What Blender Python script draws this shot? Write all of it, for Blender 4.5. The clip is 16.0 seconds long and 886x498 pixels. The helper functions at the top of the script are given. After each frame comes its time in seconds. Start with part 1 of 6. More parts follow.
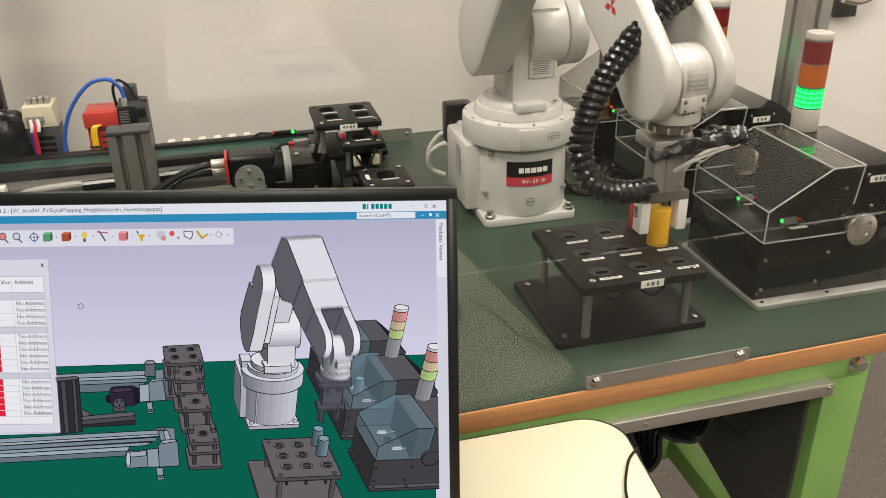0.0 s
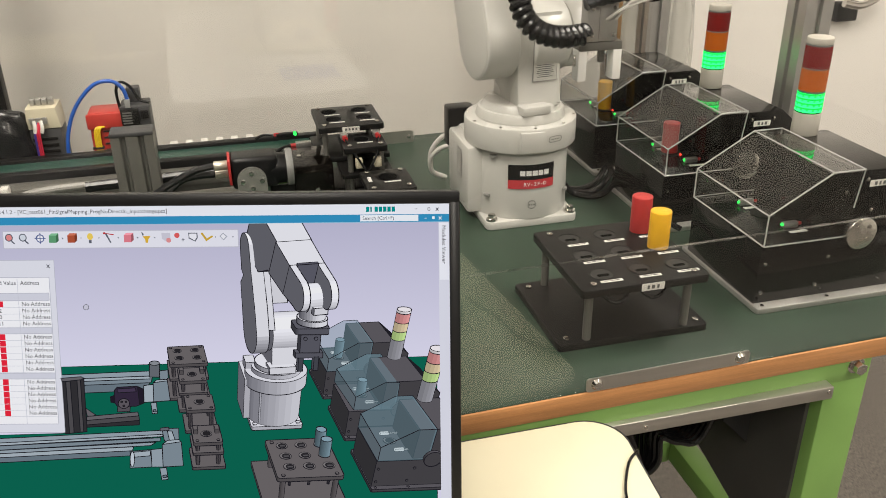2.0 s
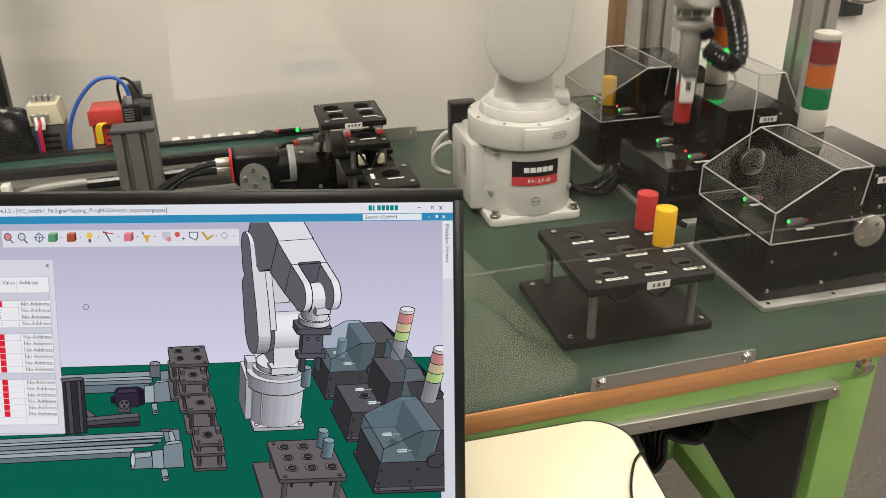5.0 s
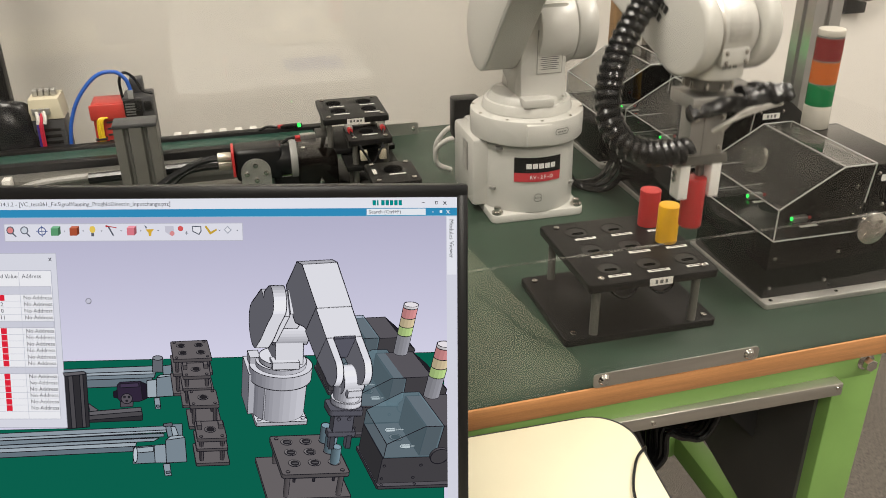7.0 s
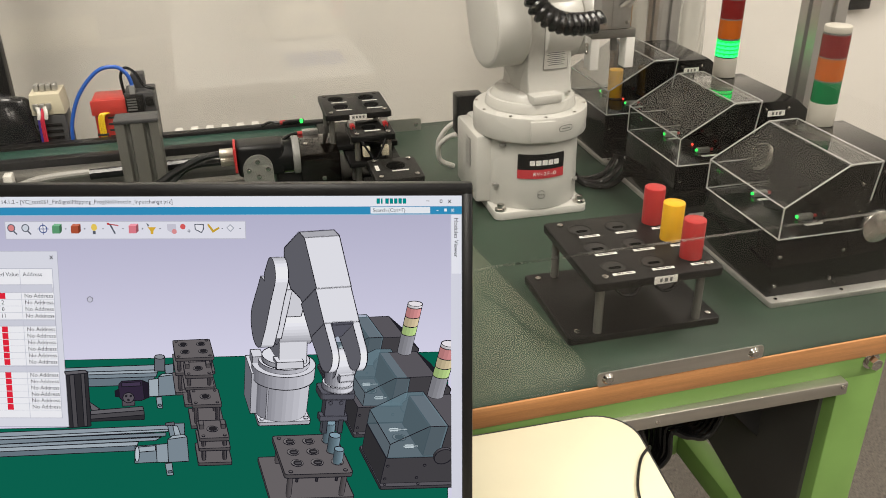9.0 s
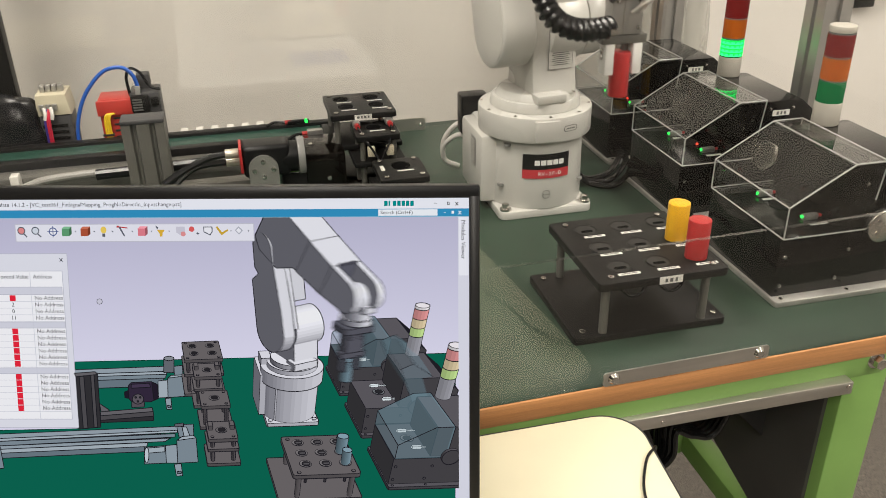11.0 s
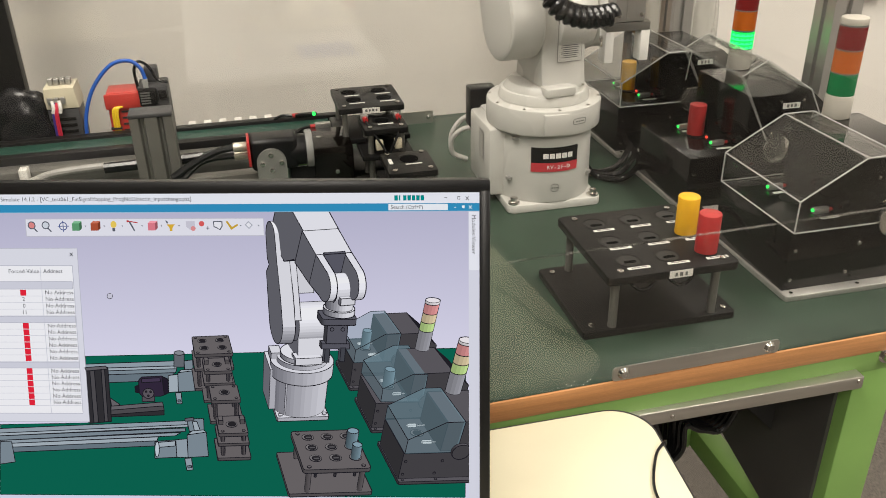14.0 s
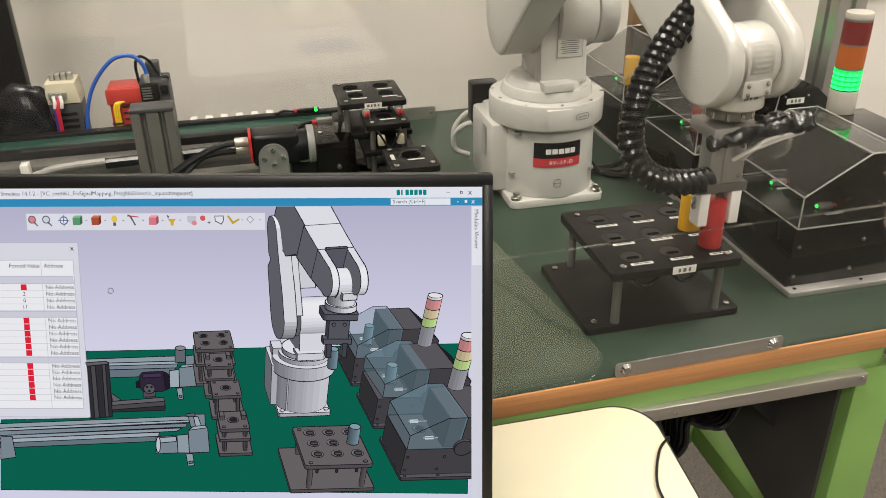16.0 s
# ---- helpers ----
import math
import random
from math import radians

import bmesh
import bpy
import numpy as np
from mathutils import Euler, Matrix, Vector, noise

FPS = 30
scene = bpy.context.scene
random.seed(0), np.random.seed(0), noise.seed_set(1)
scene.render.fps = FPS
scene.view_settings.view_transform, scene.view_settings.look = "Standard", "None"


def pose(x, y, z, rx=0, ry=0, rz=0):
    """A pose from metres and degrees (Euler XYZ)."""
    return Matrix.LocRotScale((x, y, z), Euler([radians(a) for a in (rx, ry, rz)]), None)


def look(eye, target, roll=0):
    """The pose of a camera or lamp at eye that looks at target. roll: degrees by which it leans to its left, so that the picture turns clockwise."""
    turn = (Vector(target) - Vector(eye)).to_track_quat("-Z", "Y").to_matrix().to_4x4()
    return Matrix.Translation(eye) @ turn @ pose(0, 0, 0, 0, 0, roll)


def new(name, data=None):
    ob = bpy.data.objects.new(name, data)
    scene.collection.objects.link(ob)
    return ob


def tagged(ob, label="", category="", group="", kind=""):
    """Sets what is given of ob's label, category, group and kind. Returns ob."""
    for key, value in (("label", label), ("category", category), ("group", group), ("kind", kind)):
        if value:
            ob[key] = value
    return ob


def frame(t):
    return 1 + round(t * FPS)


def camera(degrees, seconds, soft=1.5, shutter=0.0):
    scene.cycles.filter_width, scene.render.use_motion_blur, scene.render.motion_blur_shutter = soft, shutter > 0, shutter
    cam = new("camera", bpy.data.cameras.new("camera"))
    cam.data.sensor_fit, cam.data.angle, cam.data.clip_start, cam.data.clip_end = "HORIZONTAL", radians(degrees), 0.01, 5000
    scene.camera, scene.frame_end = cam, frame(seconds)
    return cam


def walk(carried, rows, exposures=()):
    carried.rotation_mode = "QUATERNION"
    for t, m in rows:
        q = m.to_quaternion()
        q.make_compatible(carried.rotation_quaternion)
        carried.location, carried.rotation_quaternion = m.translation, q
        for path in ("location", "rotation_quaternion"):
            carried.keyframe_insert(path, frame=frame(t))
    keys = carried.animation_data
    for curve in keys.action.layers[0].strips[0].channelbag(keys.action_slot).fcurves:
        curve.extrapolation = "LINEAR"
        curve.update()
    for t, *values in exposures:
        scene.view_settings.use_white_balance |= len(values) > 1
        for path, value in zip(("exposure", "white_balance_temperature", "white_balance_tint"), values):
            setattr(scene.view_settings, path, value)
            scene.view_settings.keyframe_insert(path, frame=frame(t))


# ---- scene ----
cam = camera(55.6, 16.0, 0.85, 0.5)
PATH = [
    (0, (-0.448, -1.265, 0.573), (-0.012, 0.477, -0.307), -1.0),
    (0.5, (-0.448, -1.265, 0.575), (-0.014, 0.477, -0.306), -0.9),
    (1, (-0.449, -1.265, 0.576), (-0.016, 0.478, -0.304), -0.9),
    (1.5, (-0.449, -1.265, 0.577), (-0.016, 0.478, -0.303), -0.9),
    (2, (-0.451, -1.269, 0.576), (-0.015, 0.475, -0.3), -0.8),
    (2.5, (-0.451, -1.269, 0.576), (-0.014, 0.477, -0.297), -0.9),
    (3, (-0.45, -1.266, 0.575), (-0.016, 0.48, -0.298), -0.9),
    (3.5, (-0.45, -1.265, 0.575), (-0.018, 0.48, -0.302), -1.0),
    (4, (-0.449, -1.263, 0.575), (-0.02, 0.481, -0.307), -1.0),
    (6.5, (-0.451, -1.259, 0.574), (-0.023, 0.48, -0.315), -0.8),
    (7, (-0.452, -1.258, 0.573), (-0.025, 0.48, -0.32), -0.7),
    (7.5, (-0.452, -1.255, 0.574), (-0.027, 0.481, -0.325), -0.6),
    (8, (-0.454, -1.253, 0.575), (-0.027, 0.481, -0.326), -0.6),
    (8.5, (-0.454, -1.253, 0.574), (-0.029, 0.481, -0.329), -0.5),
    (9, (-0.453, -1.251, 0.573), (-0.03, 0.482, -0.33), -0.6),
    (11.5, (-0.457, -1.252, 0.578), (-0.045, 0.481, -0.331), -0.9),
    (12, (-0.455, -1.254, 0.578), (-0.048, 0.48, -0.332), -1.1),
    (12.5, (-0.455, -1.251, 0.576), (-0.052, 0.482, -0.337), -1.3),
    (13, (-0.455, -1.25, 0.577), (-0.053, 0.48, -0.344), -1.2),
    (13.5, (-0.457, -1.25, 0.577), (-0.057, 0.479, -0.346), -1.1),
    (14, (-0.459, -1.248, 0.578), (-0.06, 0.481, -0.346), -1.0),
    (14.5, (-0.46, -1.249, 0.577), (-0.061, 0.48, -0.345), -1.0),
    (15, (-0.459, -1.249, 0.576), (-0.061, 0.479, -0.349), -1.0),
    (15.5, (-0.458, -1.247, 0.575), (-0.061, 0.48, -0.352), -1.0),
    (16, (-0.459, -1.245, 0.575), (-0.065, 0.481, -0.356), -1.0),
]
walk(cam, [(t, look(eye, target, roll)) for t, eye, target, roll in PATH])

# ---- light and world ----
world = bpy.data.worlds.new("room_air")
scene.world = world
world.use_nodes = True
world.node_tree.nodes["Background"].inputs[0].default_value = (1.0, 0.93, 0.84, 1)
world.node_tree.nodes["Background"].inputs[1].default_value = 0.25
scene.view_settings.exposure = 0.0
FLOOR = -0.80
CEIL = 1.85


def tube_lamp(x, y, sx, sy, watts):
    d = bpy.data.lights.new("ceiling_tube_light", "AREA")
    d.shape, d.size, d.size_y, d.energy, d.color = "RECTANGLE", sx, sy, watts, (1.0, 0.93, 0.83)
    ob = new("ceiling_tube_light", d)
    ob.matrix_world = pose(x, y, CEIL - 0.045)
    return ob


for lx, ly in ((-0.95, -0.55), (1.15, -0.55), (-0.95, -2.45), (1.15, -2.45)):
    tube_lamp(lx, ly, 0.5, 1.3, 45)

# ---- materials ----


def mat(name, color, rough=0.5, metal=0.0, vary=0.08, scale=30.0, bump=0.0, bscale=200.0, coat=0.0, spec=0.5, stretch=(1, 1, 1), emit=0.0, fine=0.0):
    m = bpy.data.materials.new(name)
    m.use_nodes = True
    nt = m.node_tree
    b = nt.nodes["Principled BSDF"]
    b.inputs["Roughness"].default_value = rough
    b.inputs["Metallic"].default_value = metal
    b.inputs["Coat Weight"].default_value = coat
    b.inputs["Specular IOR Level"].default_value = spec
    b.inputs["Base Color"].default_value = (*color, 1)
    if emit:
        b.inputs["Emission Color"].default_value = (*color, 1)
        b.inputs["Emission Strength"].default_value = emit
    if vary or bump:
        tc = nt.nodes.new("ShaderNodeTexCoord")
        mp = nt.nodes.new("ShaderNodeMapping")
        mp.inputs["Scale"].default_value = stretch
        nt.links.new(tc.outputs["Object"], mp.inputs["Vector"])
    if vary:
        n = nt.nodes.new("ShaderNodeTexNoise")
        n.inputs["Scale"].default_value, n.inputs["Detail"].default_value = scale, 5
        nt.links.new(mp.outputs[0], n.inputs["Vector"])
        r = nt.nodes.new("ShaderNodeValToRGB")
        lo, hi = 1 - vary, 1 + vary
        r.color_ramp.elements[0].position, r.color_ramp.elements[1].position = 0.3, 0.7
        r.color_ramp.elements[0].color = (*(min(1, c * lo) for c in color), 1)
        r.color_ramp.elements[1].color = (*(min(1, c * hi) for c in color), 1)
        nt.links.new(n.outputs[0], r.inputs[0])
        out = r.outputs[0]
        n2 = nt.nodes.new("ShaderNodeTexNoise")
        n2.inputs["Scale"].default_value, n2.inputs["Detail"].default_value = scale * 0.13, 3
        nt.links.new(mp.outputs[0], n2.inputs["Vector"])
        mr = nt.nodes.new("ShaderNodeMapRange")
        mr.inputs[3].default_value, mr.inputs[4].default_value = max(0.0, rough - 0.08), min(1.0, rough + 0.1)
        nt.links.new(n2.outputs[0], mr.inputs[0])
        nt.links.new(mr.outputs[0], b.inputs["Roughness"])
        if fine:
            n3 = nt.nodes.new("ShaderNodeTexNoise")
            n3.inputs["Scale"].default_value, n3.inputs["Detail"].default_value = scale * 14, 2
            nt.links.new(mp.outputs[0], n3.inputs["Vector"])
            mx = nt.nodes.new("ShaderNodeMix")
            mx.data_type, mx.blend_type = "RGBA", "OVERLAY"
            mx.inputs[0].default_value = fine
            nt.links.new(out, mx.inputs[6])
            nt.links.new(n3.outputs[0], mx.inputs[7])
            out = mx.outputs[2]
        nt.links.new(out, b.inputs["Base Color"])
    if bump:
        nb = nt.nodes.new("ShaderNodeTexNoise")
        nb.inputs["Scale"].default_value, nb.inputs["Detail"].default_value = bscale, 3
        nt.links.new(mp.outputs[0], nb.inputs["Vector"])
        bp = nt.nodes.new("ShaderNodeBump")
        bp.inputs["Strength"].default_value, bp.inputs["Distance"].default_value = bump, 0.002
        nt.links.new(nb.outputs[0], bp.inputs["Height"])
        nt.links.new(bp.outputs[0], b.inputs["Normal"])
    return m


def clear(name, tint=(1, 1, 1), rough=0.0, ior=1.49, gloss=1.0, opacity=0.0, body=(0.8, 0.8, 0.8)):
    """Clear sheet: passes light straight through, mirrors by Fresnel, and may hold a little milky body."""
    m = bpy.data.materials.new(name)
    m.use_nodes = True
    nt = m.node_tree
    for nd in list(nt.nodes):
        nt.nodes.remove(nd)
    o = nt.nodes.new("ShaderNodeOutputMaterial")
    tr = nt.nodes.new("ShaderNodeBsdfTransparent")
    tr.inputs[0].default_value = (*tint, 1)
    gl = nt.nodes.new("ShaderNodeBsdfGlossy")
    gl.inputs["Roughness"].default_value = rough
    df = nt.nodes.new("ShaderNodeBsdfDiffuse")
    df.inputs[0].default_value = (*body, 1)
    m1 = nt.nodes.new("ShaderNodeMixShader")
    m1.inputs[0].default_value = opacity
    nt.links.new(tr.outputs[0], m1.inputs[1])
    nt.links.new(df.outputs[0], m1.inputs[2])
    lw = nt.nodes.new("ShaderNodeLayerWeight")
    lw.inputs[0].default_value = 0.5
    pw = nt.nodes.new("ShaderNodeMath")
    pw.operation = "POWER"
    pw.inputs[1].default_value = 5.0
    nt.links.new(lw.outputs["Facing"], pw.inputs[0])
    mu = nt.nodes.new("ShaderNodeMath")
    mu.operation = "MULTIPLY_ADD"
    mu.inputs[1].default_value, mu.inputs[2].default_value = 0.9 * gloss, 0.04 * gloss
    nt.links.new(pw.outputs[0], mu.inputs[0])
    m2 = nt.nodes.new("ShaderNodeMixShader")
    nt.links.new(mu.outputs[0], m2.inputs[0])
    nt.links.new(m1.outputs[0], m2.inputs[1])
    nt.links.new(gl.outputs[0], m2.inputs[2])
    nt.links.new(m2.outputs[0], o.inputs[0])
    return m


def glow(name, color, strength=1.0):
    m = bpy.data.materials.new(name)
    m.use_nodes = True
    nt = m.node_tree
    for nd in list(nt.nodes):
        nt.nodes.remove(nd)
    o = nt.nodes.new("ShaderNodeOutputMaterial")
    e = nt.nodes.new("ShaderNodeEmission")
    e.inputs[0].default_value = (*color, 1)
    e.inputs[1].default_value = strength
    nt.links.new(e.outputs[0], o.inputs[0])
    return m


def srgb(r, g, b):
    return tuple(((c / 255) / 12.92 if c <= 10 else ((c / 255 + 0.055) / 1.055) ** 2.4) for c in (r, g, b))


M_MAT = mat("green_rubber_mat", (0.022, 0.045, 0.028), 0.48, 0, 0.16, 14, 0.05, 300, fine=0.12)
M_WOODEDGE = mat("beech_edge_band", (0.46, 0.215, 0.082), 0.42, 0, 0.13, 90, 0.05, 200, stretch=(0.10, 1, 3), fine=0.25)
M_GREEN = mat("light_green_paint", (0.20, 0.36, 0.095), 0.38, 0, 0.06, 12, 0.03, 120)
M_STEEL = mat("brushed_steel", (0.52, 0.50, 0.46), 0.36, 0.9, 0.12, 60, 0.04, 400, stretch=(0.1, 1, 1))
M_DISC = mat("turned_steel_disc", (0.72, 0.70, 0.66), 0.24, 0.95, 0.10, 90, 0.03, 500, stretch=(1, 1, 0.15))
M_ALU = mat("anodised_aluminium", (0.46, 0.45, 0.43), 0.42, 0.85, 0.08, 40, 0.02, 300)
M_ALUD = mat("dark_anodised_profile", (0.15, 0.145, 0.13), 0.42, 0.35, 0.08, 30, 0.02, 300)
M_ALUW = mat("flange_aluminium", (0.50, 0.49, 0.46), 0.45, 0.7, 0.1, 50, 0.02, 300)
M_CHROME = mat("chromed_screw", (0.62, 0.60, 0.57), 0.2, 1.0, 0.05, 50)
M_BLACK = mat("black_anodised_plate", (0.0075, 0.0072, 0.007), 0.42, 0, 0.2, 40, 0.03, 500, spec=0.25)
M_BLACKBOX = mat("black_acrylic_box", (0.004, 0.004, 0.004), 0.11, 0, 0.15, 20, spec=0.36)
M_RUBBER = mat("black_cable_sheath", (0.009, 0.009, 0.0095), 0.22, 0, 0.15, 60, 0.02, 200)
M_TAPE = mat("black_vinyl_tape", (0.010, 0.010, 0.011), 0.25, 0, 0.2, 50, 0.35, 90)
M_ROBOT = mat("robot_white_paint", (0.55, 0.54, 0.505), 0.27, 0, 0.03, 10, 0.02, 500, spec=0.5)
M_ROBOTG = mat("robot_grey_seam", (0.25, 0.245, 0.23), 0.45, 0, 0.05, 20)
M_WHITE = mat("white_plastic", (0.62, 0.60, 0.56), 0.42, 0, 0.03, 30)
M_TOWERW = mat("ivory_tower_plastic", (0.46, 0.435, 0.38), 0.4, 0, 0.03, 30)
M_POM = mat("white_pom_plastic", (0.80, 0.79, 0.76), 0.38, 0, 0.02, 40)
M_RED = mat("red_plastic", (0.43, 0.028, 0.028), 0.38, 0, 0.06, 60, 0.02, 300)
M_YEL = mat("yellow_plastic", (0.78, 0.42, 0.012), 0.38, 0, 0.05, 60, 0.02, 300)
M_LABEL = mat("white_label_tape", (0.72, 0.71, 0.67), 0.45, 0, 0.02, 80)
M_INK = mat("black_ink", (0.02, 0.02, 0.02), 0.5, 0, 0)
M_INKG = mat("grey_ink", (0.12, 0.12, 0.115), 0.5, 0, 0)
M_INKR = mat("red_ink", (0.48, 0.035, 0.045), 0.45, 0, 0)
M_INKW = mat("white_ink", (0.75, 0.74, 0.72), 0.45, 0, 0)
M_WALL = mat("white_wall_panel", (0.85, 0.815, 0.765), 0.45, 0, 0.03, 1.5, 0.03, 60)
M_WALLD = mat("grey_unseen_wall", (0.20, 0.19, 0.175), 0.7, 0, 0.06, 3, 0.1, 120)
M_NEST = mat("black_nest_floor", (0.013, 0.0125, 0.012), 0.5, 0, 0.15, 60, 0.02, 400)
M_HOLE = mat("recess_shade_black", (0.003, 0.003, 0.003), 0.95, 0, 0, spec=0.05)
M_DESK = mat("cream_laminate", (0.68, 0.63, 0.46), 0.30, 0, 0.02, 12)
M_DESKEDGE = mat("dark_desk_edging", (0.02, 0.02, 0.02), 0.4, 0, 0)
M_BEZEL = mat("monitor_black_plastic", (0.006, 0.006, 0.0065), 0.35, 0, 0.1, 60, 0.04, 500, spec=0.3)
M_CEIL = mat("ceiling_board", (0.75, 0.73, 0.69), 0.8, 0, 0.04, 8, 0.1, 60)
M_DARK = mat("dark_grey_sheet", (0.035, 0.035, 0.034), 0.5, 0, 0.1, 8)
M_CLEAR = clear("clear_acrylic", (0.97, 0.975, 0.97), 0.0, 1.49, 0.9, 0.0, (0.85, 0.86, 0.85))
M_CLEAREDGE = clear("acrylic_cut_edge", (0.85, 0.87, 0.86), 0.2, 1.49, 1.0, 0.42, (0.80, 0.80, 0.77))
M_PANEL = clear("enclosure_acrylic", (0.985, 0.985, 0.98), 0.0, 1.49, 1.0, 0.0, (0.8, 0.8, 0.78))
M_LEDG = glow("green_led", (0.03, 1.0, 0.10), 2.5)
M_LEDR = glow("red_led", (1.0, 0.06, 0.03), 2.5)
M_SEAM = clear("pane_joint", (0.90, 0.90, 0.89), 0.1, 1.49, 0.15, 0.02, (0.6, 0.6, 0.56))


def carpet_material():
    m = mat("grey_loop_carpet", (0.135, 0.12, 0.104), 0.95, 0, 0.75, 200, 0.8, 260, stretch=(3.0, 0.5, 1), fine=0.4)
    return m


M_CARPET = carpet_material()

# ---- mesh tools ----
AX = {"x": Matrix.Rotation(radians(90), 4, "Y"), "y": Matrix.Rotation(radians(-90), 4, "X"), "z": Matrix.Identity(4)}


def bm_box(bm, x0, x1, y0, y1, z0, z1, bev=0.0, seg=2, m=None):
    r = bmesh.ops.create_cube(bm, size=1.0)
    vs = r["verts"]
    for v in vs:
        v.co = Vector(((x0 + x1) / 2 + v.co.x * (x1 - x0), (y0 + y1) / 2 + v.co.y * (y1 - y0), (z0 + z1) / 2 + v.co.z * (z1 - z0)))
    if m is not None:
        bmesh.ops.transform(bm, matrix=m, verts=vs)
    if bev:
        es = list({e for v in vs for e in v.link_edges})
        bmesh.ops.bevel(bm, geom=es, offset=bev, segments=seg, affect="EDGES", profile=0.5)


def bm_cyl(bm, c, axis, r, h, seg=24, r2=None, bev=0.0, m=None):
    """A cylinder or cone of height h, centred on c along an axis."""
    q = bmesh.ops.create_cone(bm, cap_ends=True, segments=seg, radius1=r, radius2=r if r2 is None else r2, depth=h)
    vs = q["verts"]
    bmesh.ops.transform(bm, matrix=Matrix.Translation(c) @ AX[axis], verts=vs)
    if m is not None:
        bmesh.ops.transform(bm, matrix=m, verts=vs)
    if bev:
        es = [e for e in {e for v in vs for e in v.link_edges} if any(len(f.verts) > 4 for f in e.link_faces)]
        bmesh.ops.bevel(bm, geom=es, offset=bev, segments=2, affect="EDGES", profile=0.5)


def bm_prism(bm, pts, axis, a, b, bev=0.0, seg=2):
    """A polygon swept along an axis from a to b. Points in the other two coordinates, in x, y, z order."""
    def at(p, k):
        return {"x": (k, p[0], p[1]), "y": (p[0], k, p[1]), "z": (p[0], p[1], k)}[axis]
    va = [bm.verts.new(at(p, a)) for p in pts]
    vb = [bm.verts.new(at(p, b)) for p in pts]
    n = len(pts)
    fs = [bm.faces.new(va), bm.faces.new(vb[::-1])]
    for i in range(n):
        fs.append(bm.faces.new((va[i], vb[i], vb[(i + 1) % n], va[(i + 1) % n])))
    bmesh.ops.recalc_face_normals(bm, faces=fs)
    if bev:
        es = list({e for f in fs[:2] for e in f.edges})
        bmesh.ops.bevel(bm, geom=es, offset=bev, segments=seg, affect="EDGES", profile=0.5)


def bm_tube(bm, pts, r, seg=8):
    """A round tube along a line of points."""
    pts = [Vector(p) for p in pts]
    rings, side = [], None
    for i, p in enumerate(pts):
        d = (pts[min(i + 1, len(pts) - 1)] - pts[max(i - 1, 0)]).normalized()
        if side is None:
            side = d.orthogonal().normalized()
        side = (side - d * side.dot(d)).normalized()
        up = d.cross(side)
        rings.append([bm.verts.new(p + r * (math.cos(2 * math.pi * k / seg) * side + math.sin(2 * math.pi * k / seg) * up)) for k in range(seg)])
    for a, b in zip(rings, rings[1:]):
        for k in range(seg):
            bm.faces.new((a[k], a[(k + 1) % seg], b[(k + 1) % seg], b[k]))
    bm.faces.new(rings[0][::-1]), bm.faces.new(rings[-1])


def spline(pts, n=40):
    """A smooth line through points."""
    p = [Vector(q) for q in pts]
    p = [2 * p[0] - p[1]] + p + [2 * p[-1] - p[-2]]
    out = []
    m = len(p) - 3
    for k in range(n + 1):
        s = k / n * m
        i = min(int(s), m - 1)
        f = s - i
        a, b, c, d = p[i:i + 4]
        out.append(0.5 * (2 * b + (c - a) * f + (2 * a - 5 * b + 4 * c - d) * f * f + (3 * b - a - 3 * c + d) * f ** 3))
    return out


def arc(cx, cy, r, a0, a1, n=12):
    return [(cx + r * math.cos(radians(a0 + (a1 - a0) * k / n)), cy + r * math.sin(radians(a0 + (a1 - a0) * k / n))) for k in range(n + 1)]


def rounded(x0, x1, y0, y1, r, n=5):
    return arc(x1 - r, y0 + r, r, -90, 0, n) + arc(x1 - r, y1 - r, r, 0, 90, n) + arc(x0 + r, y1 - r, r, 90, 180, n) + arc(x0 + r, y0 + r, r, 180, 270, n)


def mesh_of(name, bm, material, smooth=True):
    me = bpy.data.meshes.new(name)
    bm.normal_update()
    if smooth:
        for f in bm.faces:
            f.smooth = True
        for e in bm.edges:
            if len(e.link_faces) == 2 and e.calc_face_angle(0) > radians(32):
                e.smooth = False
    bm.to_mesh(me)
    bm.free()
    me.materials.append(material)
    return me


def part(name, bm, material, parent=None, label="", m=None):
    ob = new(name, mesh_of(name, bm, material))
    if parent is not None:
        ob.parent = parent
    if m is not None:
        ob.matrix_basis = m
    if label:
        tagged(ob, label)
    return ob


def thing(name, m, label, category, group="", kind=""):
    ob = new(name)
    ob.empty_display_size = 0.02
    ob.matrix_basis = m
    return tagged(ob, label, category, group, kind)


def solid(name, bm, material, label, category, m=None, kind="", group=""):
    ob = part(name, bm, material, None, "", m)
    return tagged(ob, label, category, group, kind)


def quick(fn, *a, **k):
    bm = bmesh.new()
    fn(bm, *a, **k)
    return bm


def text_mesh(name, words, size, material, parent, m, bold=0.0, align="CENTER", depth=0.0002):
    c = bpy.data.curves.new(name, "FONT")
    c.body, c.size, c.align_x, c.align_y, c.extrude, c.offset, c.resolution_u = words, size, align, "CENTER", depth, bold, 2
    tmp = bpy.data.objects.new(name, c)
    scene.collection.objects.link(tmp)
    me = bpy.data.meshes.new_from_object(tmp.evaluated_get(bpy.context.evaluated_depsgraph_get()))
    bpy.data.objects.remove(tmp)
    me.materials.clear()
    me.materials.append(material)
    ob = new(name, me)
    ob.parent = parent
    ob.matrix_basis = m
    return ob


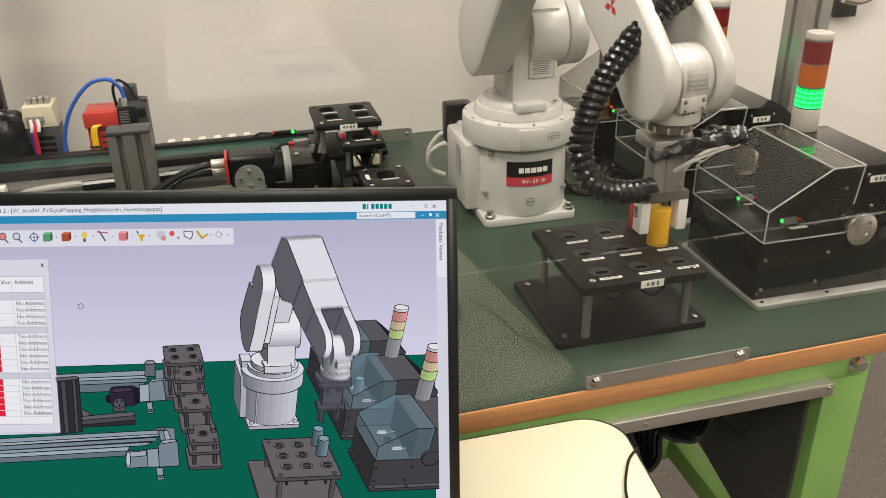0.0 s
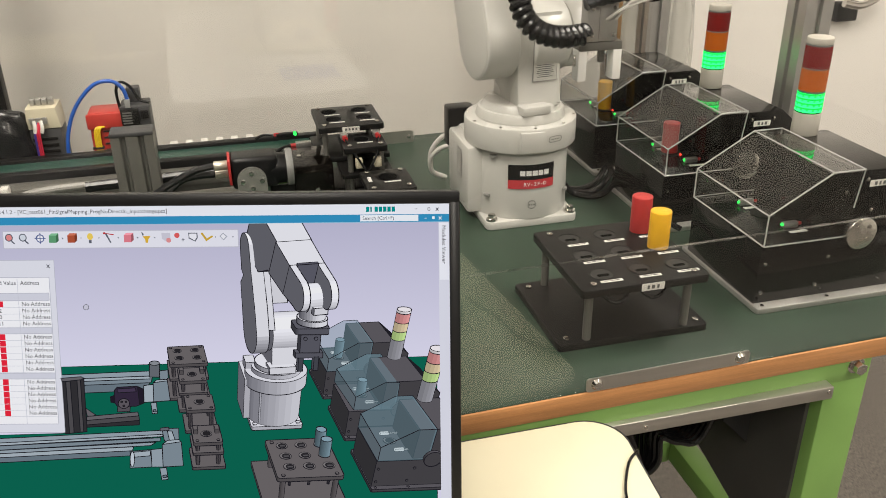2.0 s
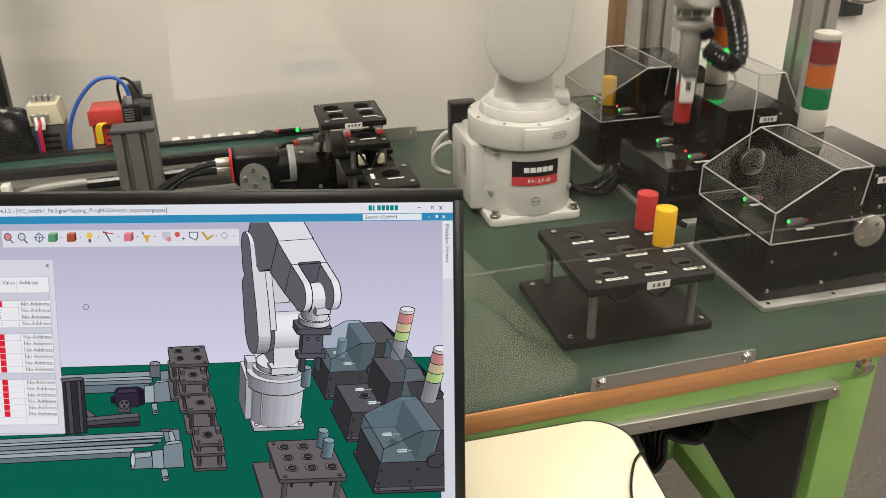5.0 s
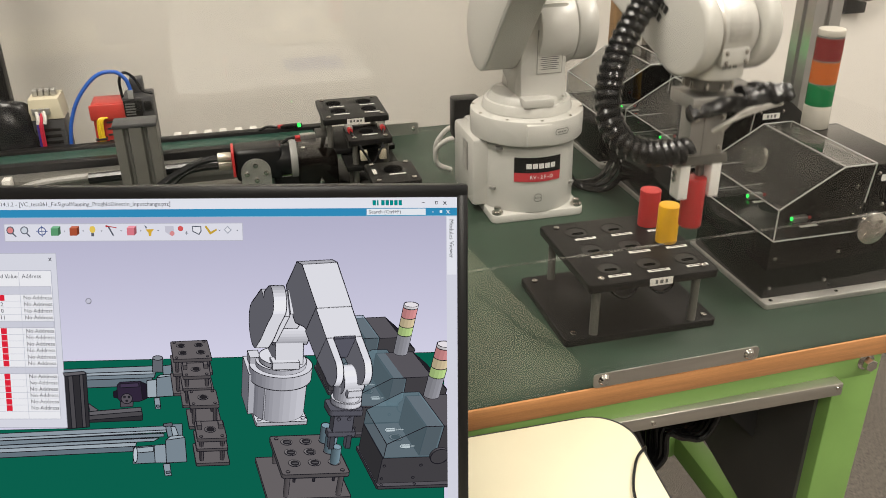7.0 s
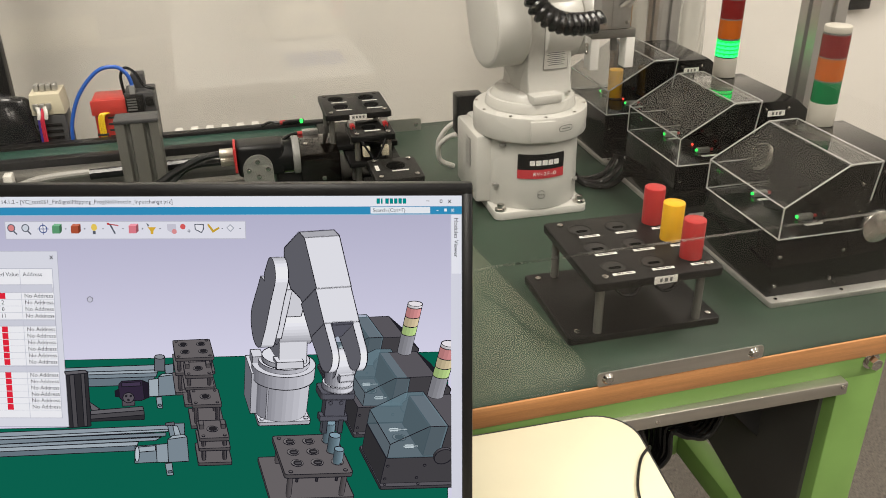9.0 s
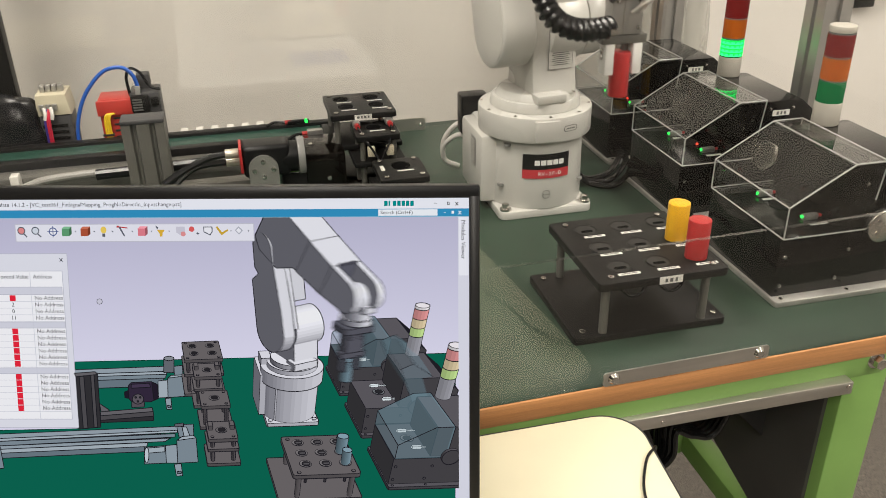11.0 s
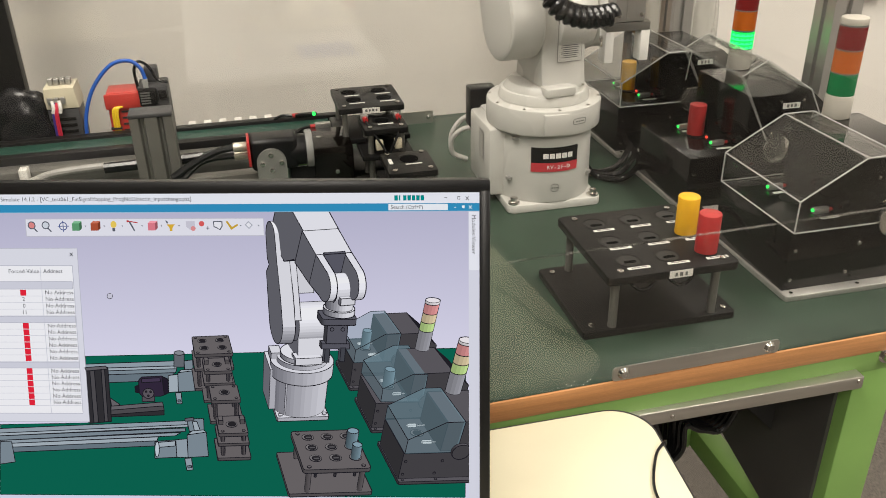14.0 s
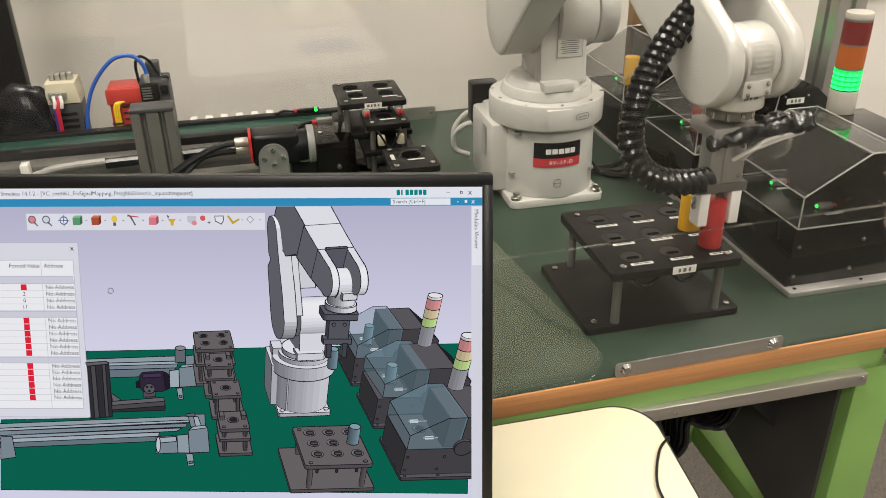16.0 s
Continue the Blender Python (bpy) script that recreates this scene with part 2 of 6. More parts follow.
SCREW = quick(bm_cyl, (0, 0, 0.0016), "z", 0.0042, 0.0032, 14, None, 0.0008)
bm_cyl(SCREW, (0, 0, 0.0033), "z", 0.0018, 0.0004, 6)
SCREW = mesh_of("screw", SCREW, M_CHROME)
SMALL_SCREW = mesh_of("screw", quick(bm_cyl, (0, 0, 0.0008), "z", 0.0028, 0.0016, 12, None, 0.0005), M_CHROME)
UP = Matrix.Identity(4)
FRONT = Matrix.Rotation(radians(90), 4, "X")
BACK = Matrix.Rotation(radians(-90), 4, "X")
LEFT = Matrix.Rotation(radians(-90), 4, "Y")
RIGHT = Matrix.Rotation(radians(90), 4, "Y")


def screw(parent, x, y, z, face=UP, mesh=SCREW, name="screw"):
    ob = new(name, mesh)
    ob.parent = parent
    ob.matrix_basis = Matrix.Translation((x, y, z)) @ face
    return ob


def sticker(parent, x, y, z, w, h, face=UP, material=None, name="label_strip", turn=0):
    ob = new(name, mesh_of(name, quick(bm_box, -w / 2, w / 2, -h / 2, h / 2, 0, 0.0004), material or M_LABEL))
    ob.parent = parent
    ob.matrix_basis = Matrix.Translation((x, y, z)) @ face @ Matrix.Rotation(radians(turn), 4, "Z")
    return ob


def bars(parent, x, y, z, widths, h, face=UP, material=None, gap=0.6):
    """Unreadable writing as plain bars, in one row."""
    bm = bmesh.new()
    total = sum(widths) + gap * h * (len(widths) - 1)
    px = -total / 2
    for w in widths:
        bm_box(bm, px, px + w, -h / 2, h / 2, 0.0004, 0.0006)
        px += w + gap * h
    return part("writing", bm, material or M_INK, parent, "", Matrix.Translation((x, y, z)) @ face)

# ---- room ----
def room():
    X0, X1, Y0, Y1 = -2.6, 3.0, -4.6, 0.86
    f = solid("floor", quick(bm_box, X0, X1, Y0, Y1 + 0.6, FLOOR - 0.1, FLOOR), M_CARPET, "grey ribbed loop-pile office carpet", "floor", kind="structure")
    solid("ceiling", quick(bm_box, X0, X1, Y0, Y1 + 0.6, CEIL, CEIL + 0.1), M_CEIL, "white office ceiling boards", "ceiling", kind="structure")
    solid("wall_north", quick(bm_box, X0, X1, Y1, Y1 + 0.1, FLOOR, CEIL), M_WALL, "plain off-white wall panel behind the workbench", "wall", kind="structure")
    # south and west walls are out of view; dark so the acrylic mirrors less
    solid("wall_south", quick(bm_box, X0, X1, Y0 - 0.1, Y0, FLOOR, CEIL), M_WALLD, "unseen grey wall, kept dark to lower reflections", "wall", kind="structure")
    solid("wall_west", quick(bm_box, X0 - 0.1, X0, Y0, Y1, FLOOR, CEIL), M_WALLD, "unseen grey wall, kept dark to lower reflections", "wall", kind="structure")
    solid("wall_east", quick(bm_box, X1, X1 + 0.1, Y0, Y1, FLOOR, CEIL), M_WALL, "plain off-white wall", "wall", kind="structure")
    for lx, ly in ((-0.95, -0.55), (1.15, -0.55), (-0.95, -2.45), (1.15, -2.45)):
        c = thing("ceiling_light", pose(lx, ly, CEIL), "long white fluorescent ceiling light", "ceiling light", "ceiling lights")
        bm = quick(bm_box, -0.28, 0.28, -0.70, 0.70, -0.03, 0)
        part("housing", bm, M_WHITE, c)


room()

# ---- workbench ----
TX0, TX1, TY0, TY1 = -1.45, 0.50, -0.545, 0.415


M_PANELG = mat("grey_sheet_metal", (0.085, 0.082, 0.077), 0.5, 0, 0.1, 8, 0.03, 300)


EDGE = TY0 + 0.015
# the top lies slightly askew to the row of stations
ASKEW = pose(0.1, EDGE, 0, 0, 0, 1.4) @ pose(-0.1, -EDGE, 0)


def workbench():
    b = thing("workbench", pose(0, 0, 0), "green steel workbench with a dark green mat and beech edge", "workbench")
    part("tabletop", quick(bm_box, TX0, TX1, EDGE + 0.012, TY1 + 0.03, -0.0275, -0.003), M_WOODEDGE, b, "", ASKEW)
    part("mat", quick(bm_box, TX0, TX1, EDGE + 0.003, TY1 + 0.03, -0.003, 0.0, 0.0008), M_MAT, b, "dark green rubber worktop mat", ASKEW)
    part("edge_band", quick(bm_box, TX0, TX1, EDGE, EDGE + 0.012, -0.0280, -0.001, 0.0012), M_WOODEDGE, b, "light beech wood front edge", ASKEW)
    part("apron", quick(bm_box, TX0 + 0.05, 0.296, EDGE + 0.004, EDGE + 0.040, -0.060, -0.0280, 0.002), M_GREEN, b, "light green front rail", ASKEW)
    part("cross_bar", quick(bm_box, -0.9, 0.240, TY0 + 0.006, TY0 + 0.032, -0.071, -0.0525, 0.002), M_STEEL, b, "brushed steel cross bar")
    for x, z in ((0.232, -0.058), (-0.02, -0.062)):
        screw(b, x, TY0 + 0.006, z, FRONT, SMALL_SCREW)
    for lx in (0.243, -1.35):
        for ly in (EDGE + 0.0095, TY1 - 0.07):
            part("leg", quick(bm_box, lx, lx + 0.063, ly, ly + 0.05, FLOOR, -0.0285, 0.003), M_GREEN, b)
    part("side_rail", quick(bm_box, 0.246, 0.286, EDGE + 0.062, TY1 - 0.07, -0.062, -0.025, 0.002), M_GREEN, b)
    part("foot_rail", quick(bm_box, 0.240, 0.280, EDGE + 0.062, TY1 - 0.07, -0.455, -0.411, 0.003), M_GREEN, b)
    part("cross_rail", quick(bm_box, -1.294, 0.240, -0.19, -0.15, -0.457, -0.413, 0.003), M_GREEN, b)
    part("side_panel", quick(bm_prism, [(EDGE + 0.030, -0.062), (EDGE + 0.030, -0.407), (-0.243, -0.340), (TY1 - 0.07, -0.340), (TY1 - 0.07, -0.062)], "x", 0.237, 0.2425), M_PANELG, b, "dark grey sheet metal side panel")
    part("gusset", quick(bm_prism, [(0.185, -0.195), (0.232, -0.155), (0.232, -0.245)], "y", -0.402, -0.396), M_DARK, b, "dark triangular stiffening plate")
    part("bolt", quick(bm_cyl, (0.281, EDGE + 0.003, -0.038), "y", 0.0085, 0.014, 6, None, 0.001), M_CHROME, b)
    part("washer", quick(bm_cyl, (0.281, EDGE + 0.0085, -0.038), "y", 0.012, 0.002, 20), M_CHROME, b)
    bm = quick(bm_prism, rounded(-0.100, 0.114, 0.0005, 0.0185, 0.004), "y", EDGE - 0.0005, EDGE + 0.0015)
    part("panel_bracket", bm, M_STEEL, b, "narrow steel clamping strip", ASKEW)
    for x in (-0.087, 0.101):
        screw(b, x, EDGE - 0.0005 + (x - 0.1) * 0.0244, 0.0098, FRONT, mesh_of("screw", quick(bm_cyl, (0, 0, 0.002), "z", 0.0075, 0.004, 20, 0.0045), M_CHROME))


workbench()


def enclosure():
    e = thing("acrylic_screen", ASKEW @ pose(0, EDGE + 0.0042, 0), "clear acrylic safety screen along the bench front", "acrylic screen")
    for z0, z1 in ((0.001, 0.1715), (0.1725, 0.95)):
        ob = part("pane", quick(bm_box, -1.44, 0.49, -0.0025, 0.0025, z0, z1), M_PANEL, e)
    part("pane_edge", quick(bm_box, -0.215, 0.49, -0.0024, 0.0024, 0.1718, 0.1722), M_SEAM, e, "polished pane edge")


enclosure()


def under_bench():
    # added backdrop that keeps the space under the bench dark
    solid("partition", quick(bm_box, -1.3, 0.236, 0.30, 0.31, FLOOR, -0.03), M_DARK, "dark grey sheet added to darken the space under the bench", "partition")
    for k in range(7):
        y = -0.44 + 0.009 * k
        pts = spline([(-0.033, y, -0.03), (0.027 + -0.003 * k, y, -0.187 - 0.006 * k), (0.045 + 0.0 * k, y, -0.230 - 0.007 * k), (0.064 + -0.002 * k, y, -0.213 - 0.004 * k), (0.064 + -0.002 * k, y, -0.173 - -0.003 * k), (0.093 + 0.0 * k, y, -0.186 - 0.003 * k), (0.131 + 0.0 * k, y, -0.178 - 0.001 * k), (0.171, y, -0.026)], 40)
        solid("power_cable", quick(bm_tube, pts, 0.0045, 8), M_RUBBER, "black power cable looped under the bench", "cable", group="cables under the bench")


under_bench()

# ---- robot ----
L1, LX, LZ, J2Z, J5T = 0.23, 0.27, 0.05, 0.295, 0.07
TOOL = 0.13


def reach(x, y, tip, yaw):
    """Joint values for a tool tip at a place: azimuth, lean of the upper arm, pitch of the forearm, tool turn."""
    az, r = math.atan2(y, x), math.hypot(x, y)
    dz = tip + TOOL + J5T - J2Z
    d, l2, phi = math.hypot(r, dz), math.hypot(LX, LZ), math.atan2(LZ, LX)
    up = math.atan2(dz, r) + math.acos(max(-1, min(1, (L1 ** 2 + d ** 2 - l2 ** 2) / (2 * L1 * d))))
    fore = math.atan2(dz - L1 * math.sin(up), r - L1 * math.cos(up))
    return (math.degrees(az), 90 - math.degrees(up), -math.degrees(fore - phi), yaw)


def chain(j):
    """Poses of shoulder, upper arm, forearm and wrist for joint values."""
    az, lean, pitch, yaw = j
    m0 = pose(0, 0, 0, 0, 0, az - 8)
    m1 = m0 @ pose(0, 0, J2Z, 0, lean, 0)
    elbow = pose(0, 0, 0, 0, 0, az) @ pose(0, 0, J2Z, 0, lean, 0) @ Vector((0, 0, L1))
    m2 = Matrix.Translation(elbow) @ pose(0, 0, 0, 0, 0, az) @ pose(0, 0, 0, 0, pitch, 0)
    j5 = m2 @ Vector((LX, 0, LZ))
    m3 = Matrix.Translation(j5) @ pose(0, 0, 0, 0, 0, az)
    m4 = Matrix.Translation(j5 - Vector((0, 0, J5T))) @ pose(0, 0, 0, 0, 0, yaw)
    return m0, m1, m2, m3, m4


R = {}


def robot():
    r = thing("industrial_robot", pose(0, 0, 0), "white six-axis robot arm with a two-finger gripper, bolted to the bench", "robot arm")
    R["robot"] = r
    # base
    bm = bmesh.new()
    bm_prism(bm, rounded(-0.079, 0.079, -0.079, 0.079, 0.012), "z", 0.0, 0.014, 0.002)
    base = part("base", bm, M_ROBOT, r)
    bm = bmesh.new()
    bm_cyl(bm, (0, 0, 0.078), "z", 0.081, 0.128, 64, 0.079, 0.002)
    bm_box(bm, -0.081, 0.079, 0.0, 0.105, 0.014, 0.132, 0.006)
    bm_box(bm, -0.099, -0.06, -0.030, 0.09, 0.014, 0.129, 0.006)
    part("base_column", bm, M_ROBOT, r)
    bm = bmesh.new()
    bm_cyl(bm, (0, 0, 0.1495), "z", 0.092, 0.041, 64, None, 0.003)
    bm_box(bm, -0.03, 0.01, -0.0945, -0.07, 0.132, 0.166, 0.002)
    part("base_collar", bm, M_ROBOT, r)
    part("connector_box", quick(bm_box, -0.098, -0.05, 0.091, 0.125, 0.09, 0.160, 0.004), M_BEZEL, r, "black rear connector housing")
    for sx in (-1, 1):
        for sy in (-1, 1):
            bm = quick(bm_cyl, (sx * 0.0675, sy * 0.0675, 0.0155), "z", 0.0095, 0.003, 20)
            bm_cyl(bm, (sx * 0.0675, sy * 0.0675, 0.021), "z", 0.0062, 0.009, 6, None, 0.001)
            part("bolt", bm, M_CHROME, r)
    for k in range(10):
        a = radians(-165 + k * 36)
        screw(r, 0.087 * math.cos(a), 0.087 * math.sin(a), 0.170, UP, SMALL_SCREW)
    # name plate wrapped on the column
    def wrap(name, a0, a1, z0, z1, material, rad=0.0822):
        b2 = bmesh.new()
        n = 14
        for k in range(n):
            vs = [b2.verts.new((rad * math.cos(a), rad * math.sin(a), z)) for a, z in ((a0 + (a1 - a0) * k / n, z0), (a0 + (a1 - a0) * (k + 1) / n, z0), (a0 + (a1 - a0) * (k + 1) / n, z1), (a0 + (a1 - a0) * k / n, z1))]
            b2.faces.new(vs)
        bmesh.ops.remove_doubles(b2, verts=b2.verts, dist=1e-6)
        return part(name, b2, material, r)
    wrap("name_plate", radians(-121), radians(-66), 0.083, 0.109, M_BEZEL)
    wrap("name_plate", radians(-121), radians(-66), 0.068, 0.083, M_INKR)
    for k in range(5):
        a = radians(-104.5 + k * 7.0)
        part("emblem_bar", quick(bm_box, -0.0042, 0.0042, -0.0042, 0.0042, 0, 0.0003), M_INKW, r, "", Matrix.Translation((0.0824 * math.cos(a), 0.0824 * math.sin(a), 0.0945)) @ Matrix.Rotation(a + radians(90), 4, "Z") @ FRONT)
    for k, ch in enumerate("RV-2F-D"):
        a = radians(-101.5 + k * 3.9)
        text_mesh("lettering", ch, 0.0085, M_INKW, r, Matrix.Translation((0.0826 * math.cos(a), 0.0826 * math.sin(a), 0.0755)) @ Matrix.Rotation(a + radians(90), 4, "Z") @ FRONT, 0.0001)
    for a, z, w, h in ((-72, 0.151, 0.013, 0.005), (-93, 0.040, 0.007, 0.0075)):
        rad = 0.0922 if z > 0.13 else 0.0812
        q = radians(a)
        bm = bmesh.new()
        outer, inner = rounded(-w, w, -h, h, h * 0.95), rounded(-w * 0.9, w * 0.9, -h * 0.8, h * 0.8, h * 0.76)
        vo, vi = [bm.verts.new((x, y, 0.0004)) for x, y in outer], [bm.verts.new((x, y, 0.0004)) for x, y in inner]
        for k in range(len(vo)):
            bm.faces.new((vo[k], vo[(k + 1) % len(vo)], vi[(k + 1) % len(vi)], vi[k]))
        mk = part("axis_mark", bm, M_INKG, r, "", Matrix.Translation((rad * math.cos(q), rad * math.sin(q), z)) @ Matrix.Rotation(q + radians(90), 4, "Z") @ FRONT)
        bars(mk, 0, 0, 0.0002, (w * 0.4, w * 0.2, w * 0.4), h * 0.35, UP, M_INKG, 0.8)
    for a, z in ((-148, 0.05), (-140, 0.12), (-40, 0.05)):
        q = radians(a)
        part("bolt_recess", quick(bm_cyl, (0.0808 * math.cos(q), 0.0808 * math.sin(q), z), "z", 0.006, 0.004, 16), M_ROBOTG, r)
    rp = part("rating_plate", quick(bm_box, -0.013, 0.013, -0.024, 0.024, 0, 0.0006), M_ROBOTG, r, "grey printed rating plate", Matrix.Translation((-0.0995, 0.012, 0.092)) @ Matrix.Rotation(radians(-90), 4, "Z") @ FRONT)
    for k in range(9):
        bars(rp, 0, 0.019 - 0.0046 * k, 0.0004, ((0.020, 0.017, 0.021, 0.014)[k % 4],), 0.0016, UP, M_ROBOT)
    # shoulder: turns about the upright axis
    bm = bmesh.new()
    bm_cyl(bm, (0, 0, 0.178), "z", 0.074, 0.016, 56, 0.070, 0.002)
    bm_cyl(bm, (0, 0, 0.191), "z", 0.066, 0.012, 56, 0.058, 0.001)
    sh = part("shoulder", bm, M_ROBOT, r)
    R["shoulder"] = sh
    bm = bmesh.new()
    bm_prism(bm, [(-0.050, 0.192), (0.051, 0.192), (0.044, 0.226), (0.044, 0.338), (-0.040, 0.338), (-0.042, 0.240)], "y", -0.028, 0.048, 0.005)
    bm_cyl(bm, (0, 0.030, J2Z), "y", 0.058, 0.060, 48, None, 0.003)
    part("shoulder_column", bm, M_ROBOT, sh)
    part("rear_motor_cover", quick(bm_cyl, (0, 0.080, J2Z), "y", 0.054, 0.034, 48, None, 0.006), M_ROBOT, sh)
    part("stop_block", quick(bm_box, 0.045, 0.072, -0.03, 0.02, 0.186, 0.2, 0.003), M_ROBOT, sh)
    for y in (-0.018, 0.04):
        for x in (-0.046, 0.0535):
            screw(sh, x, y, 0.196, UP, SMALL_SCREW)
    # warning plate on the front of the column
    face = Matrix.Translation((0.0446, 0.019, 0.266)) @ Matrix.Rotation(radians(0), 4, "Y") @ Matrix.Rotation(radians(90), 4, "Z") @ FRONT
    plate = part("warning_plate", quick(bm_box, -0.021, 0.021, -0.034, 0.034, 0, 0.0006), M_ROBOTG, sh, "grey printed warning plate", face)
    part("plate_face", quick(bm_box, -0.020, 0.020, -0.033, 0.024, 0.0006, 0.0009), M_ROBOT, plate)
    bm = bmesh.new()
    n = 28
    for k in range(n):
        a, b2 = 2 * math.pi * k / n, 2 * math.pi * (k + 1) / n
        bm.faces.new([bm.verts.new((q * math.cos(w), q * math.sin(w) + 0.008, 0.0011)) for q, w in ((0.0078, a), (0.0094, a), (0.0094, b2), (0.0078, b2))])
    bm_box(bm, -0.008, 0.008, -0.0008, 0.0008, 0.001, 0.0012, m=Matrix.Translation((0, 0.008, 0)) @ Matrix.Rotation(radians(-40), 4, "Z"))
    part("sign", bm, M_INKG, plate)
    for k in range(8):
        w = (0.030, 0.028, 0.031, 0.024, 0.029, 0.030, 0.022, 0.027)[k]
        bars(plate, 0, -0.005 - k * 0.0031, 0.0006, (w,), 0.0012, UP, M_INKG)
    # upper arm: side shell that carries the elbow
    bm = bmesh.new()
    prof = arc(0, 0, 0.061, 180, 360, 22) + arc(0, L1, 0.052, 0, 180, 18)
    bm_prism(bm, prof, "y", -0.084, -0.030, 0.004, 3)
    ua = part("upper_arm", bm, M_ROBOT, r)
    R["upper_arm"] = ua
    part("elbow_hub", quick(bm_cyl, (0, 0.0, L1), "y", 0.05, 0.055, 40, None, 0.003), M_ROBOT, ua)
    bm = quick(bm_prism, arc(0, 0, 0.056, 180, 360, 22) + arc(0, L1, 0.047, 0, 180, 18), "y", -0.0848, -0.0838, 0.0004)
    part("cover_plate", bm, M_ROBOT, ua, "flush white cover")
    # forearm
    bm = bmesh.new()
    bm_prism(bm, [(-0.060, -0.052), (0.036, -0.052), (0.066, -0.010), (0.105, 0.002), (0.105, 0.092), (-0.046, 0.094), (-0.060, 0.076)], "y", -0.024, 0.052, 0.010, 3)
    fa = part("forearm", bm, M_ROBOT, r)
    R["forearm"] = fa
    bm = bmesh.new()
    bm_prism(bm, [(0.09, 0.092), (0.09, 0.002), (0.15, -0.002)] + arc(LX, LZ, 0.049, -108, 84, 22) + [(0.20, 0.100)], "y", -0.050, -0.027, 0.005, 3)
    part("wrist_fork", bm, M_ROBOT, fa)
    bm = bmesh.new()
    bm_prism(bm, [(0.09, 0.092), (0.09, 0.002), (0.15, -0.002)] + arc(LX, LZ, 0.049, -108, 84, 22) + [(0.20, 0.100)], "y", 0.031, 0.053, 0.006, 3)
    part("wrist_fork", bm, M_ROBOT, fa)
    part("forearm_bridge", quick(bm_box, 0.09, 0.175, -0.036, 0.042, 0.012, 0.094, 0.006), M_ROBOT, fa)
    # red three-diamond emblem and dark lettering bars on the side facing out
    bm = bmesh.new()
    for a in (90, 210, 330):
        u = Vector((math.cos(radians(a)), math.sin(radians(a))))
        for_v = [(0, 0), (0.0085, -30), (0.0147, 0), (0.0085, 30)]
        bm.faces.new([bm.verts.new((q * math.cos(radians(a + w)), q * math.sin(radians(a + w)), 0)) for q, w in for_v])
    part("emblem", bm, M_INKR, fa, "", Matrix.Translation((0.168, -0.0505, 0.056)) @ FRONT @ Matrix.Rotation(radians(-90), 4, "Z"))
    bars(fa, 0.224, -0.0504, 0.056, (0.006, 0.003, 0.006, 0.006, 0.003, 0.006), 0.009, FRONT, M_INK, 0.2)
    bars(fa, 0.224, -0.0504, 0.042, (0.006, 0.006, 0.006, 0.006), 0.009, FRONT, M_INK, 0.2)
    # wrist
    bm = bmesh.new()
    bm_cyl(bm, (0, 0.003, 0), "y", 0.0385, 0.050, 48, None, 0.002)
    bm_cyl(bm, (0, 0.003, -0.026), "z", 0.034, 0.052, 48, 0.031, 0.002)
    wr = part("wrist", bm, M_ROBOT, r)
    R["wrist"] = wr
    part("seal_ring", quick(bm_cyl, (0, -0.0255, 0), "y", 0.0465, 0.0045, 48), M_STEEL, wr, "bare metal joint ring")
    part("flange_ring", quick(bm_cyl, (0, 0.0, -0.058), "z", 0.0265, 0.014, 40, None, 0.001), M_ALUD, wr, "dark metal tool flange")
    for k in range(6):
        a = radians(-150 + 36 * k)
        part("cap_screw", quick(bm_cyl, (0.0268 * math.cos(a), 0.0268 * math.sin(a), -0.060), "z", 0.0026, 0.008, 10), M_CHROME, wr)
    bars(wr, 0.0335, -0.002, -0.036, (0.006, 0.003, 0.006), 0.004, Matrix.Rotation(radians(90), 4, "Z") @ FRONT, M_INKG)
    wp = part("cover_plate", quick(bm_box, 0.031, 0.0385, -0.018, 0.020, -0.034, -0.016, 0.0015), M_ROBOT, wr, "small screwed cover")
    for y in (-0.012, 0.014):
        for z in (-0.020, -0.030):
            screw(wp, 0.0385, y, z, RIGHT, SMALL_SCREW)
    rp = bmesh.new()
    n = 8
    for k in range(n):
        a0, a1 = radians(-12 + 52 * k / n), radians(-12 + 52 * (k + 1) / n)
        rp.faces.new([rp.verts.new((0.0388 * math.cos(a), y, 0.0388 * math.sin(a))) for a, y in ((a0, -0.012), (a0, 0.018), (a1, 0.018), (a1, -0.012))])
    bmesh.ops.remove_doubles(rp, verts=rp.verts, dist=1e-6)
    rp = part("rating_plate", rp, M_ALUW, wr, "grey printed rating plate")
    for k in range(6):
        a = radians(-8 + 8.6 * k)
        bars(rp, 0.0386 * math.cos(a), 0.003, 0.0386 * math.sin(a), ((0.024, 0.020, 0.026)[k % 3],), 0.0018, Matrix.Rotation(-a, 4, "Y") @ Matrix.Rotation(radians(90), 4, "Z") @ FRONT, M_ROBOT)
    for a in range(0, 360, 45):
        q = radians(a + 20)
        part("joint_bolt", quick(bm_cyl, (0.042 * math.cos(q), -0.0255, 0.042 * math.sin(q)), "y", 0.0028, 0.0056, 10), M_CHROME, wr)
    # gripper; the origin is the flange face, tool along -z, fingers apart along x
    bm = bmesh.new()
    bm_box(bm, -0.031, 0.031, -0.027, 0.027, -0.016, -0.001, 0.0015)
    gr = part("gripper", bm, M_ALU, r)
    R["gripper"] = gr
    bm = bmesh.new()
    bm_box(bm, -0.022, 0.022, -0.013, 0.013, -0.075, -0.016, 0.001)
    bm_box(bm, -0.006, 0.006, -0.0145, 0.0145, -0.073, -0.018, 0.0005)
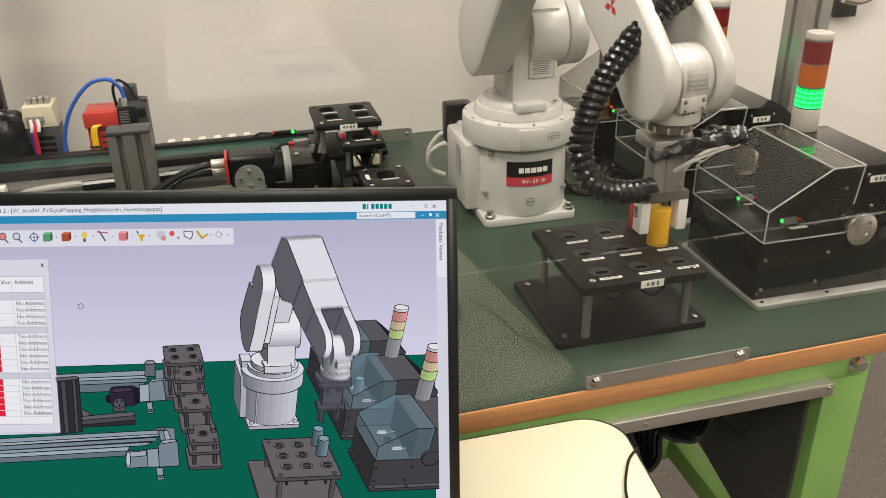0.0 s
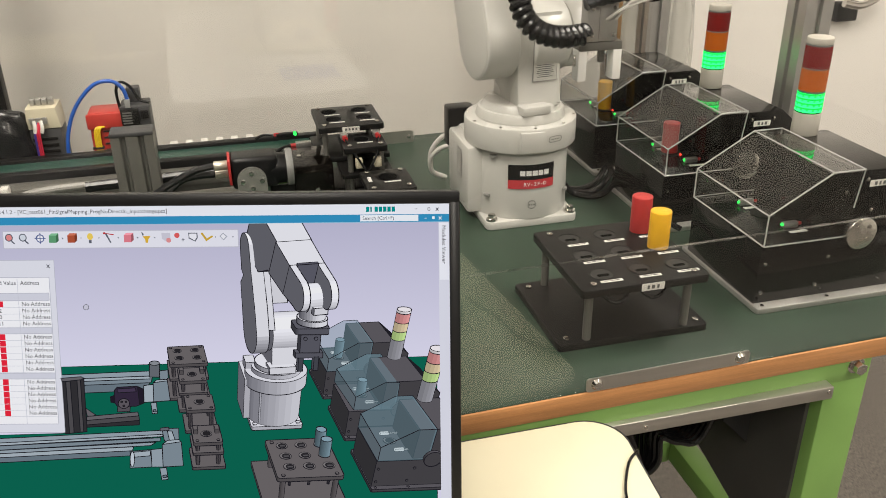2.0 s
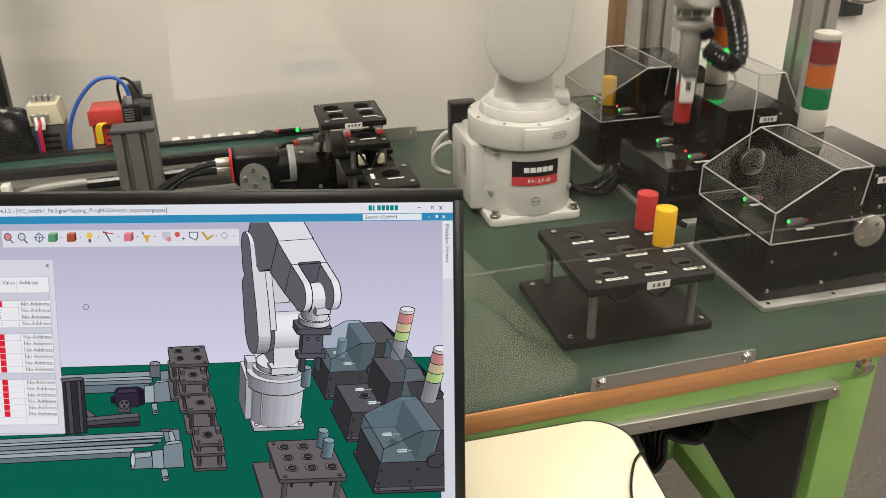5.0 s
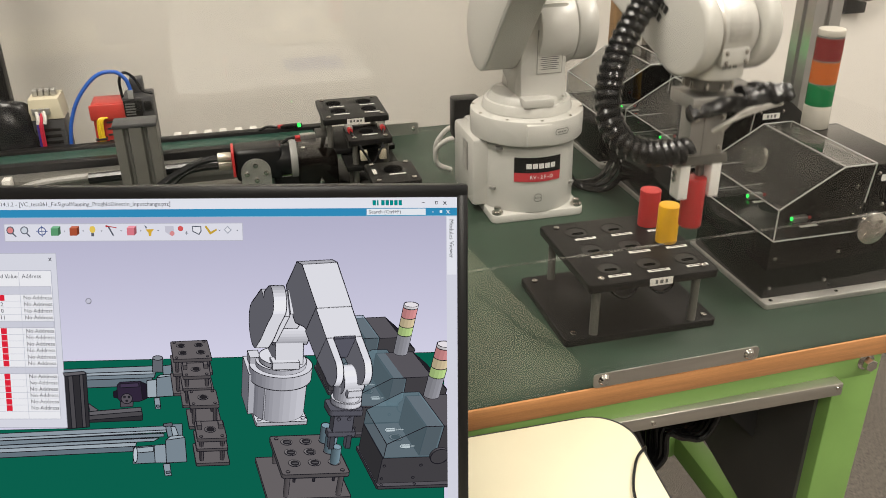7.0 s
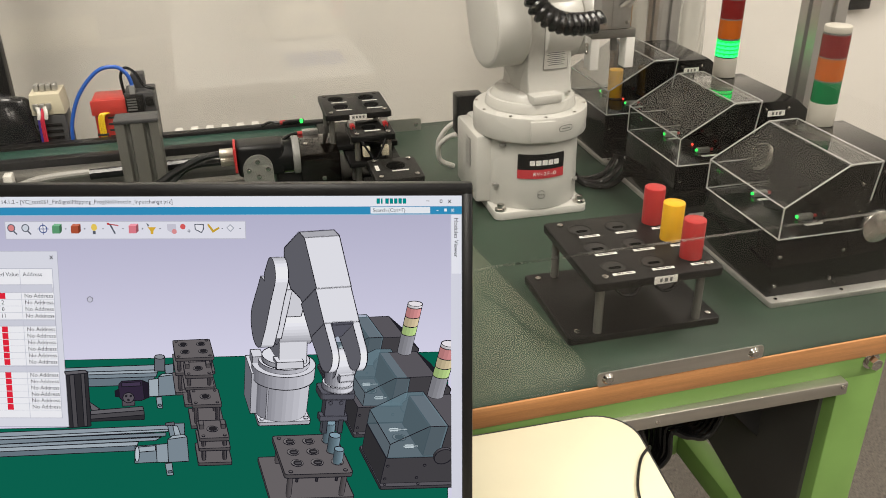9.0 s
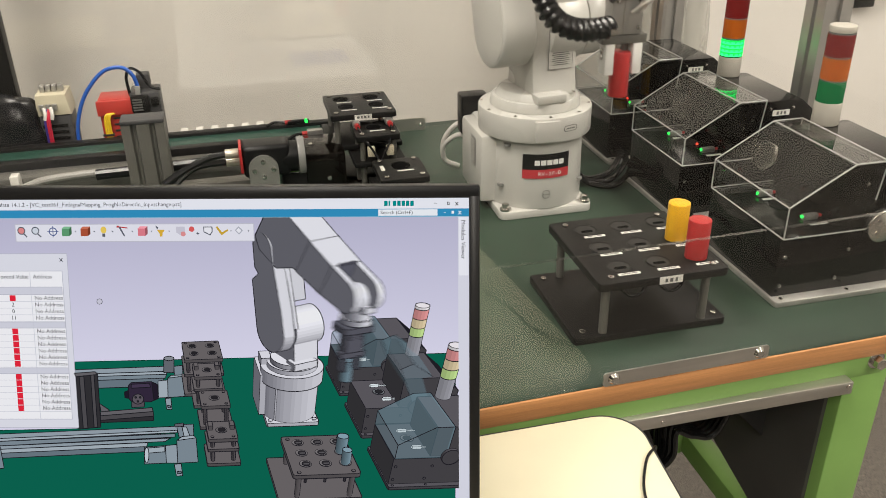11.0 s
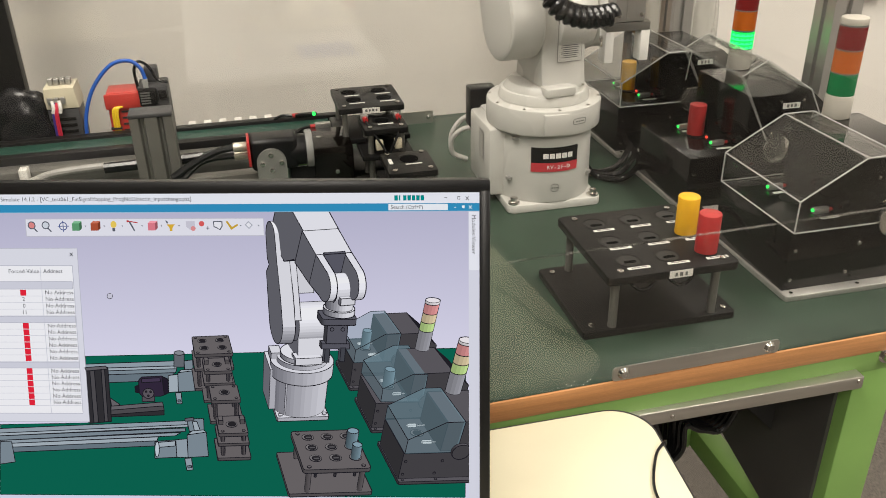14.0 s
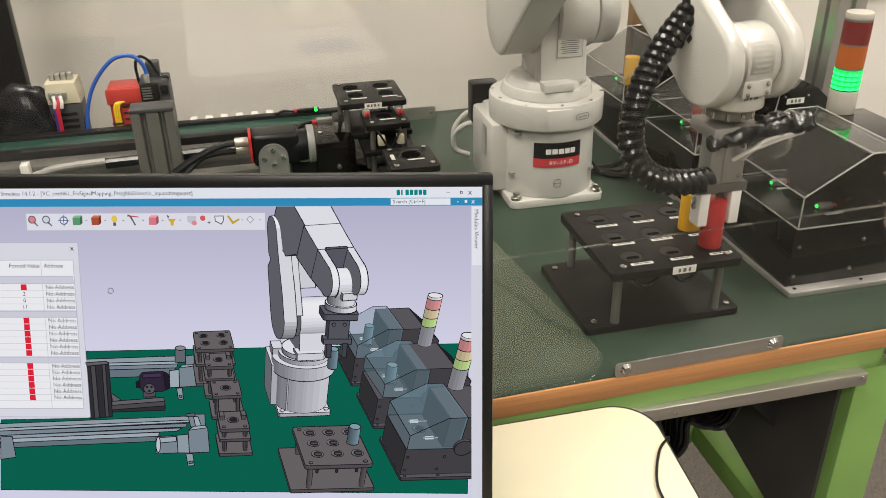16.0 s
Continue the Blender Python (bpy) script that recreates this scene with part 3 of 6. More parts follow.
    part("gripper_body", bm, M_ALU, gr)
    part("guide_bar", quick(bm_box, -0.032, 0.032, -0.011, 0.011, -0.088, -0.076, 0.001), M_ALUD, gr, "dark metal finger guide")
    for x in (-0.016, 0.016):
        for z in (-0.03, -0.066):
            screw(gr, x, -0.0132, z, FRONT, SMALL_SCREW)
    for s, key in ((-1, "finger_a"), (1, "finger_b")):
        fg = part("finger", quick(bm_box, -0.0065, 0.0065, -0.0105, 0.0105, -TOOL, -0.086, 0.0012), M_POM, r, "white plastic gripper finger")
        R[key] = fg
        for z in (-0.098, -0.106):
            screw(fg, s * 0.0065, 0, z, RIGHT if s > 0 else LEFT, SCREW)
    part("sensor_pin", quick(bm_box, 0.004, 0.012, 0.002, 0.010, -0.108, -0.088, 0.001), M_ALUD, gr)
    bm = bmesh.new()
    bm_tube(bm, spline([(-0.03, -0.02, -0.02), (0.0, -0.024, -0.012), (0.035, -0.022, -0.010), (0.075, -0.018, -0.008), (0.098, -0.01, -0.010)], 44), 0.010, 16)
    bm_tube(bm, spline([(0.03, -0.02, -0.004), (0.06, -0.012, -0.003), (0.095, -0.016, -0.008)], 30), 0.0095, 16)
    bm_tube(bm, spline([(0.098, -0.01, -0.010), (0.104, 0.004, -0.016), (0.09, 0.01, -0.022), (0.06, 0.0, -0.02)], 12), 0.006, 8)
    for v in bm.verts:
        v.co += 0.0042 * noise.noise_vector(v.co * 70) + 0.002 * noise.noise_vector(v.co * 190)
    part("taped_cable_bundle", bm, M_TAPE, gr, "cable bundle wrapped in black tape")
    for k in range(3):
        bm = quick(bm_tube, spline([(0.004 + 0.006 * k, -0.016, -0.045), (0.02 + 0.004 * k, -0.027, -0.03 + 0.003 * k), (0.05, -0.028, -0.020 + 0.002 * k), (0.088, -0.018, -0.018)], 16), 0.0026, 8)
        part("air_hose", bm, M_WHITE if k != 1 else M_ALU, gr, "grey-white air hose")


robot()
COILS = 36
COIL = []


def coil():
    bm = bmesh.new()
    n, rad, tr = 20, 0.0104, 0.0054
    pts = [Vector((rad * math.cos(2 * math.pi * k / n), rad * math.sin(2 * math.pi * k / n), 0.0112 * (k / n - 0.5))) for k in range(n + 1)]
    bm_tube(bm, pts, tr, 8)
    me = mesh_of("cable_coil", bm, M_RUBBER)
    for k in range(COILS):
        ob = new("cable_coil", me)
        ob.parent = R["robot"]
        COIL.append(ob)


coil()

# ---- test stations ----
PIVX, PIVZ = 0.143, 0.100


def station(y, lit):
    s = thing("test_station", pose(0.188, y, 0), "black box station with a hinged clear acrylic hood", "test station", "row of test stations")
    part("flange", quick(bm_prism, rounded(0, 0.262, 0, 0.205, 0.006), "z", 0.0, 0.008, 0.001), M_ALUW, s, "aluminium mounting flange")
    part("lower_box", quick(bm_box, 0.003, 0.258, 0.016, 0.19, 0.008, 0.093, 0.001), M_BLACKBOX, s)
    part("rear_block", quick(bm_prism, [(0.098, 0.093), (0.098, 0.150), (0.098, 0.182), (0.205, 0.182), (0.256, 0.140), (0.256, 0.093)], "y", 0.022, 0.184, 0.0012), M_BLACKBOX, s)
    bm = bmesh.new()
    bm_cyl(bm, (PIVX, 0.103, PIVZ), "y", 0.007, 0.176, 16)
    part("hinge_shaft", bm, M_STEEL, s)
    for k in range(3):
        screw(s, 0.012 + 0.1 * k, 0.008, 0.008, UP, SMALL_SCREW)
        screw(s, 0.012 + 0.1 * k, 0.197, 0.008, UP, SMALL_SCREW)
    for x, z in ((0.012, 0.067), (0.012, 0.024), (0.107, 0.066), (0.095, 0.025), (0.2, 0.07)):
        screw(s, x, 0.016, z, FRONT, SMALL_SCREW)
    for x, z in ((0.15, 0.17), (0.19, 0.17), (0.12, 0.155), (0.165, 0.125)):
        screw(s, x, 0.022, z, FRONT, SMALL_SCREW)
    sticker(s, 0.170, 0.0218, 0.163, 0.03, 0.009, FRONT)
    bars(s, 0.170, 0.0214, 0.163, (0.004, 0.003, 0.004), 0.005, FRONT, M_INKG)
    # nest, proximity sensors and their green lights
    part("nest", quick(bm_cyl, (0.066, 0.112, 0.0935), "z", 0.017, 0.002, 28), M_BLACK, s)
    if lit:
        part("piece_light", quick(bm_cyl, (0.074, 0.094, 0.0955), "y", 0.0016, 0.003, 10), M_LEDR, s, "tiny red sensor light")
    for x, y2, turn in ((0.062, 0.148, 0), (0.075, 0.062, 0)):
        sn = part("sensor", quick(bm_box, -0.011, 0.011, -0.004, 0.004, 0.0, 0.008, 0.001), M_ALU, s, "small silver proximity sensor", Matrix.Translation((x, y2, 0.093)))
        part("sensor_light", quick(bm_cyl, (-0.012, 0, 0.005), "x", 0.0022, 0.002, 10), M_LEDG, sn, "glowing green light")
        part("cable", quick(bm_tube, spline([(0.011, 0, 0.004), (0.03, 0.0, 0.004), (0.04, 0.004, 0.002)], 8), 0.0018, 6), M_RUBBER, sn)
        part("red_collar", quick(bm_cyl, (0.014, 0, 0.004), "x", 0.0024, 0.006, 10), M_RED, sn)
    sticker(s, 0.062, 0.135, 0.0932, 0.02, 0.006)
    sticker(s, 0.078, 0.046, 0.0932, 0.026, 0.006)
    # hood about its hinge: side walls, front wall, sloping pane, top pane
    hood = new("hood")
    hood.parent = s
    hood.matrix_basis = pose(PIVX, 0.103, PIVZ)
    tagged(hood, "clear acrylic hood with bright cut edges")
    prof = [(0.004, 0.094), (0.004, 0.138), (0.090, 0.188), (0.136, 0.188), (0.130, 0.135), (0.138, 0.112), (0.160, 0.094), (0.138, 0.080), (0.128, 0.094)]
    prof = [(x - PIVX, z - PIVZ) for x, z in prof]
    t = 0.0035
    for y0 in (-0.0905, 0.087):
        part("side_pane", quick(bm_prism, prof, "y", y0, y0 + t), M_CLEAR, hood)
    def strip_between(a, b):
        d = Vector((b[0] - a[0], 0, b[1] - a[1]))
        nrm = Vector((-d.z, 0, d.x)).normalized() * -t
        b3 = bmesh.new()
        bm_prism(b3, [a, b, (b[0] + nrm.x, b[1] + nrm.z), (a[0] + nrm.x, a[1] + nrm.z)], "y", -0.0868, 0.0868)
        return b3
    for k, nm in ((0, "front_pane"), (1, "sloping_pane"), (2, "top_pane")):
        part(nm, strip_between(prof[k], prof[k + 1]), M_CLEAR, hood)
    def bead(a, b):
        b3 = bmesh.new()
        bm_tube(b3, [a, b], 0.0011, 6)
        return b3
    for y0 in (-0.0895, 0.0895):
        for k in range(3):
            part("cut_edge", bead((prof[k][0], y0, prof[k][1]), (prof[k + 1][0], y0, prof[k + 1][1])), M_CLEAREDGE, hood)
        part("cut_edge", bead((prof[0][0], y0, prof[0][1]), (prof[8][0], y0, prof[8][1])), M_CLEAREDGE, hood)
        part("cut_edge", bead((prof[3][0], y0, prof[3][1]), (prof[4][0], y0, prof[4][1])), M_CLEAREDGE, hood)
    for k in range(4):
        part("cut_edge", bead((prof[k][0], -0.0895, prof[k][1]), (prof[k][0], 0.0895, prof[k][1])), M_CLEAREDGE, hood)
    for sy in (-1, 1):
        bm = quick(bm_cyl, (0, sy * 0.0955, 0), "y", 0.0225, 0.009, 40, None, 0.001)
        dk = part("hinge_disc", bm, M_DISC, hood, "turned steel hinge disc")
        for q in (45, 135, 225, 315):
            bm2 = quick(bm_cyl, (0.013 * math.cos(radians(q)), sy * 0.1002, 0.013 * math.sin(radians(q))), "y", 0.003, 0.0012, 12)
            part("cap_screw", bm2, M_CHROME, dk)
    return s, hood


ST = [station(-0.432 + 0.268 * k, k > 0) for k in range(3)]
LAMPCORE = []


def stack_light(x, y):
    s = thing("signal_tower", pose(x, y, 0.182), "signal tower with red, amber and green lenses on a white base", "signal light", "signal towers")
    part("base", quick(bm_cyl, (0, 0, 0.0165), "z", 0.0190, 0.033, 36, None, 0.001), M_TOWERW, s)
    z = 0.033
    for nm, colr, in (("green_lens", (0.02, 0.24, 0.085)), ("amber_lens", (0.50, 0.115, 0.010)), ("red_lens", (0.19, 0.010, 0.010))):
        m = bpy.data.materials.get(nm)
        if m is None:
            m = bpy.data.materials.new(nm)
            m.use_nodes = True
            b = m.node_tree.nodes["Principled BSDF"]
            b.inputs["Base Color"].default_value = (*colr, 1)
            b.inputs["Roughness"].default_value = 0.18
            b.inputs["Transmission Weight"].default_value = 0.35 if nm == "green_lens" else 0.12
            b.inputs["IOR"].default_value = 1.2
        bm = bmesh.new()
        rings = [[bm.verts.new(((0.0184 if (i + j // 2) % 2 else 0.0173) * math.cos(2 * math.pi * i / 56), (0.0184 if (i + j // 2) % 2 else 0.0173) * math.sin(2 * math.pi * i / 56), z + 0.0022 * j)) for i in range(56)] for j in range(15)]
        for a, b in zip(rings, rings[1:]):
            for i in range(56):
                bm.faces.new((a[i], a[(i + 1) % 56], b[(i + 1) % 56], b[i]))
        bm.faces.new(rings[0][::-1]), bm.faces.new(rings[-1])
        part(nm, bm, m, s)
        part("seam_ring", quick(bm_cyl, (0, 0, z + 0.0314), "z", 0.0180, 0.002, 36), M_INKG, s)
        z += 0.0325
    part("cap", quick(bm_cyl, (0, 0, z + 0.005), "z", 0.0182, 0.010, 36, None, 0.002), M_TOWERW, s)
    return s


GLOWG = glow("green_lamp_glow", (0.020, 0.80, 0.13), 3.4)
# dimmer green paints the lens ribs' shade on the smooth core
GLOWD = glow("green_lamp_rib_shade", (0.004, 0.40, 0.05), 2.2)


def LAMPBM():
    bm = bmesh.new()
    rings = [[bm.verts.new((0.0187 * math.cos(2 * math.pi * i / 42), 0.0187 * math.sin(2 * math.pi * i / 42), -0.0135 + 0.00225 * j)) for i in range(42)] for j in range(13)]
    for j, (a, b) in enumerate(zip(rings, rings[1:])):
        for i in range(42):
            bm.faces.new((a[i], a[(i + 1) % 42], b[(i + 1) % 42], b[i])).material_index = int(j % 3 == 2 or i % 3 == 2 and j % 3 == 1)
    bm.faces.new(rings[0][::-1]), bm.faces.new(rings[-1])
    return bm


def lamp_core(tower):
    c = part("lamp_core", LAMPBM(), GLOWG, tower, "lit green lamp")
    c.data.materials.append(GLOWD)
    c.matrix_basis = pose(0, 0, 0.0486)
    return c


TOWER = [stack_light(0.352, -0.252), stack_light(0.356, 0.016)]
CORE = [lamp_core(t) for t in TOWER]

# ---- workpiece tray ----


def tray():
    t = thing("workpiece_tray", pose(0, 0, 0), "black two-level tray with nine round nests on four posts", "tray")
    part("base_plate", quick(bm_prism, rounded(-0.100, 0.106, -0.448, -0.279, 0.005), "z", 0.0, 0.010, 0.001), M_BLACK, t)
    bm = quick(bm_prism, rounded(-0.079, 0.091, -0.462, -0.287, 0.006), "z", 0.080, 0.091, 0.0012)
    part("top_plate", bm, M_BLACK, t)
    for x in (-0.060, 0.074):
        for y in (-0.450, -0.302):
            part("post", quick(bm_cyl, (x, y + 0.010, 0.045), "z", 0.0054, 0.07, 16), M_ALUD, t, "bare metal post")
            screw(t, x, y, 0.091)
    for x in (-0.085, 0.094):
        for y in (-0.436, -0.295):
            screw(t, x, y, 0.010)
    for i in range(3):
        for j in range(3):
            x, y = -0.039 + 0.0515 * i, -0.425 + 0.0525 * j
            bm = bmesh.new()
            n = 28
            for k in range(n):
                a, b2 = 2 * math.pi * k / n, 2 * math.pi * (k + 1) / n
                bm.faces.new([bm.verts.new((x + q * math.cos(w), y + q * math.sin(w), zz)) for q, w, zz in ((0.0135, a, 0.0912), (0.0155, a, 0.0917), (0.0155, b2, 0.0917), (0.0135, b2, 0.0912))])
            part("nest_rim", bm, M_BLACK, t)
            part("nest_hole", quick(bm_cyl, (x, y - 0.001, 0.0912), "z", 0.0130, 0.0006, 28), M_NEST, t)
            # no real recess: a flat plate with the slot's inner shade as its colour
            part("nest_slot", quick(bm_prism, rounded(x - 0.0075, x + 0.0085, y - 0.0075, y - 0.0015, 0.0028), "z", 0.0914, 0.0918), M_HOLE, t)
            sticker(t, x + 0.005, y - 0.0205, 0.0912, 0.0285, 0.0052)
            bars(t, x + 0.005, y - 0.0205, 0.0914, (0.006, 0.005, 0.007), 0.0016, UP, M_INKG)
    sticker(t, 0.013, -0.4623, 0.0855, 0.03, 0.010, FRONT)
    bars(t, 0.013, -0.4627, 0.0855, (0.003, 0.004, 0.003), 0.005, FRONT, M_INKG)
    for x in (-0.02, 0.03):
        part("sensor_cable", quick(bm_tube, spline([(x - 0.03, -0.44, 0.078), (x - 0.01, -0.445, 0.06), (x + 0.01, -0.44, 0.062), (x + 0.02, -0.43, 0.08)], 14), 0.0022, 6), M_RUBBER, t)


tray()


def workpiece(material, colour, m):
    c = solid("workpiece", quick(bm_cyl, (0, 0, 0.031), "z", 0.0138, 0.062, 36, None, 0.0012), material, f"smooth {colour} plastic cylinder", "workpiece", m, group="cylindrical workpieces")
    return c


SLOT = [(0.0645, -0.425 + 0.0525 * j, 0.080) for j in range(3)]
NEST2 = (0.254, -0.046, 0.0830)
W_YEL = workpiece(M_YEL, "yellow", pose(*SLOT[1]))
W_REDA = workpiece(M_RED, "red", pose(*NEST2))
W_REDB = workpiece(M_RED, "red", pose(*SLOT[2]))
W_YEL3 = workpiece(M_YEL, "yellow", pose(0.254, 0.222, 0.0860))

# ---- desk and monitor ----


def desk():
    d = thing("desk", pose(0, 0, 0), "cream laminate office desk with a rounded corner", "desk")
    pts = arc(-0.126, -0.608, 0.045, 0, 90, 10) + [(-1.2, -0.563), (-1.2, -1.12), (-0.125, -1.12)]
    part("desktop", quick(bm_prism, pts, "z", -0.037, -0.015, 0.0015), M_DESK, d)
    pts2 = [(x + (0.0018 if x > -0.2 else 0), y + (0.0018 if y > -0.66 else 0)) for x, y in pts]
    part("edging", quick(bm_prism, pts2, "z", -0.036, -0.0158), M_DESKEDGE, d, "thin dark edge trim")
    for x in (-0.26, -1.12):
        part("leg", quick(bm_box, x, x + 0.04, -1.06, -0.66, FLOOR, -0.037, 0.004), M_STEEL, d)


desk()
MON = Matrix(((0.9668, 0.0832, -0.2415, -0.384), (-0.2554, 0.3148, -0.9141, -0.671), (0, 0.9455, 0.3256, 0.252), (0, 0, 0, 1)))


def monitor():
    m = thing("monitor", MON, "thin-bezel black computer monitor showing a robot simulation", "monitor")
    bm = bmesh.new()
    bm_box(bm, -0.4545, 0.0935, 0.0672, 0.0770, -0.02, 0.002, 0.0015)
    bm_box(bm, -0.4545, 0.0935, -0.252, -0.233, -0.02, 0.002, 0.0015)
    bm_box(bm, 0.0850, 0.0935, -0.240, 0.070, -0.02, 0.002, 0.0015)
    bm_box(bm, -0.4545, -0.446, -0.240, 0.070, -0.02, 0.002, 0.0015)
    part("bezel", bm, M_BEZEL, m)
    bm = bmesh.new()
    bm_box(bm, -0.4545, 0.0935, -0.252, 0.0770, -0.03, -0.012, 0.004)
    bm_box(bm, -0.33, -0.03, -0.2, 0.03, -0.055, -0.03, 0.01)
    part("housing", bm, M_BEZEL, m)
    part("stand", quick(bm_box, -0.21, -0.15, -0.262, -0.1, -0.075, -0.05, 0.004), M_BEZEL, m)
    foot = part("foot", quick(bm_box, -0.12, 0.12, -0.09, 0.09, 0, 0.012, 0.004), M_BEZEL, m)
    foot.matrix_basis = MON.inverted() @ pose(-0.55, -0.665, -0.0149, 0, 0, -14.8)
    return m


MONITOR = monitor()
# ---- what the screen shows ----
# a point of the picture on the screen, given on its 1568-wide grid, in metres on the panel
HS = (0.433508, -0.0113837, -274.661, -0.00357714, -0.439011, 219.539, 1.64634e-05, -9.40021e-05)
ROW0, ROW1, ROW2, HEADY = -0.0120, -0.0393, -0.0771, 0.0054


def on_screen(x, y):
    a, b, c, d, e, f, g, h = HS
    w = g * x + h * y + 1
    return (a * x + b * y + c) / w / 1000, (d * x + e * y + f) / w / 1000


SCREEN_MATS = {}


def screen_mat(color):
    if color not in SCREEN_MATS:
        SCREEN_MATS[color] = glow("screen_colour", srgb(*color), 0.86)
    return SCREEN_MATS[color]


def picture(name, polys, z, parent, line=(30, 30, 36), lw=0.0007, direct=False, at=(0, 0)):
    """Flat shapes of the screen picture, each with a thin dark outline, about a point on the screen."""
    me = bpy.data.meshes.new(name)
    verts, faces, mats, idx = [], [], [], []
    ox, oy = at if direct else on_screen(*at) if at != (0, 0) else (0, 0)

    def slot(col):
        mm = screen_mat(col)
        if mm not in mats:
            mats.append(mm)
        return mats.index(mm)
    k = 0
    for color, pts, *rest in polys:
        p = [(x, y) if direct else on_screen(x, y) for x, y in pts]
        p = [(x - ox, y - oy) for x, y in p]
        area = sum(p[i - 1][0] * p[i][1] - p[i][0] * p[i - 1][1] for i in range(len(p)))
        if area < 0:
            p = p[::-1]
        zz = z + k * 0.000012
        k += 1
        if color:
            faces.append(tuple(range(len(verts), len(verts) + len(p))))
            verts += [(x, y, zz) for x, y in p]
            idx.append(slot(color))
        if line and not rest:
            for (x0, y0), (x1, y1) in zip(p, p[1:] + p[:1]):
                d = math.hypot(x1 - x0, y1 - y0) or 1
                nx, ny = -(y1 - y0) / d * lw / 2, (x1 - x0) / d * lw / 2
                n = len(verts)
                verts += [(x0 - nx, y0 - ny, zz + 0.000006), (x1 - nx, y1 - ny, zz + 0.000006), (x1 + nx, y1 + ny, zz + 0.000006), (x0 + nx, y0 + ny, zz + 0.000006)]
                faces.append((n, n + 1, n + 2, n + 3))
                idx.append(slot(line))
    me.from_pydata(verts, [], faces)
    for mm in mats:
        me.materials.append(mm)
    me.polygons.foreach_set("material_index", idx)
    ob = new(name, me)
    ob.parent = parent
    ob.matrix_basis = pose(ox, oy, 0)
    return ob


def ell(cx, cy, rx, ry, n=18, a0=0, a1=360):
    return [(cx + rx * math.cos(radians(a0 + (a1 - a0) * k / n)), cy + ry * math.sin(radians(a0 + (a1 - a0) * k / n))) for k in range(n + (a1 - a0 < 360))]


def quad(x0, y0, x1, y1):
    return [(x0, y0), (x1, y0), (x1, y1), (x0, y1)]


SIM = {}
G1, G2, G3 = (80, 78, 82), (50, 49, 53), (104, 102, 107)
SHADE = (104, 104, 114)


def sky_glow():
    m = glow("screen_sky", (1, 1, 1), 0.86)
    nt = m.node_tree
    e = next(n for n in nt.nodes if n.type == "EMISSION")
    tc, sp, mr, rp = (nt.nodes.new(k) for k in ("ShaderNodeTexCoord", "ShaderNodeSeparateXYZ", "ShaderNodeMapRange", "ShaderNodeValToRGB"))
    nt.links.new(tc.outputs["Object"], sp.inputs[0])
    nt.links.new(sp.outputs["Y"], mr.inputs[0])
    mr.inputs[1].default_value, mr.inputs[2].default_value = -0.06, 0.053
    nt.links.new(mr.outputs[0], rp.inputs[0])
    rp.color_ramp.elements[0].color = (*srgb(222, 220, 242), 1)
    rp.color_ramp.elements[1].color = (*srgb(190, 188, 214), 1)
    nt.links.new(rp.outputs[0], e.inputs[0])
    return m


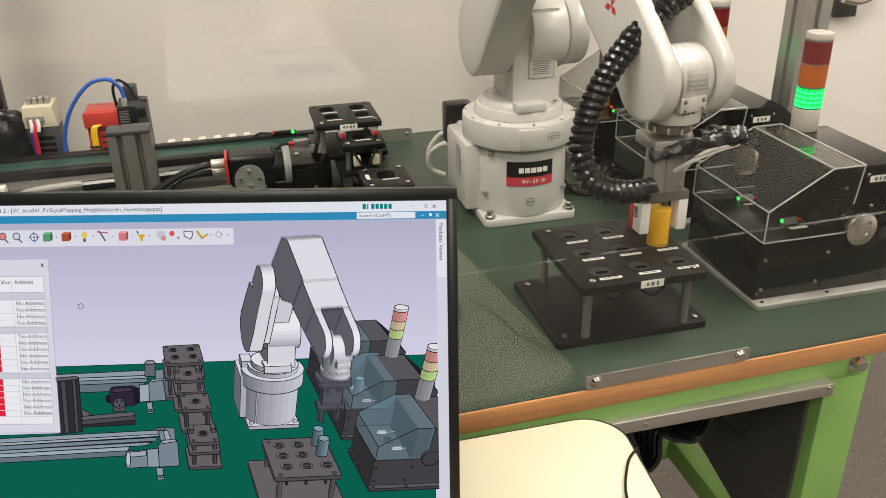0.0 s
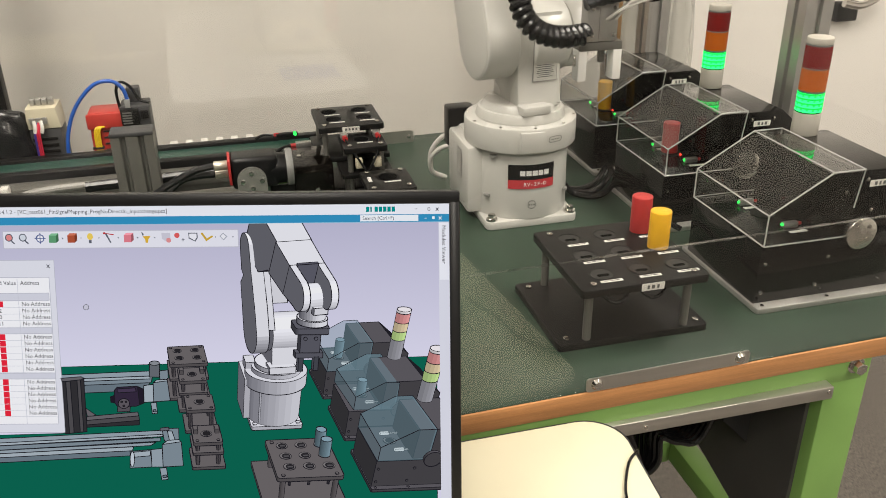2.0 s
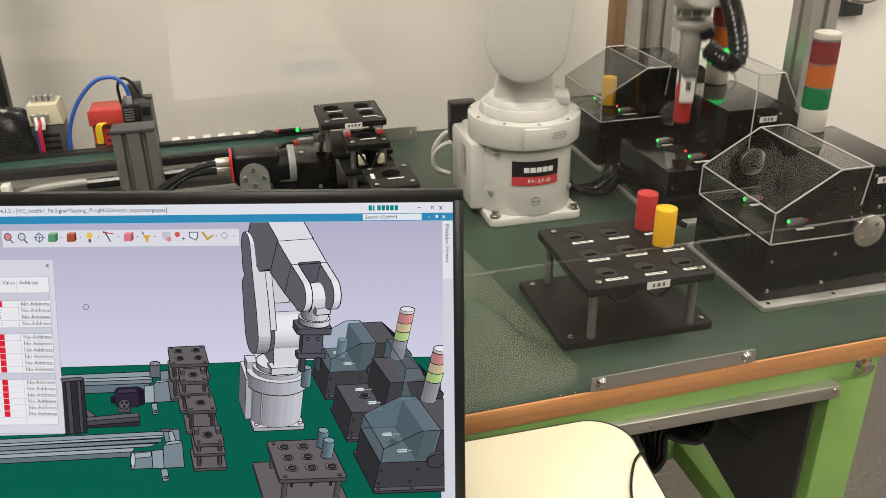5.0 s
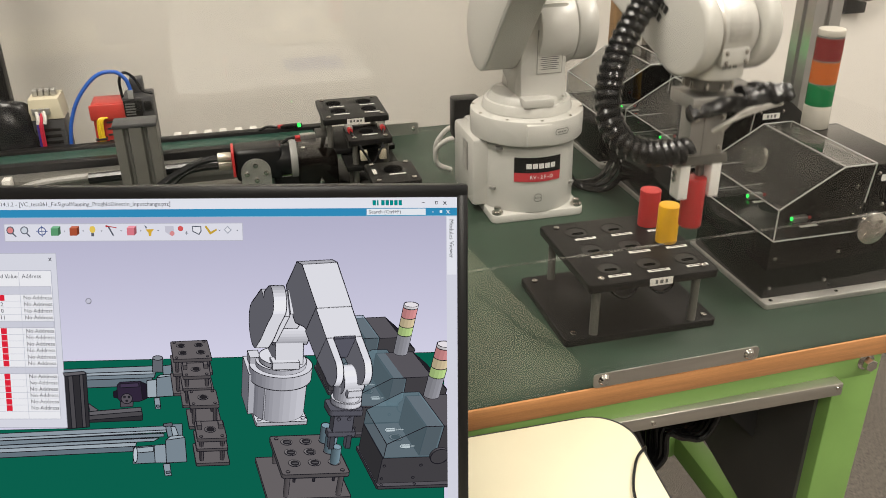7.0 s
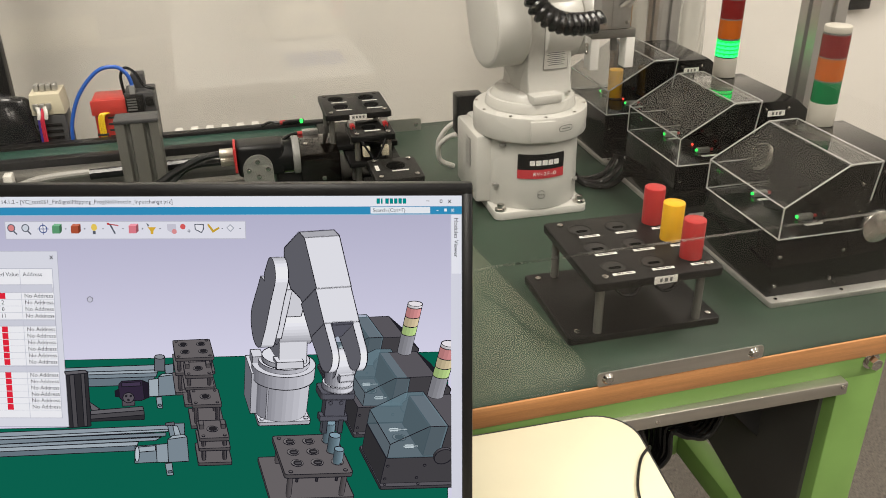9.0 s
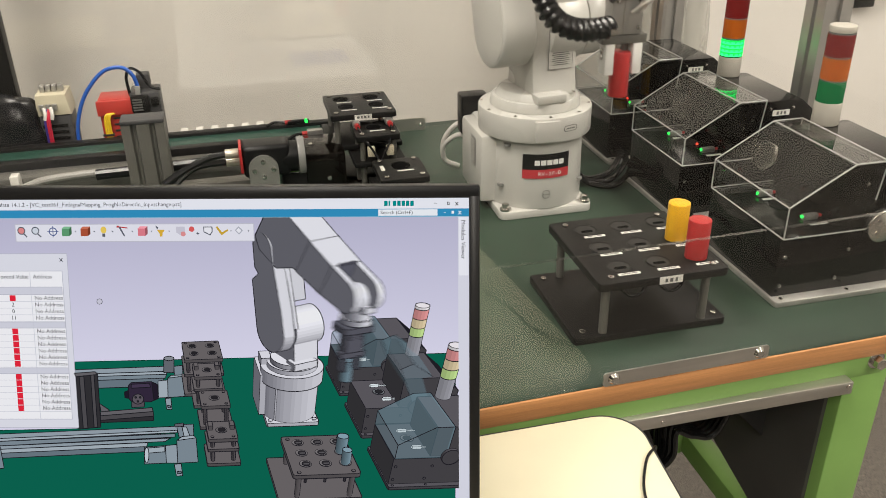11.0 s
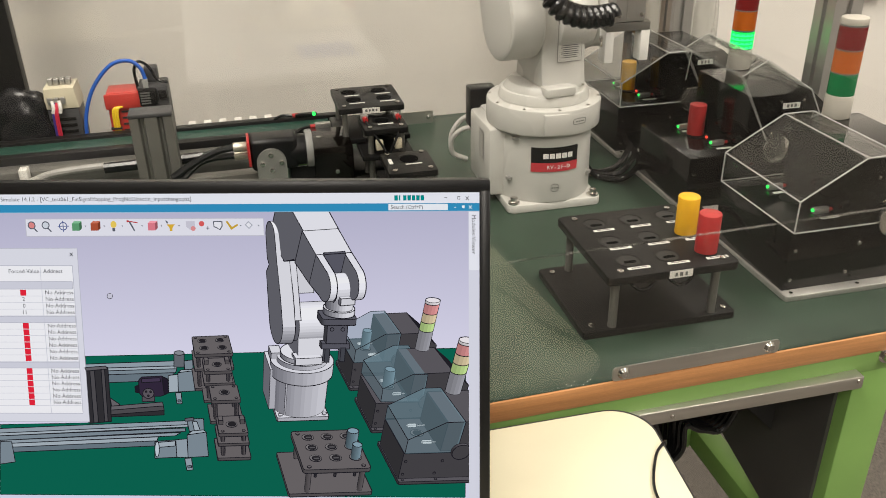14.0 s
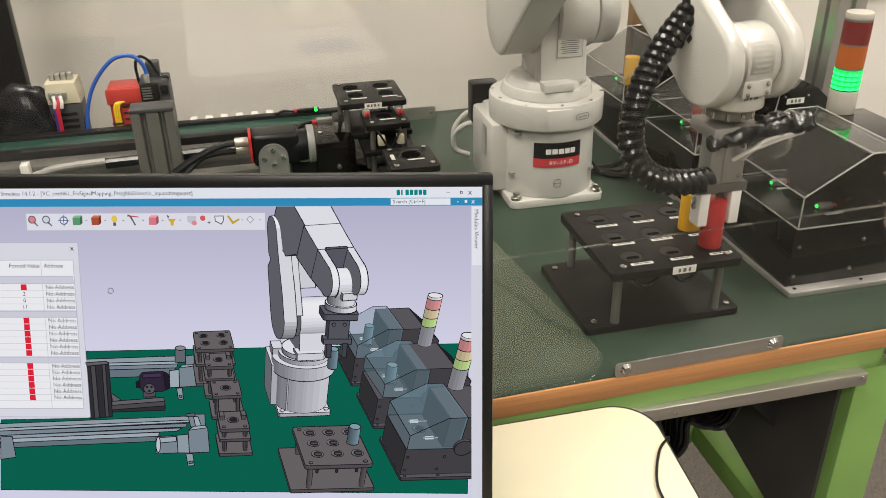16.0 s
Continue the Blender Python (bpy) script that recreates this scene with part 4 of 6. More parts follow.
def tool_icons(s):
    """Small coloured buttons of the tool bar."""
    y, pale, grey = 0.0420, (238, 238, 246), (96, 100, 112)
    def cube(x, c):
        hi, lo = tuple(min(255, q + 36) for q in c), tuple(int(q * 0.72) for q in c)
        return [(c, quad(x - 0.0038, y - 0.0036, x + 0.0020, y + 0.0022)), (hi, [(x - 0.0038, y + 0.0022), (x - 0.0018, y + 0.0040), (x + 0.0040, y + 0.0040), (x + 0.0020, y + 0.0022)]), (lo, [(x + 0.0020, y - 0.0036), (x + 0.0040, y - 0.0018), (x + 0.0040, y + 0.0040), (x + 0.0020, y + 0.0022)])]
    def lens(x, c):
        return [(grey, [(x + 0.0014, y - 0.0010), (x + 0.0042, y - 0.0040), (x + 0.0034, y - 0.0046), (x + 0.0006, y - 0.0018)]), (grey, ell(x - 0.0005, y + 0.0008, 0.0032, 0.0032, 14)), (c, ell(x - 0.0005, y + 0.0008, 0.0024, 0.0024, 14))]
    icons = [
        (-0.2682, lens(-0.2682, (226, 140, 140))), (-0.2570, lens(-0.2570, (214, 220, 230))),
        (-0.2435, [((86, 100, 150), ell(-0.2435, y, 0.0034, 0.0034, 14)), (pale, ell(-0.2435, y, 0.0026, 0.0026, 14)), ((86, 100, 150), quad(-0.2480, y - 0.0003, -0.2390, y + 0.0003)), ((86, 100, 150), quad(-0.2438, y - 0.0045, -0.2432, y + 0.0045))]),
        (-0.2326, cube(-0.2326, (96, 158, 116))), (-0.2177, cube(-0.2177, (176, 84, 58))),
        (-0.2032, [((238, 206, 96), ell(-0.2032, y + 0.0012, 0.0024, 0.0028, 12)), (grey, quad(-0.2043, y - 0.0042, -0.2021, y - 0.0016))]),
        (-0.1875, [((190, 60, 66), [(-0.1920, y + 0.0042), (-0.1840, y + 0.0030), (-0.1840, y + 0.0022), (-0.1920, y + 0.0034)]), (grey, [(-0.1912, y + 0.0034), (-0.1896, y + 0.0034), (-0.1862, y - 0.0036), (-0.1872, y - 0.0040)]), ((190, 60, 66), quad(-0.1926, y + 0.0030, -0.1910, y + 0.0046))]),
        (-0.1721, cube(-0.1721, (226, 128, 142))),
        (-0.1582, [((222, 178, 60), [(-0.1610, y + 0.0012), (-0.1544, y + 0.0012), (-0.1564, y - 0.0016), (-0.1566, y - 0.0042), (-0.1586, y - 0.0042), (-0.1588, y - 0.0016)]), (grey, [(-0.1618, y + 0.0046), (-0.1596, y + 0.0030), (-0.1606, y + 0.0012)])]),
        (-0.1417, [((206, 204, 218), [(-0.1456, y + 0.0036), (-0.1386, y + 0.0036), (-0.1384, y - 0.0014), (-0.1420, y - 0.0034), (-0.1454, y - 0.0010)]), ((226, 148, 150), ell(-0.1400, y - 0.0022, 0.0020, 0.0020, 10))]),
        (-0.1310, [((222, 96, 96), ell(-0.1332, y + 0.0016, 0.0022, 0.0022, 10)), (grey, quad(-0.1296, y - 0.0022, -0.1272, y - 0.0016)), (grey, quad(-0.1287, y - 0.0032, -0.1281, y - 0.0006))]),
        (-0.1204, [(grey, [(-0.1240, y + 0.0036), (-0.1166, y + 0.0036), (-0.1166, y - 0.0006), (-0.1186, y - 0.0036), (-0.1216, y - 0.0020), (-0.1238, y - 0.0010)]), (pale, [(-0.1233, y + 0.0029), (-0.1174, y + 0.0029), (-0.1174, y - 0.0004), (-0.1190, y - 0.0026), (-0.1214, y - 0.0012), (-0.1231, y - 0.0004)])]),
        (-0.1093, [((206, 168, 62), [(-0.1140, y + 0.0030), (-0.1128, y + 0.0040), (-0.1092, y - 0.0010), (-0.1048, y + 0.0014), (-0.1042, y + 0.0002), (-0.1098, y - 0.0034)])]),
        (-0.0953, [((176, 180, 192), [(-0.0990, y + 0.0006), (-0.0960, y + 0.0036), (-0.0926, y + 0.0004), (-0.0958, y - 0.0028)]), (pale, [(-0.0980, y + 0.0006), (-0.0960, y + 0.0026), (-0.0938, y + 0.0004), (-0.0958, y - 0.0018)])]),
    ]
    for k, (x, bits) in enumerate(icons):
        picture("tool_icon", bits, 0.0012, s, None, direct=True)
        if k in (3, 4, 5, 6, 7, 8, 12, 13):
            picture("menu_arrow", [(grey, [(x + 0.0064, y + 0.0004), (x + 0.0078, y + 0.0004), (x + 0.0071, y - 0.0006)])], 0.0012, s, None, direct=True)


def screen():
    m = MONITOR
    s = picture("screen", [((206, 205, 222), quad(-0.446, -0.233, 0.085, 0.0672))], -0.0022, m, None, direct=True)
    part("view_area", quick(bm_box, -0.446, 0.0765, -0.233, 0.0530, -0.00218, -0.00213), sky_glow(), s)
    picture("title_bar", [((238, 240, 249), quad(-0.446, 0.0590, 0.085, 0.0672))], 0.0012, s, None, direct=True)
    picture("ribbon_bar", [((52, 146, 194), quad(-0.446, 0.0529, 0.085, 0.0590))], 0.0012, s, None, direct=True)
    picture("ribbon_edge", [((150, 196, 220), quad(-0.446, 0.0526, 0.085, 0.0530))], 0.00125, s, None, direct=True)
    picture("side_bar", [((222, 223, 236), quad(0.0765, -0.233, 0.085, 0.0526)), ((240, 241, 250), quad(0.0770, 0.006, 0.0845, 0.0520))], 0.0010, s, None, direct=True)
    picture("search_box", [((240, 244, 250), quad(0.0142, 0.0535, 0.0605, 0.0585))], 0.0013, s, None, direct=True)
    picture("window_buttons", [((60, 60, 70), quad(0.0575 + 0, 0.0630, 0.0600, 0.0634)), ((60, 60, 70), quad(0.0680, 0.0618, 0.0700, 0.0642)), ((238, 240, 249), quad(0.0685, 0.0622, 0.0697, 0.0637)), ((235, 245, 250), quad(0.0655, 0.0555, 0.0670, 0.0560)), ((235, 245, 250), quad(0.0715, 0.0550, 0.0735, 0.0572))], 0.0014, s, None, direct=True)
    ink = screen_mat((52, 54, 66))
    for k in range(7):
        picture("brand_bar", [((0, 140, 142), quad(0.0190 + 0.0034 * k, 0.0612, 0.0190 + 0.0034 * k + (0.0012 if k == 1 else 0.0026), 0.0652))], 0.0014, s, None, direct=True)
    text_mesh("caption", "Simulate 14.1.2 - [VC_test061_FinSignalMapping_ProgNoDirectIn_Inputchange.psz]", 0.0045, ink, s, pose(-0.1400, 0.0632, 0.0014), 0, "RIGHT", 0.0)
    text_mesh("caption", "Search (Ctrl+F)", 0.0040, ink, s, pose(0.0160, 0.0560, 0.0015), 0, "LEFT", 0.0)
    text_mesh("caption", "Modules Viewer", 0.0047, ink, s, pose(0.0805, 0.0500, 0.0012, 0, 0, -90), 0, "LEFT", 0.0)
    for x, w in ((0.0716, "x"), (0.0780, "x")):
        text_mesh("caption", w, 0.006, ink if w == "x" and x < 0.075 else screen_mat((235, 245, 250)), s, pose(x + (0.004 if x < 0.075 else 0), 0.0632 if x < 0.075 else 0.0562, 0.0015), 0, "CENTER", 0.0)
    # tool bar with small coloured buttons
    picture("tool_bar", [((232, 232, 243), quad(-0.2735, 0.0340, -0.0840, 0.0478))], 0.0011, s, (196, 196, 210), 0.0006, direct=True)
    tool_icons(s)
    # signal list
    rows = [(ROW0 - 0.00540 * k) for k in range(4)] + [(ROW1 - 0.00538 * k) for k in range(6)] + [(ROW2 - 0.00530 * k) for k in range(6)]
    d = picture("signal_list", [((226, 227, 238), quad(-0.446, -0.1203, -0.2352, 0.0240)), ((247, 247, 252), quad(-0.446, -0.1130, -0.2400, 0.0100)), ((214, 215, 228), quad(-0.446, ROW0 + 0.0029, -0.2410, ROW0 + 0.0090)), ((214, 215, 228), quad(-0.446, ROW1 + 0.0027, -0.2405, ROW0 - 0.0196)), ((214, 215, 228), quad(-0.446, ROW2 + 0.0025, -0.2400, ROW1 - 0.0304))], -0.0019, s, (190, 191, 206), 0.0005, direct=True)
    lines = []
    for y in rows:
        lines.append(((205, 206, 220), quad(-0.446, y - 0.0029, -0.2402, y - 0.0026)))
    lines.append(((205, 206, 220), quad(-0.2662, -0.113, -0.2658, 0.0090)))
    picture("grid_lines", lines, -0.0017, s, None, direct=True)
    for k, y in enumerate(rows):
        text_mesh("caption", "No Address", 0.0047, ink, s, pose(-0.2638, y, -0.0016), 0, "LEFT", 0.0)
        if k in (1, 2, 3):
            text_mesh("caption", ("2", "0", "11")[k - 1], 0.0047, ink, s, pose(-0.2815, y, -0.0016), 0, "CENTER", 0.0)
    picture("flags", [((232, 40, 62), quad(-0.2838, rows[k] - 0.0024, -0.2790, rows[k] + 0.0024)) for k in range(16) if k not in (1, 2, 3)], -0.0016, s, None, direct=True)
    text_mesh("caption", "Forced Value", 0.0047, ink, s, pose(-0.2670, HEADY, -0.0016), 0, "RIGHT", 0.0)
    text_mesh("caption", "Address", 0.0047, ink, s, pose(-0.2638, HEADY, -0.0016), 0, "LEFT", 0.0)
    text_mesh("caption", "x", 0.0062, ink, s, pose(-0.2400, 0.0195, -0.0016), 0, "CENTER", 0.0)
    picture("cursor_mark", [((206, 205, 222), ell(183, 531, 5, 5, 8))], -0.0019, s, (60, 60, 66), 0.0004)
    # simulated work cell
    picture("sim_ground", [((12, 102, 82), [(140, 638), (813, 619), (814, 884), (-10, 884), (-10, 760), (146, 756)])], -0.00205, s, (10, 40, 30), 0.0005)
    c1, c2, c3, c4 = (150, 163, 174), (128, 142, 153), (168, 180, 190), (108, 122, 133)
    far = [(c1, [(138, 652), (298, 645), (298, 654), (138, 660)]), (c3, [(138, 660), (302, 654), (302, 659), (138, 665)]), (c2, [(138, 665), (302, 659), (300, 666), (138, 672)]), (c4, [(138, 672), (298, 666), (290, 680), (138, 686)])]
    far += [(c2, [(315, 645), (330, 643), (331, 662), (316, 662)]), (c3, [(287, 671), (304, 669), (305, 700), (288, 701)]), (c2, [(304, 666), (333, 662), (335, 698), (305, 700)]), (c3, [(304, 666), (310, 661), (330, 660), (333, 662)]), (c1, [(300, 702), (310, 701), (312, 721), (303, 721)]), (c4, [(304, 714), (309, 714), (310, 718), (305, 718)]), ((104, 108, 116), quad(297, 631, 315, 656)), ((140, 144, 152), ell(306, 631, 9, 4))]
    picture("sim_conveyor", far, -0.0020, s)
    near = [(c1, [(-30, 768), (340, 750), (342, 757), (-30, 776)]), (c3, [(-30, 776), (322, 758), (322, 762), (-30, 781)]), (c2, [(-30, 781), (318, 764), (318, 770), (-30, 789)]), (c1, [(-30, 789), (310, 772), (300, 778), (-30, 795)]), (c3, [(-30, 795), (270, 780), (268, 787), (-30, 802)]), (c4, [(-30, 802), (268, 787), (266, 796), (-30, 811)])]
    # the pale ellipse is the motor's highlight, drawn as flat colour
    near += [(c2, [(320, 748), (350, 747), (351, 770), (325, 770)]), (SHADE, [(317, 747), (332, 745), (333, 751), (317, 752)]), (c3, [(330, 752), (338, 752), (344, 768), (334, 770)]), (c2, [(264, 788), (302, 785), (303, 816), (264, 818)]), (c3, [(266, 790), (300, 787), (300, 796), (266, 799)]), ((196, 206, 216), ell(268, 802, 4, 14, 14)), (c1, [(301, 785), (321, 783), (323, 816), (303, 816)]), (c2, [(321, 776), (355, 771), (359, 814), (323, 816)]), (c3, [(321, 776), (330, 769), (350, 767), (355, 771)]), (c1, [(317, 818), (329, 817), (332, 838), (321, 839)]), (c4, [(322, 831), (329, 830), (330, 834), (323, 835)]), (c2, [(-10, 790), (10, 789), (17, 826), (-10, 830)])]
    picture("sim_conveyor", near, -0.0020, s)
    picture("sim_post", [(G2, [(142, 661), (180, 657), (187, 753), (148, 757)]), (G1, [(148, 664), (156, 663), (164, 755), (156, 756)]), (G1, [(168, 661), (174, 660), (181, 753), (175, 754)]), (G3, [(139, 658), (176, 655), (180, 660), (142, 664)]), (G3, [(184, 711), (202, 723), (188, 730)]), (G3, [(186, 726), (277, 718), (279, 725), (186, 733)]), (G1, [(186, 733), (279, 725), (280, 733), (186, 741)]), (G2, [(186, 741), (280, 733), (280, 741), (187, 745)])], -0.00193, s)
    picture("sim_camera", [((88, 82, 90), [(241, 696), (264, 694), (263, 717), (241, 718)]), ((52, 42, 62), [(235, 679), (240, 674), (275, 672), (286, 677), (288, 702), (274, 708), (241, 708), (234, 700)]), ((34, 28, 42), [(228, 691), (235, 688), (236, 702), (229, 701)]), ((36, 30, 44), [(276, 674), (286, 677), (288, 702), (280, 704)]), ((70, 58, 82), [(240, 677), (272, 675), (274, 682), (240, 684)]), ((96, 90, 98), ell(252, 703, 10, 9, 14)), (G2, ell(248, 700, 1.8, 1.8, 6)), (G2, ell(256, 700, 1.8, 1.8, 6)), (G2, ell(252, 707, 1.8, 1.8, 6))], -0.0019, s)
    SIM["screen"] = s
    sim_cell()


# the simulated work cell: solid shapes seen by the simulation's own eye and laid flat on the panel
SIM_TURN = Matrix(((0.99916, -0.00512, -0.04071), (0.03451, 0.64002, 0.76759), (0.02213, -0.76834, 0.63966)))
SIM_SHIFT = Vector((0.44381, 0.36645, -2.06933))
SIM_LENS, SIM_MID, SIM_FLAT = 0.53275, (-0.17657, -0.20197), 0.0026
LINE = (34, 33, 40)


def sim_point(p):
    """Where a point of the simulated cell shows on the panel; the third value keeps near things before far ones."""
    q = SIM_TURN @ Vector(p) + SIM_SHIFT
    d = -q.z
    return SIM_LENS * q.x / d + SIM_MID[0], SIM_LENS * q.y / d + SIM_MID[1], 0.0008 - SIM_FLAT * (d - 1.45)


def sim_turn_at(p):
    """How the simulation's eye sees directions near a point."""
    q = SIM_TURN @ Vector(p) + SIM_SHIFT
    a = SIM_TURN[0] + SIM_TURN[2] * (q.x / -q.z)
    b = SIM_TURN[1] + SIM_TURN[2] * (q.y / -q.z)
    a, b = a.normalized(), b.normalized()
    h, g = (a + b).normalized(), (a - b).normalized()
    a, b = (h + g).normalized(), (h - g).normalized()
    return Matrix((a, b, a.cross(b)))


def tone(base, n, side, front, top):
    """Glow colour of a simulated face, with light and shade painted in by its facing."""
    v = 1 + side * n.x - front * n.y + top * n.z
    v = round(v * 14) / 14
    return tuple(max(16, min(250, int(c * v))) for c in base)


# lit and shaded sides painted per arm part; they turn with it
def robot_shading(n):
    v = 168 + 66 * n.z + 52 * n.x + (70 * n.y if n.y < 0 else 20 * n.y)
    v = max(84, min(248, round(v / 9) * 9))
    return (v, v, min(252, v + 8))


# bright top and front, darker left side of the base, set in colour
def base_shading(n):
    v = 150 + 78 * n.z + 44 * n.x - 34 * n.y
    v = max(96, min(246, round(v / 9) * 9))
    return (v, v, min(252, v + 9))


def dark_shading(n):
    return tone((66, 64, 68), n, 0.22, 0.06, 0.42)


def plate_shading(n):
    return tone((80, 76, 78), n, 0.15, 0.10, 0.36)


def sim_glass(color, body):
    key = ("glass", color, body)
    if key not in SCREEN_MATS:
        m = glow("screen_tint", srgb(*color), 0.86)
        nt = m.node_tree
        e = next(n for n in nt.nodes if n.type == "EMISSION")
        o = next(n for n in nt.nodes if n.type == "OUTPUT_MATERIAL")
        tr, mx = nt.nodes.new("ShaderNodeBsdfTransparent"), nt.nodes.new("ShaderNodeMixShader")
        mx.inputs[0].default_value = body
        nt.links.new(tr.outputs[0], mx.inputs[1])
        nt.links.new(e.outputs[0], mx.inputs[2])
        nt.links.new(mx.outputs[0], o.inputs[0])
        SCREEN_MATS[key] = m
    return SCREEN_MATS[key]


def sim_clip(me):
    """Cuts a shape of the simulation off at the panel's edges."""
    bm = bmesh.new()
    bm.from_mesh(me)
    for at, way in (((0.0800, 0, 0), (1, 0, 0)), ((0, -0.2328, 0), (0, -1, 0))):
        bmesh.ops.bisect_plane(bm, geom=bm.verts[:] + bm.edges[:] + bm.faces[:], plane_co=at, plane_no=way, clear_outer=True)
    bm.to_mesh(me)
    bm.free()


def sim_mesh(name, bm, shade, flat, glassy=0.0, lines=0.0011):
    """A mesh of the simulation: shading painted into each face's glow colour, sharp edges drawn as thin dark bars."""
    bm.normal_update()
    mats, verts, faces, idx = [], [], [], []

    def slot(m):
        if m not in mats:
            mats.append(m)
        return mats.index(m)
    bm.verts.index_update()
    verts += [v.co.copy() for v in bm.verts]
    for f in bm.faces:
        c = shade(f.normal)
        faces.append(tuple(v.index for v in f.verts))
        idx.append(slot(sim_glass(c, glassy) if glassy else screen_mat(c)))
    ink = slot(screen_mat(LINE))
    for e in bm.edges:
        if lines and (len(e.link_faces) < 2 or e.calc_face_angle(0) > radians(38)):
            a, b = e.verts[0].co, e.verts[1].co
            d = (b - a).normalized()
            s = d.orthogonal().normalized()
            u = d.cross(s)
            n = len(verts)
            for p in (a, b):
                verts += [p + lines * (math.cos(w) * s + math.sin(w) * u) for w in (0, math.pi / 2, math.pi, 3 * math.pi / 2)]
            faces += [(n + k, n + (k + 1) % 4, n + 4 + (k + 1) % 4, n + 4 + k) for k in range(4)]
            idx += [ink] * 4
    me = bpy.data.meshes.new(name)
    me.from_pydata([sim_point(v) if flat else v for v in verts], [], faces)
    for m in mats:
        me.materials.append(m)
    me.polygons.foreach_set("material_index", idx)
    if flat:
        sim_clip(me)
    return me


def sim_rim(name, bm, flat, grow=0.0021):
    """A slightly larger dark copy that lies behind a shape and draws its outline."""
    bm.normal_update()
    me = bpy.data.meshes.new(name)
    bm.verts.index_update()
    pts = [v.co + v.normal * grow for v in bm.verts]
    if flat:
        pts = [Vector(sim_point(p)) - Vector((0, 0, SIM_FLAT * 0.012)) for p in pts]
    me.from_pydata(pts, [], [tuple(v.index for v in f.verts) for f in bm.faces])
    me.materials.append(screen_mat(LINE))
    if flat:
        sim_clip(me)
    return me


def sim_still(name, bm, shade, glassy=0.0, rim=True, lines=0.0011):
    ob = new(name, sim_mesh(name, bm, shade, True, glassy, lines))
    ob.parent = SIM["screen"]
    if rim:
        r = new("outline", sim_rim("outline", bm, True))
        r.parent = SIM["screen"]
    bm.free()
    return ob


SIM_MOVERS = {}


def sim_mover(key, name, bm, shade, near, glassy=0.0, rim=True):
    """A moving piece of the simulation; its shapes are flattened by the view that carries it."""
    q = SIM_TURN @ Vector(near) + SIM_SHIFT
    s = SIM_LENS / -q.z
    view = new("sim_view")
    view.empty_display_size = 0.01
    view.parent = MONITOR
    view.scale = (s, s, SIM_FLAT)
    obs = [(new(name, sim_mesh(name, bm, shade, False, glassy)), 0.0)]
    if rim:
        obs.append((new("outline", sim_rim("outline", bm, False)), 0.012))
    for ob, _ in obs:
        ob.parent = view
    bm.free()
    SIM_MOVERS.setdefault(key, []).append((obs, s))


def sim_rows(key, rows):
    """Keys for a moving piece from its poses in the simulated cell."""
    for obs, s in SIM_MOVERS[key]:
        for ob, back in obs:
            out = []
            for t, m in rows:
                x, y, z = sim_point(m.translation)
                turn = sim_turn_at(m.translation) @ m.to_3x3()
                out.append((t, Matrix.Translation((x / s, y / s, z / SIM_FLAT - back)) @ turn.to_4x4()))
            walk(ob, out)


def sim_stand(x0, x1, y0, y1, top, nests, mid, clamps):
    bm = quick(bm_prism, rounded(x0, x1, y0, y1, 0.006, 3), "z", top - 0.010, top)
    if mid:
        bm_prism(bm, rounded(x0 - 0.003, x1 + 0.003, y0 - 0.003, y1 + 0.003, 0.004, 2), "z", top * 0.55, top * 0.55 + 0.008)
    bm_prism(bm, rounded(x0 - 0.006, x1 + 0.008, y0 - 0.006, y1 + 0.006, 0.004, 2), "z", 0.0, 0.009)
    for x in (x0 + 0.011, x1 - 0.011):
        for y in (y0 + 0.011, y1 - 0.011):
            bm_cyl(bm, (x, y, top / 2), "z", 0.0055, top - 0.018, 8)
            bm_cyl(bm, (x, y, top + 0.001), "z", 0.0045, 0.002, 8)
    if clamps:
        for x in (x0 + 0.010, x1 - 0.010):
            bm_box(bm, x - 0.006, x + 0.006, (y0 + y1) / 2 + 0.002, (y0 + y1) / 2 + 0.026, top, top + 0.014)
    sim_still("sim_stand", bm, plate_shading)
    for x, y, r in nests:
        sim_still("sim_nest", quick(bm_cyl, (x, y, top + 0.0012), "z", r, 0.001, 20), lambda n: (112, 108, 110), 0.0, False, 0.0009)
        sim_still("sim_nest", quick(bm_cyl, (x + 0.001, y - 0.001, top + 0.0026), "z", r * 0.68, 0.001, 16), lambda n: (40, 38, 42), 0.0, False, 0.0009)


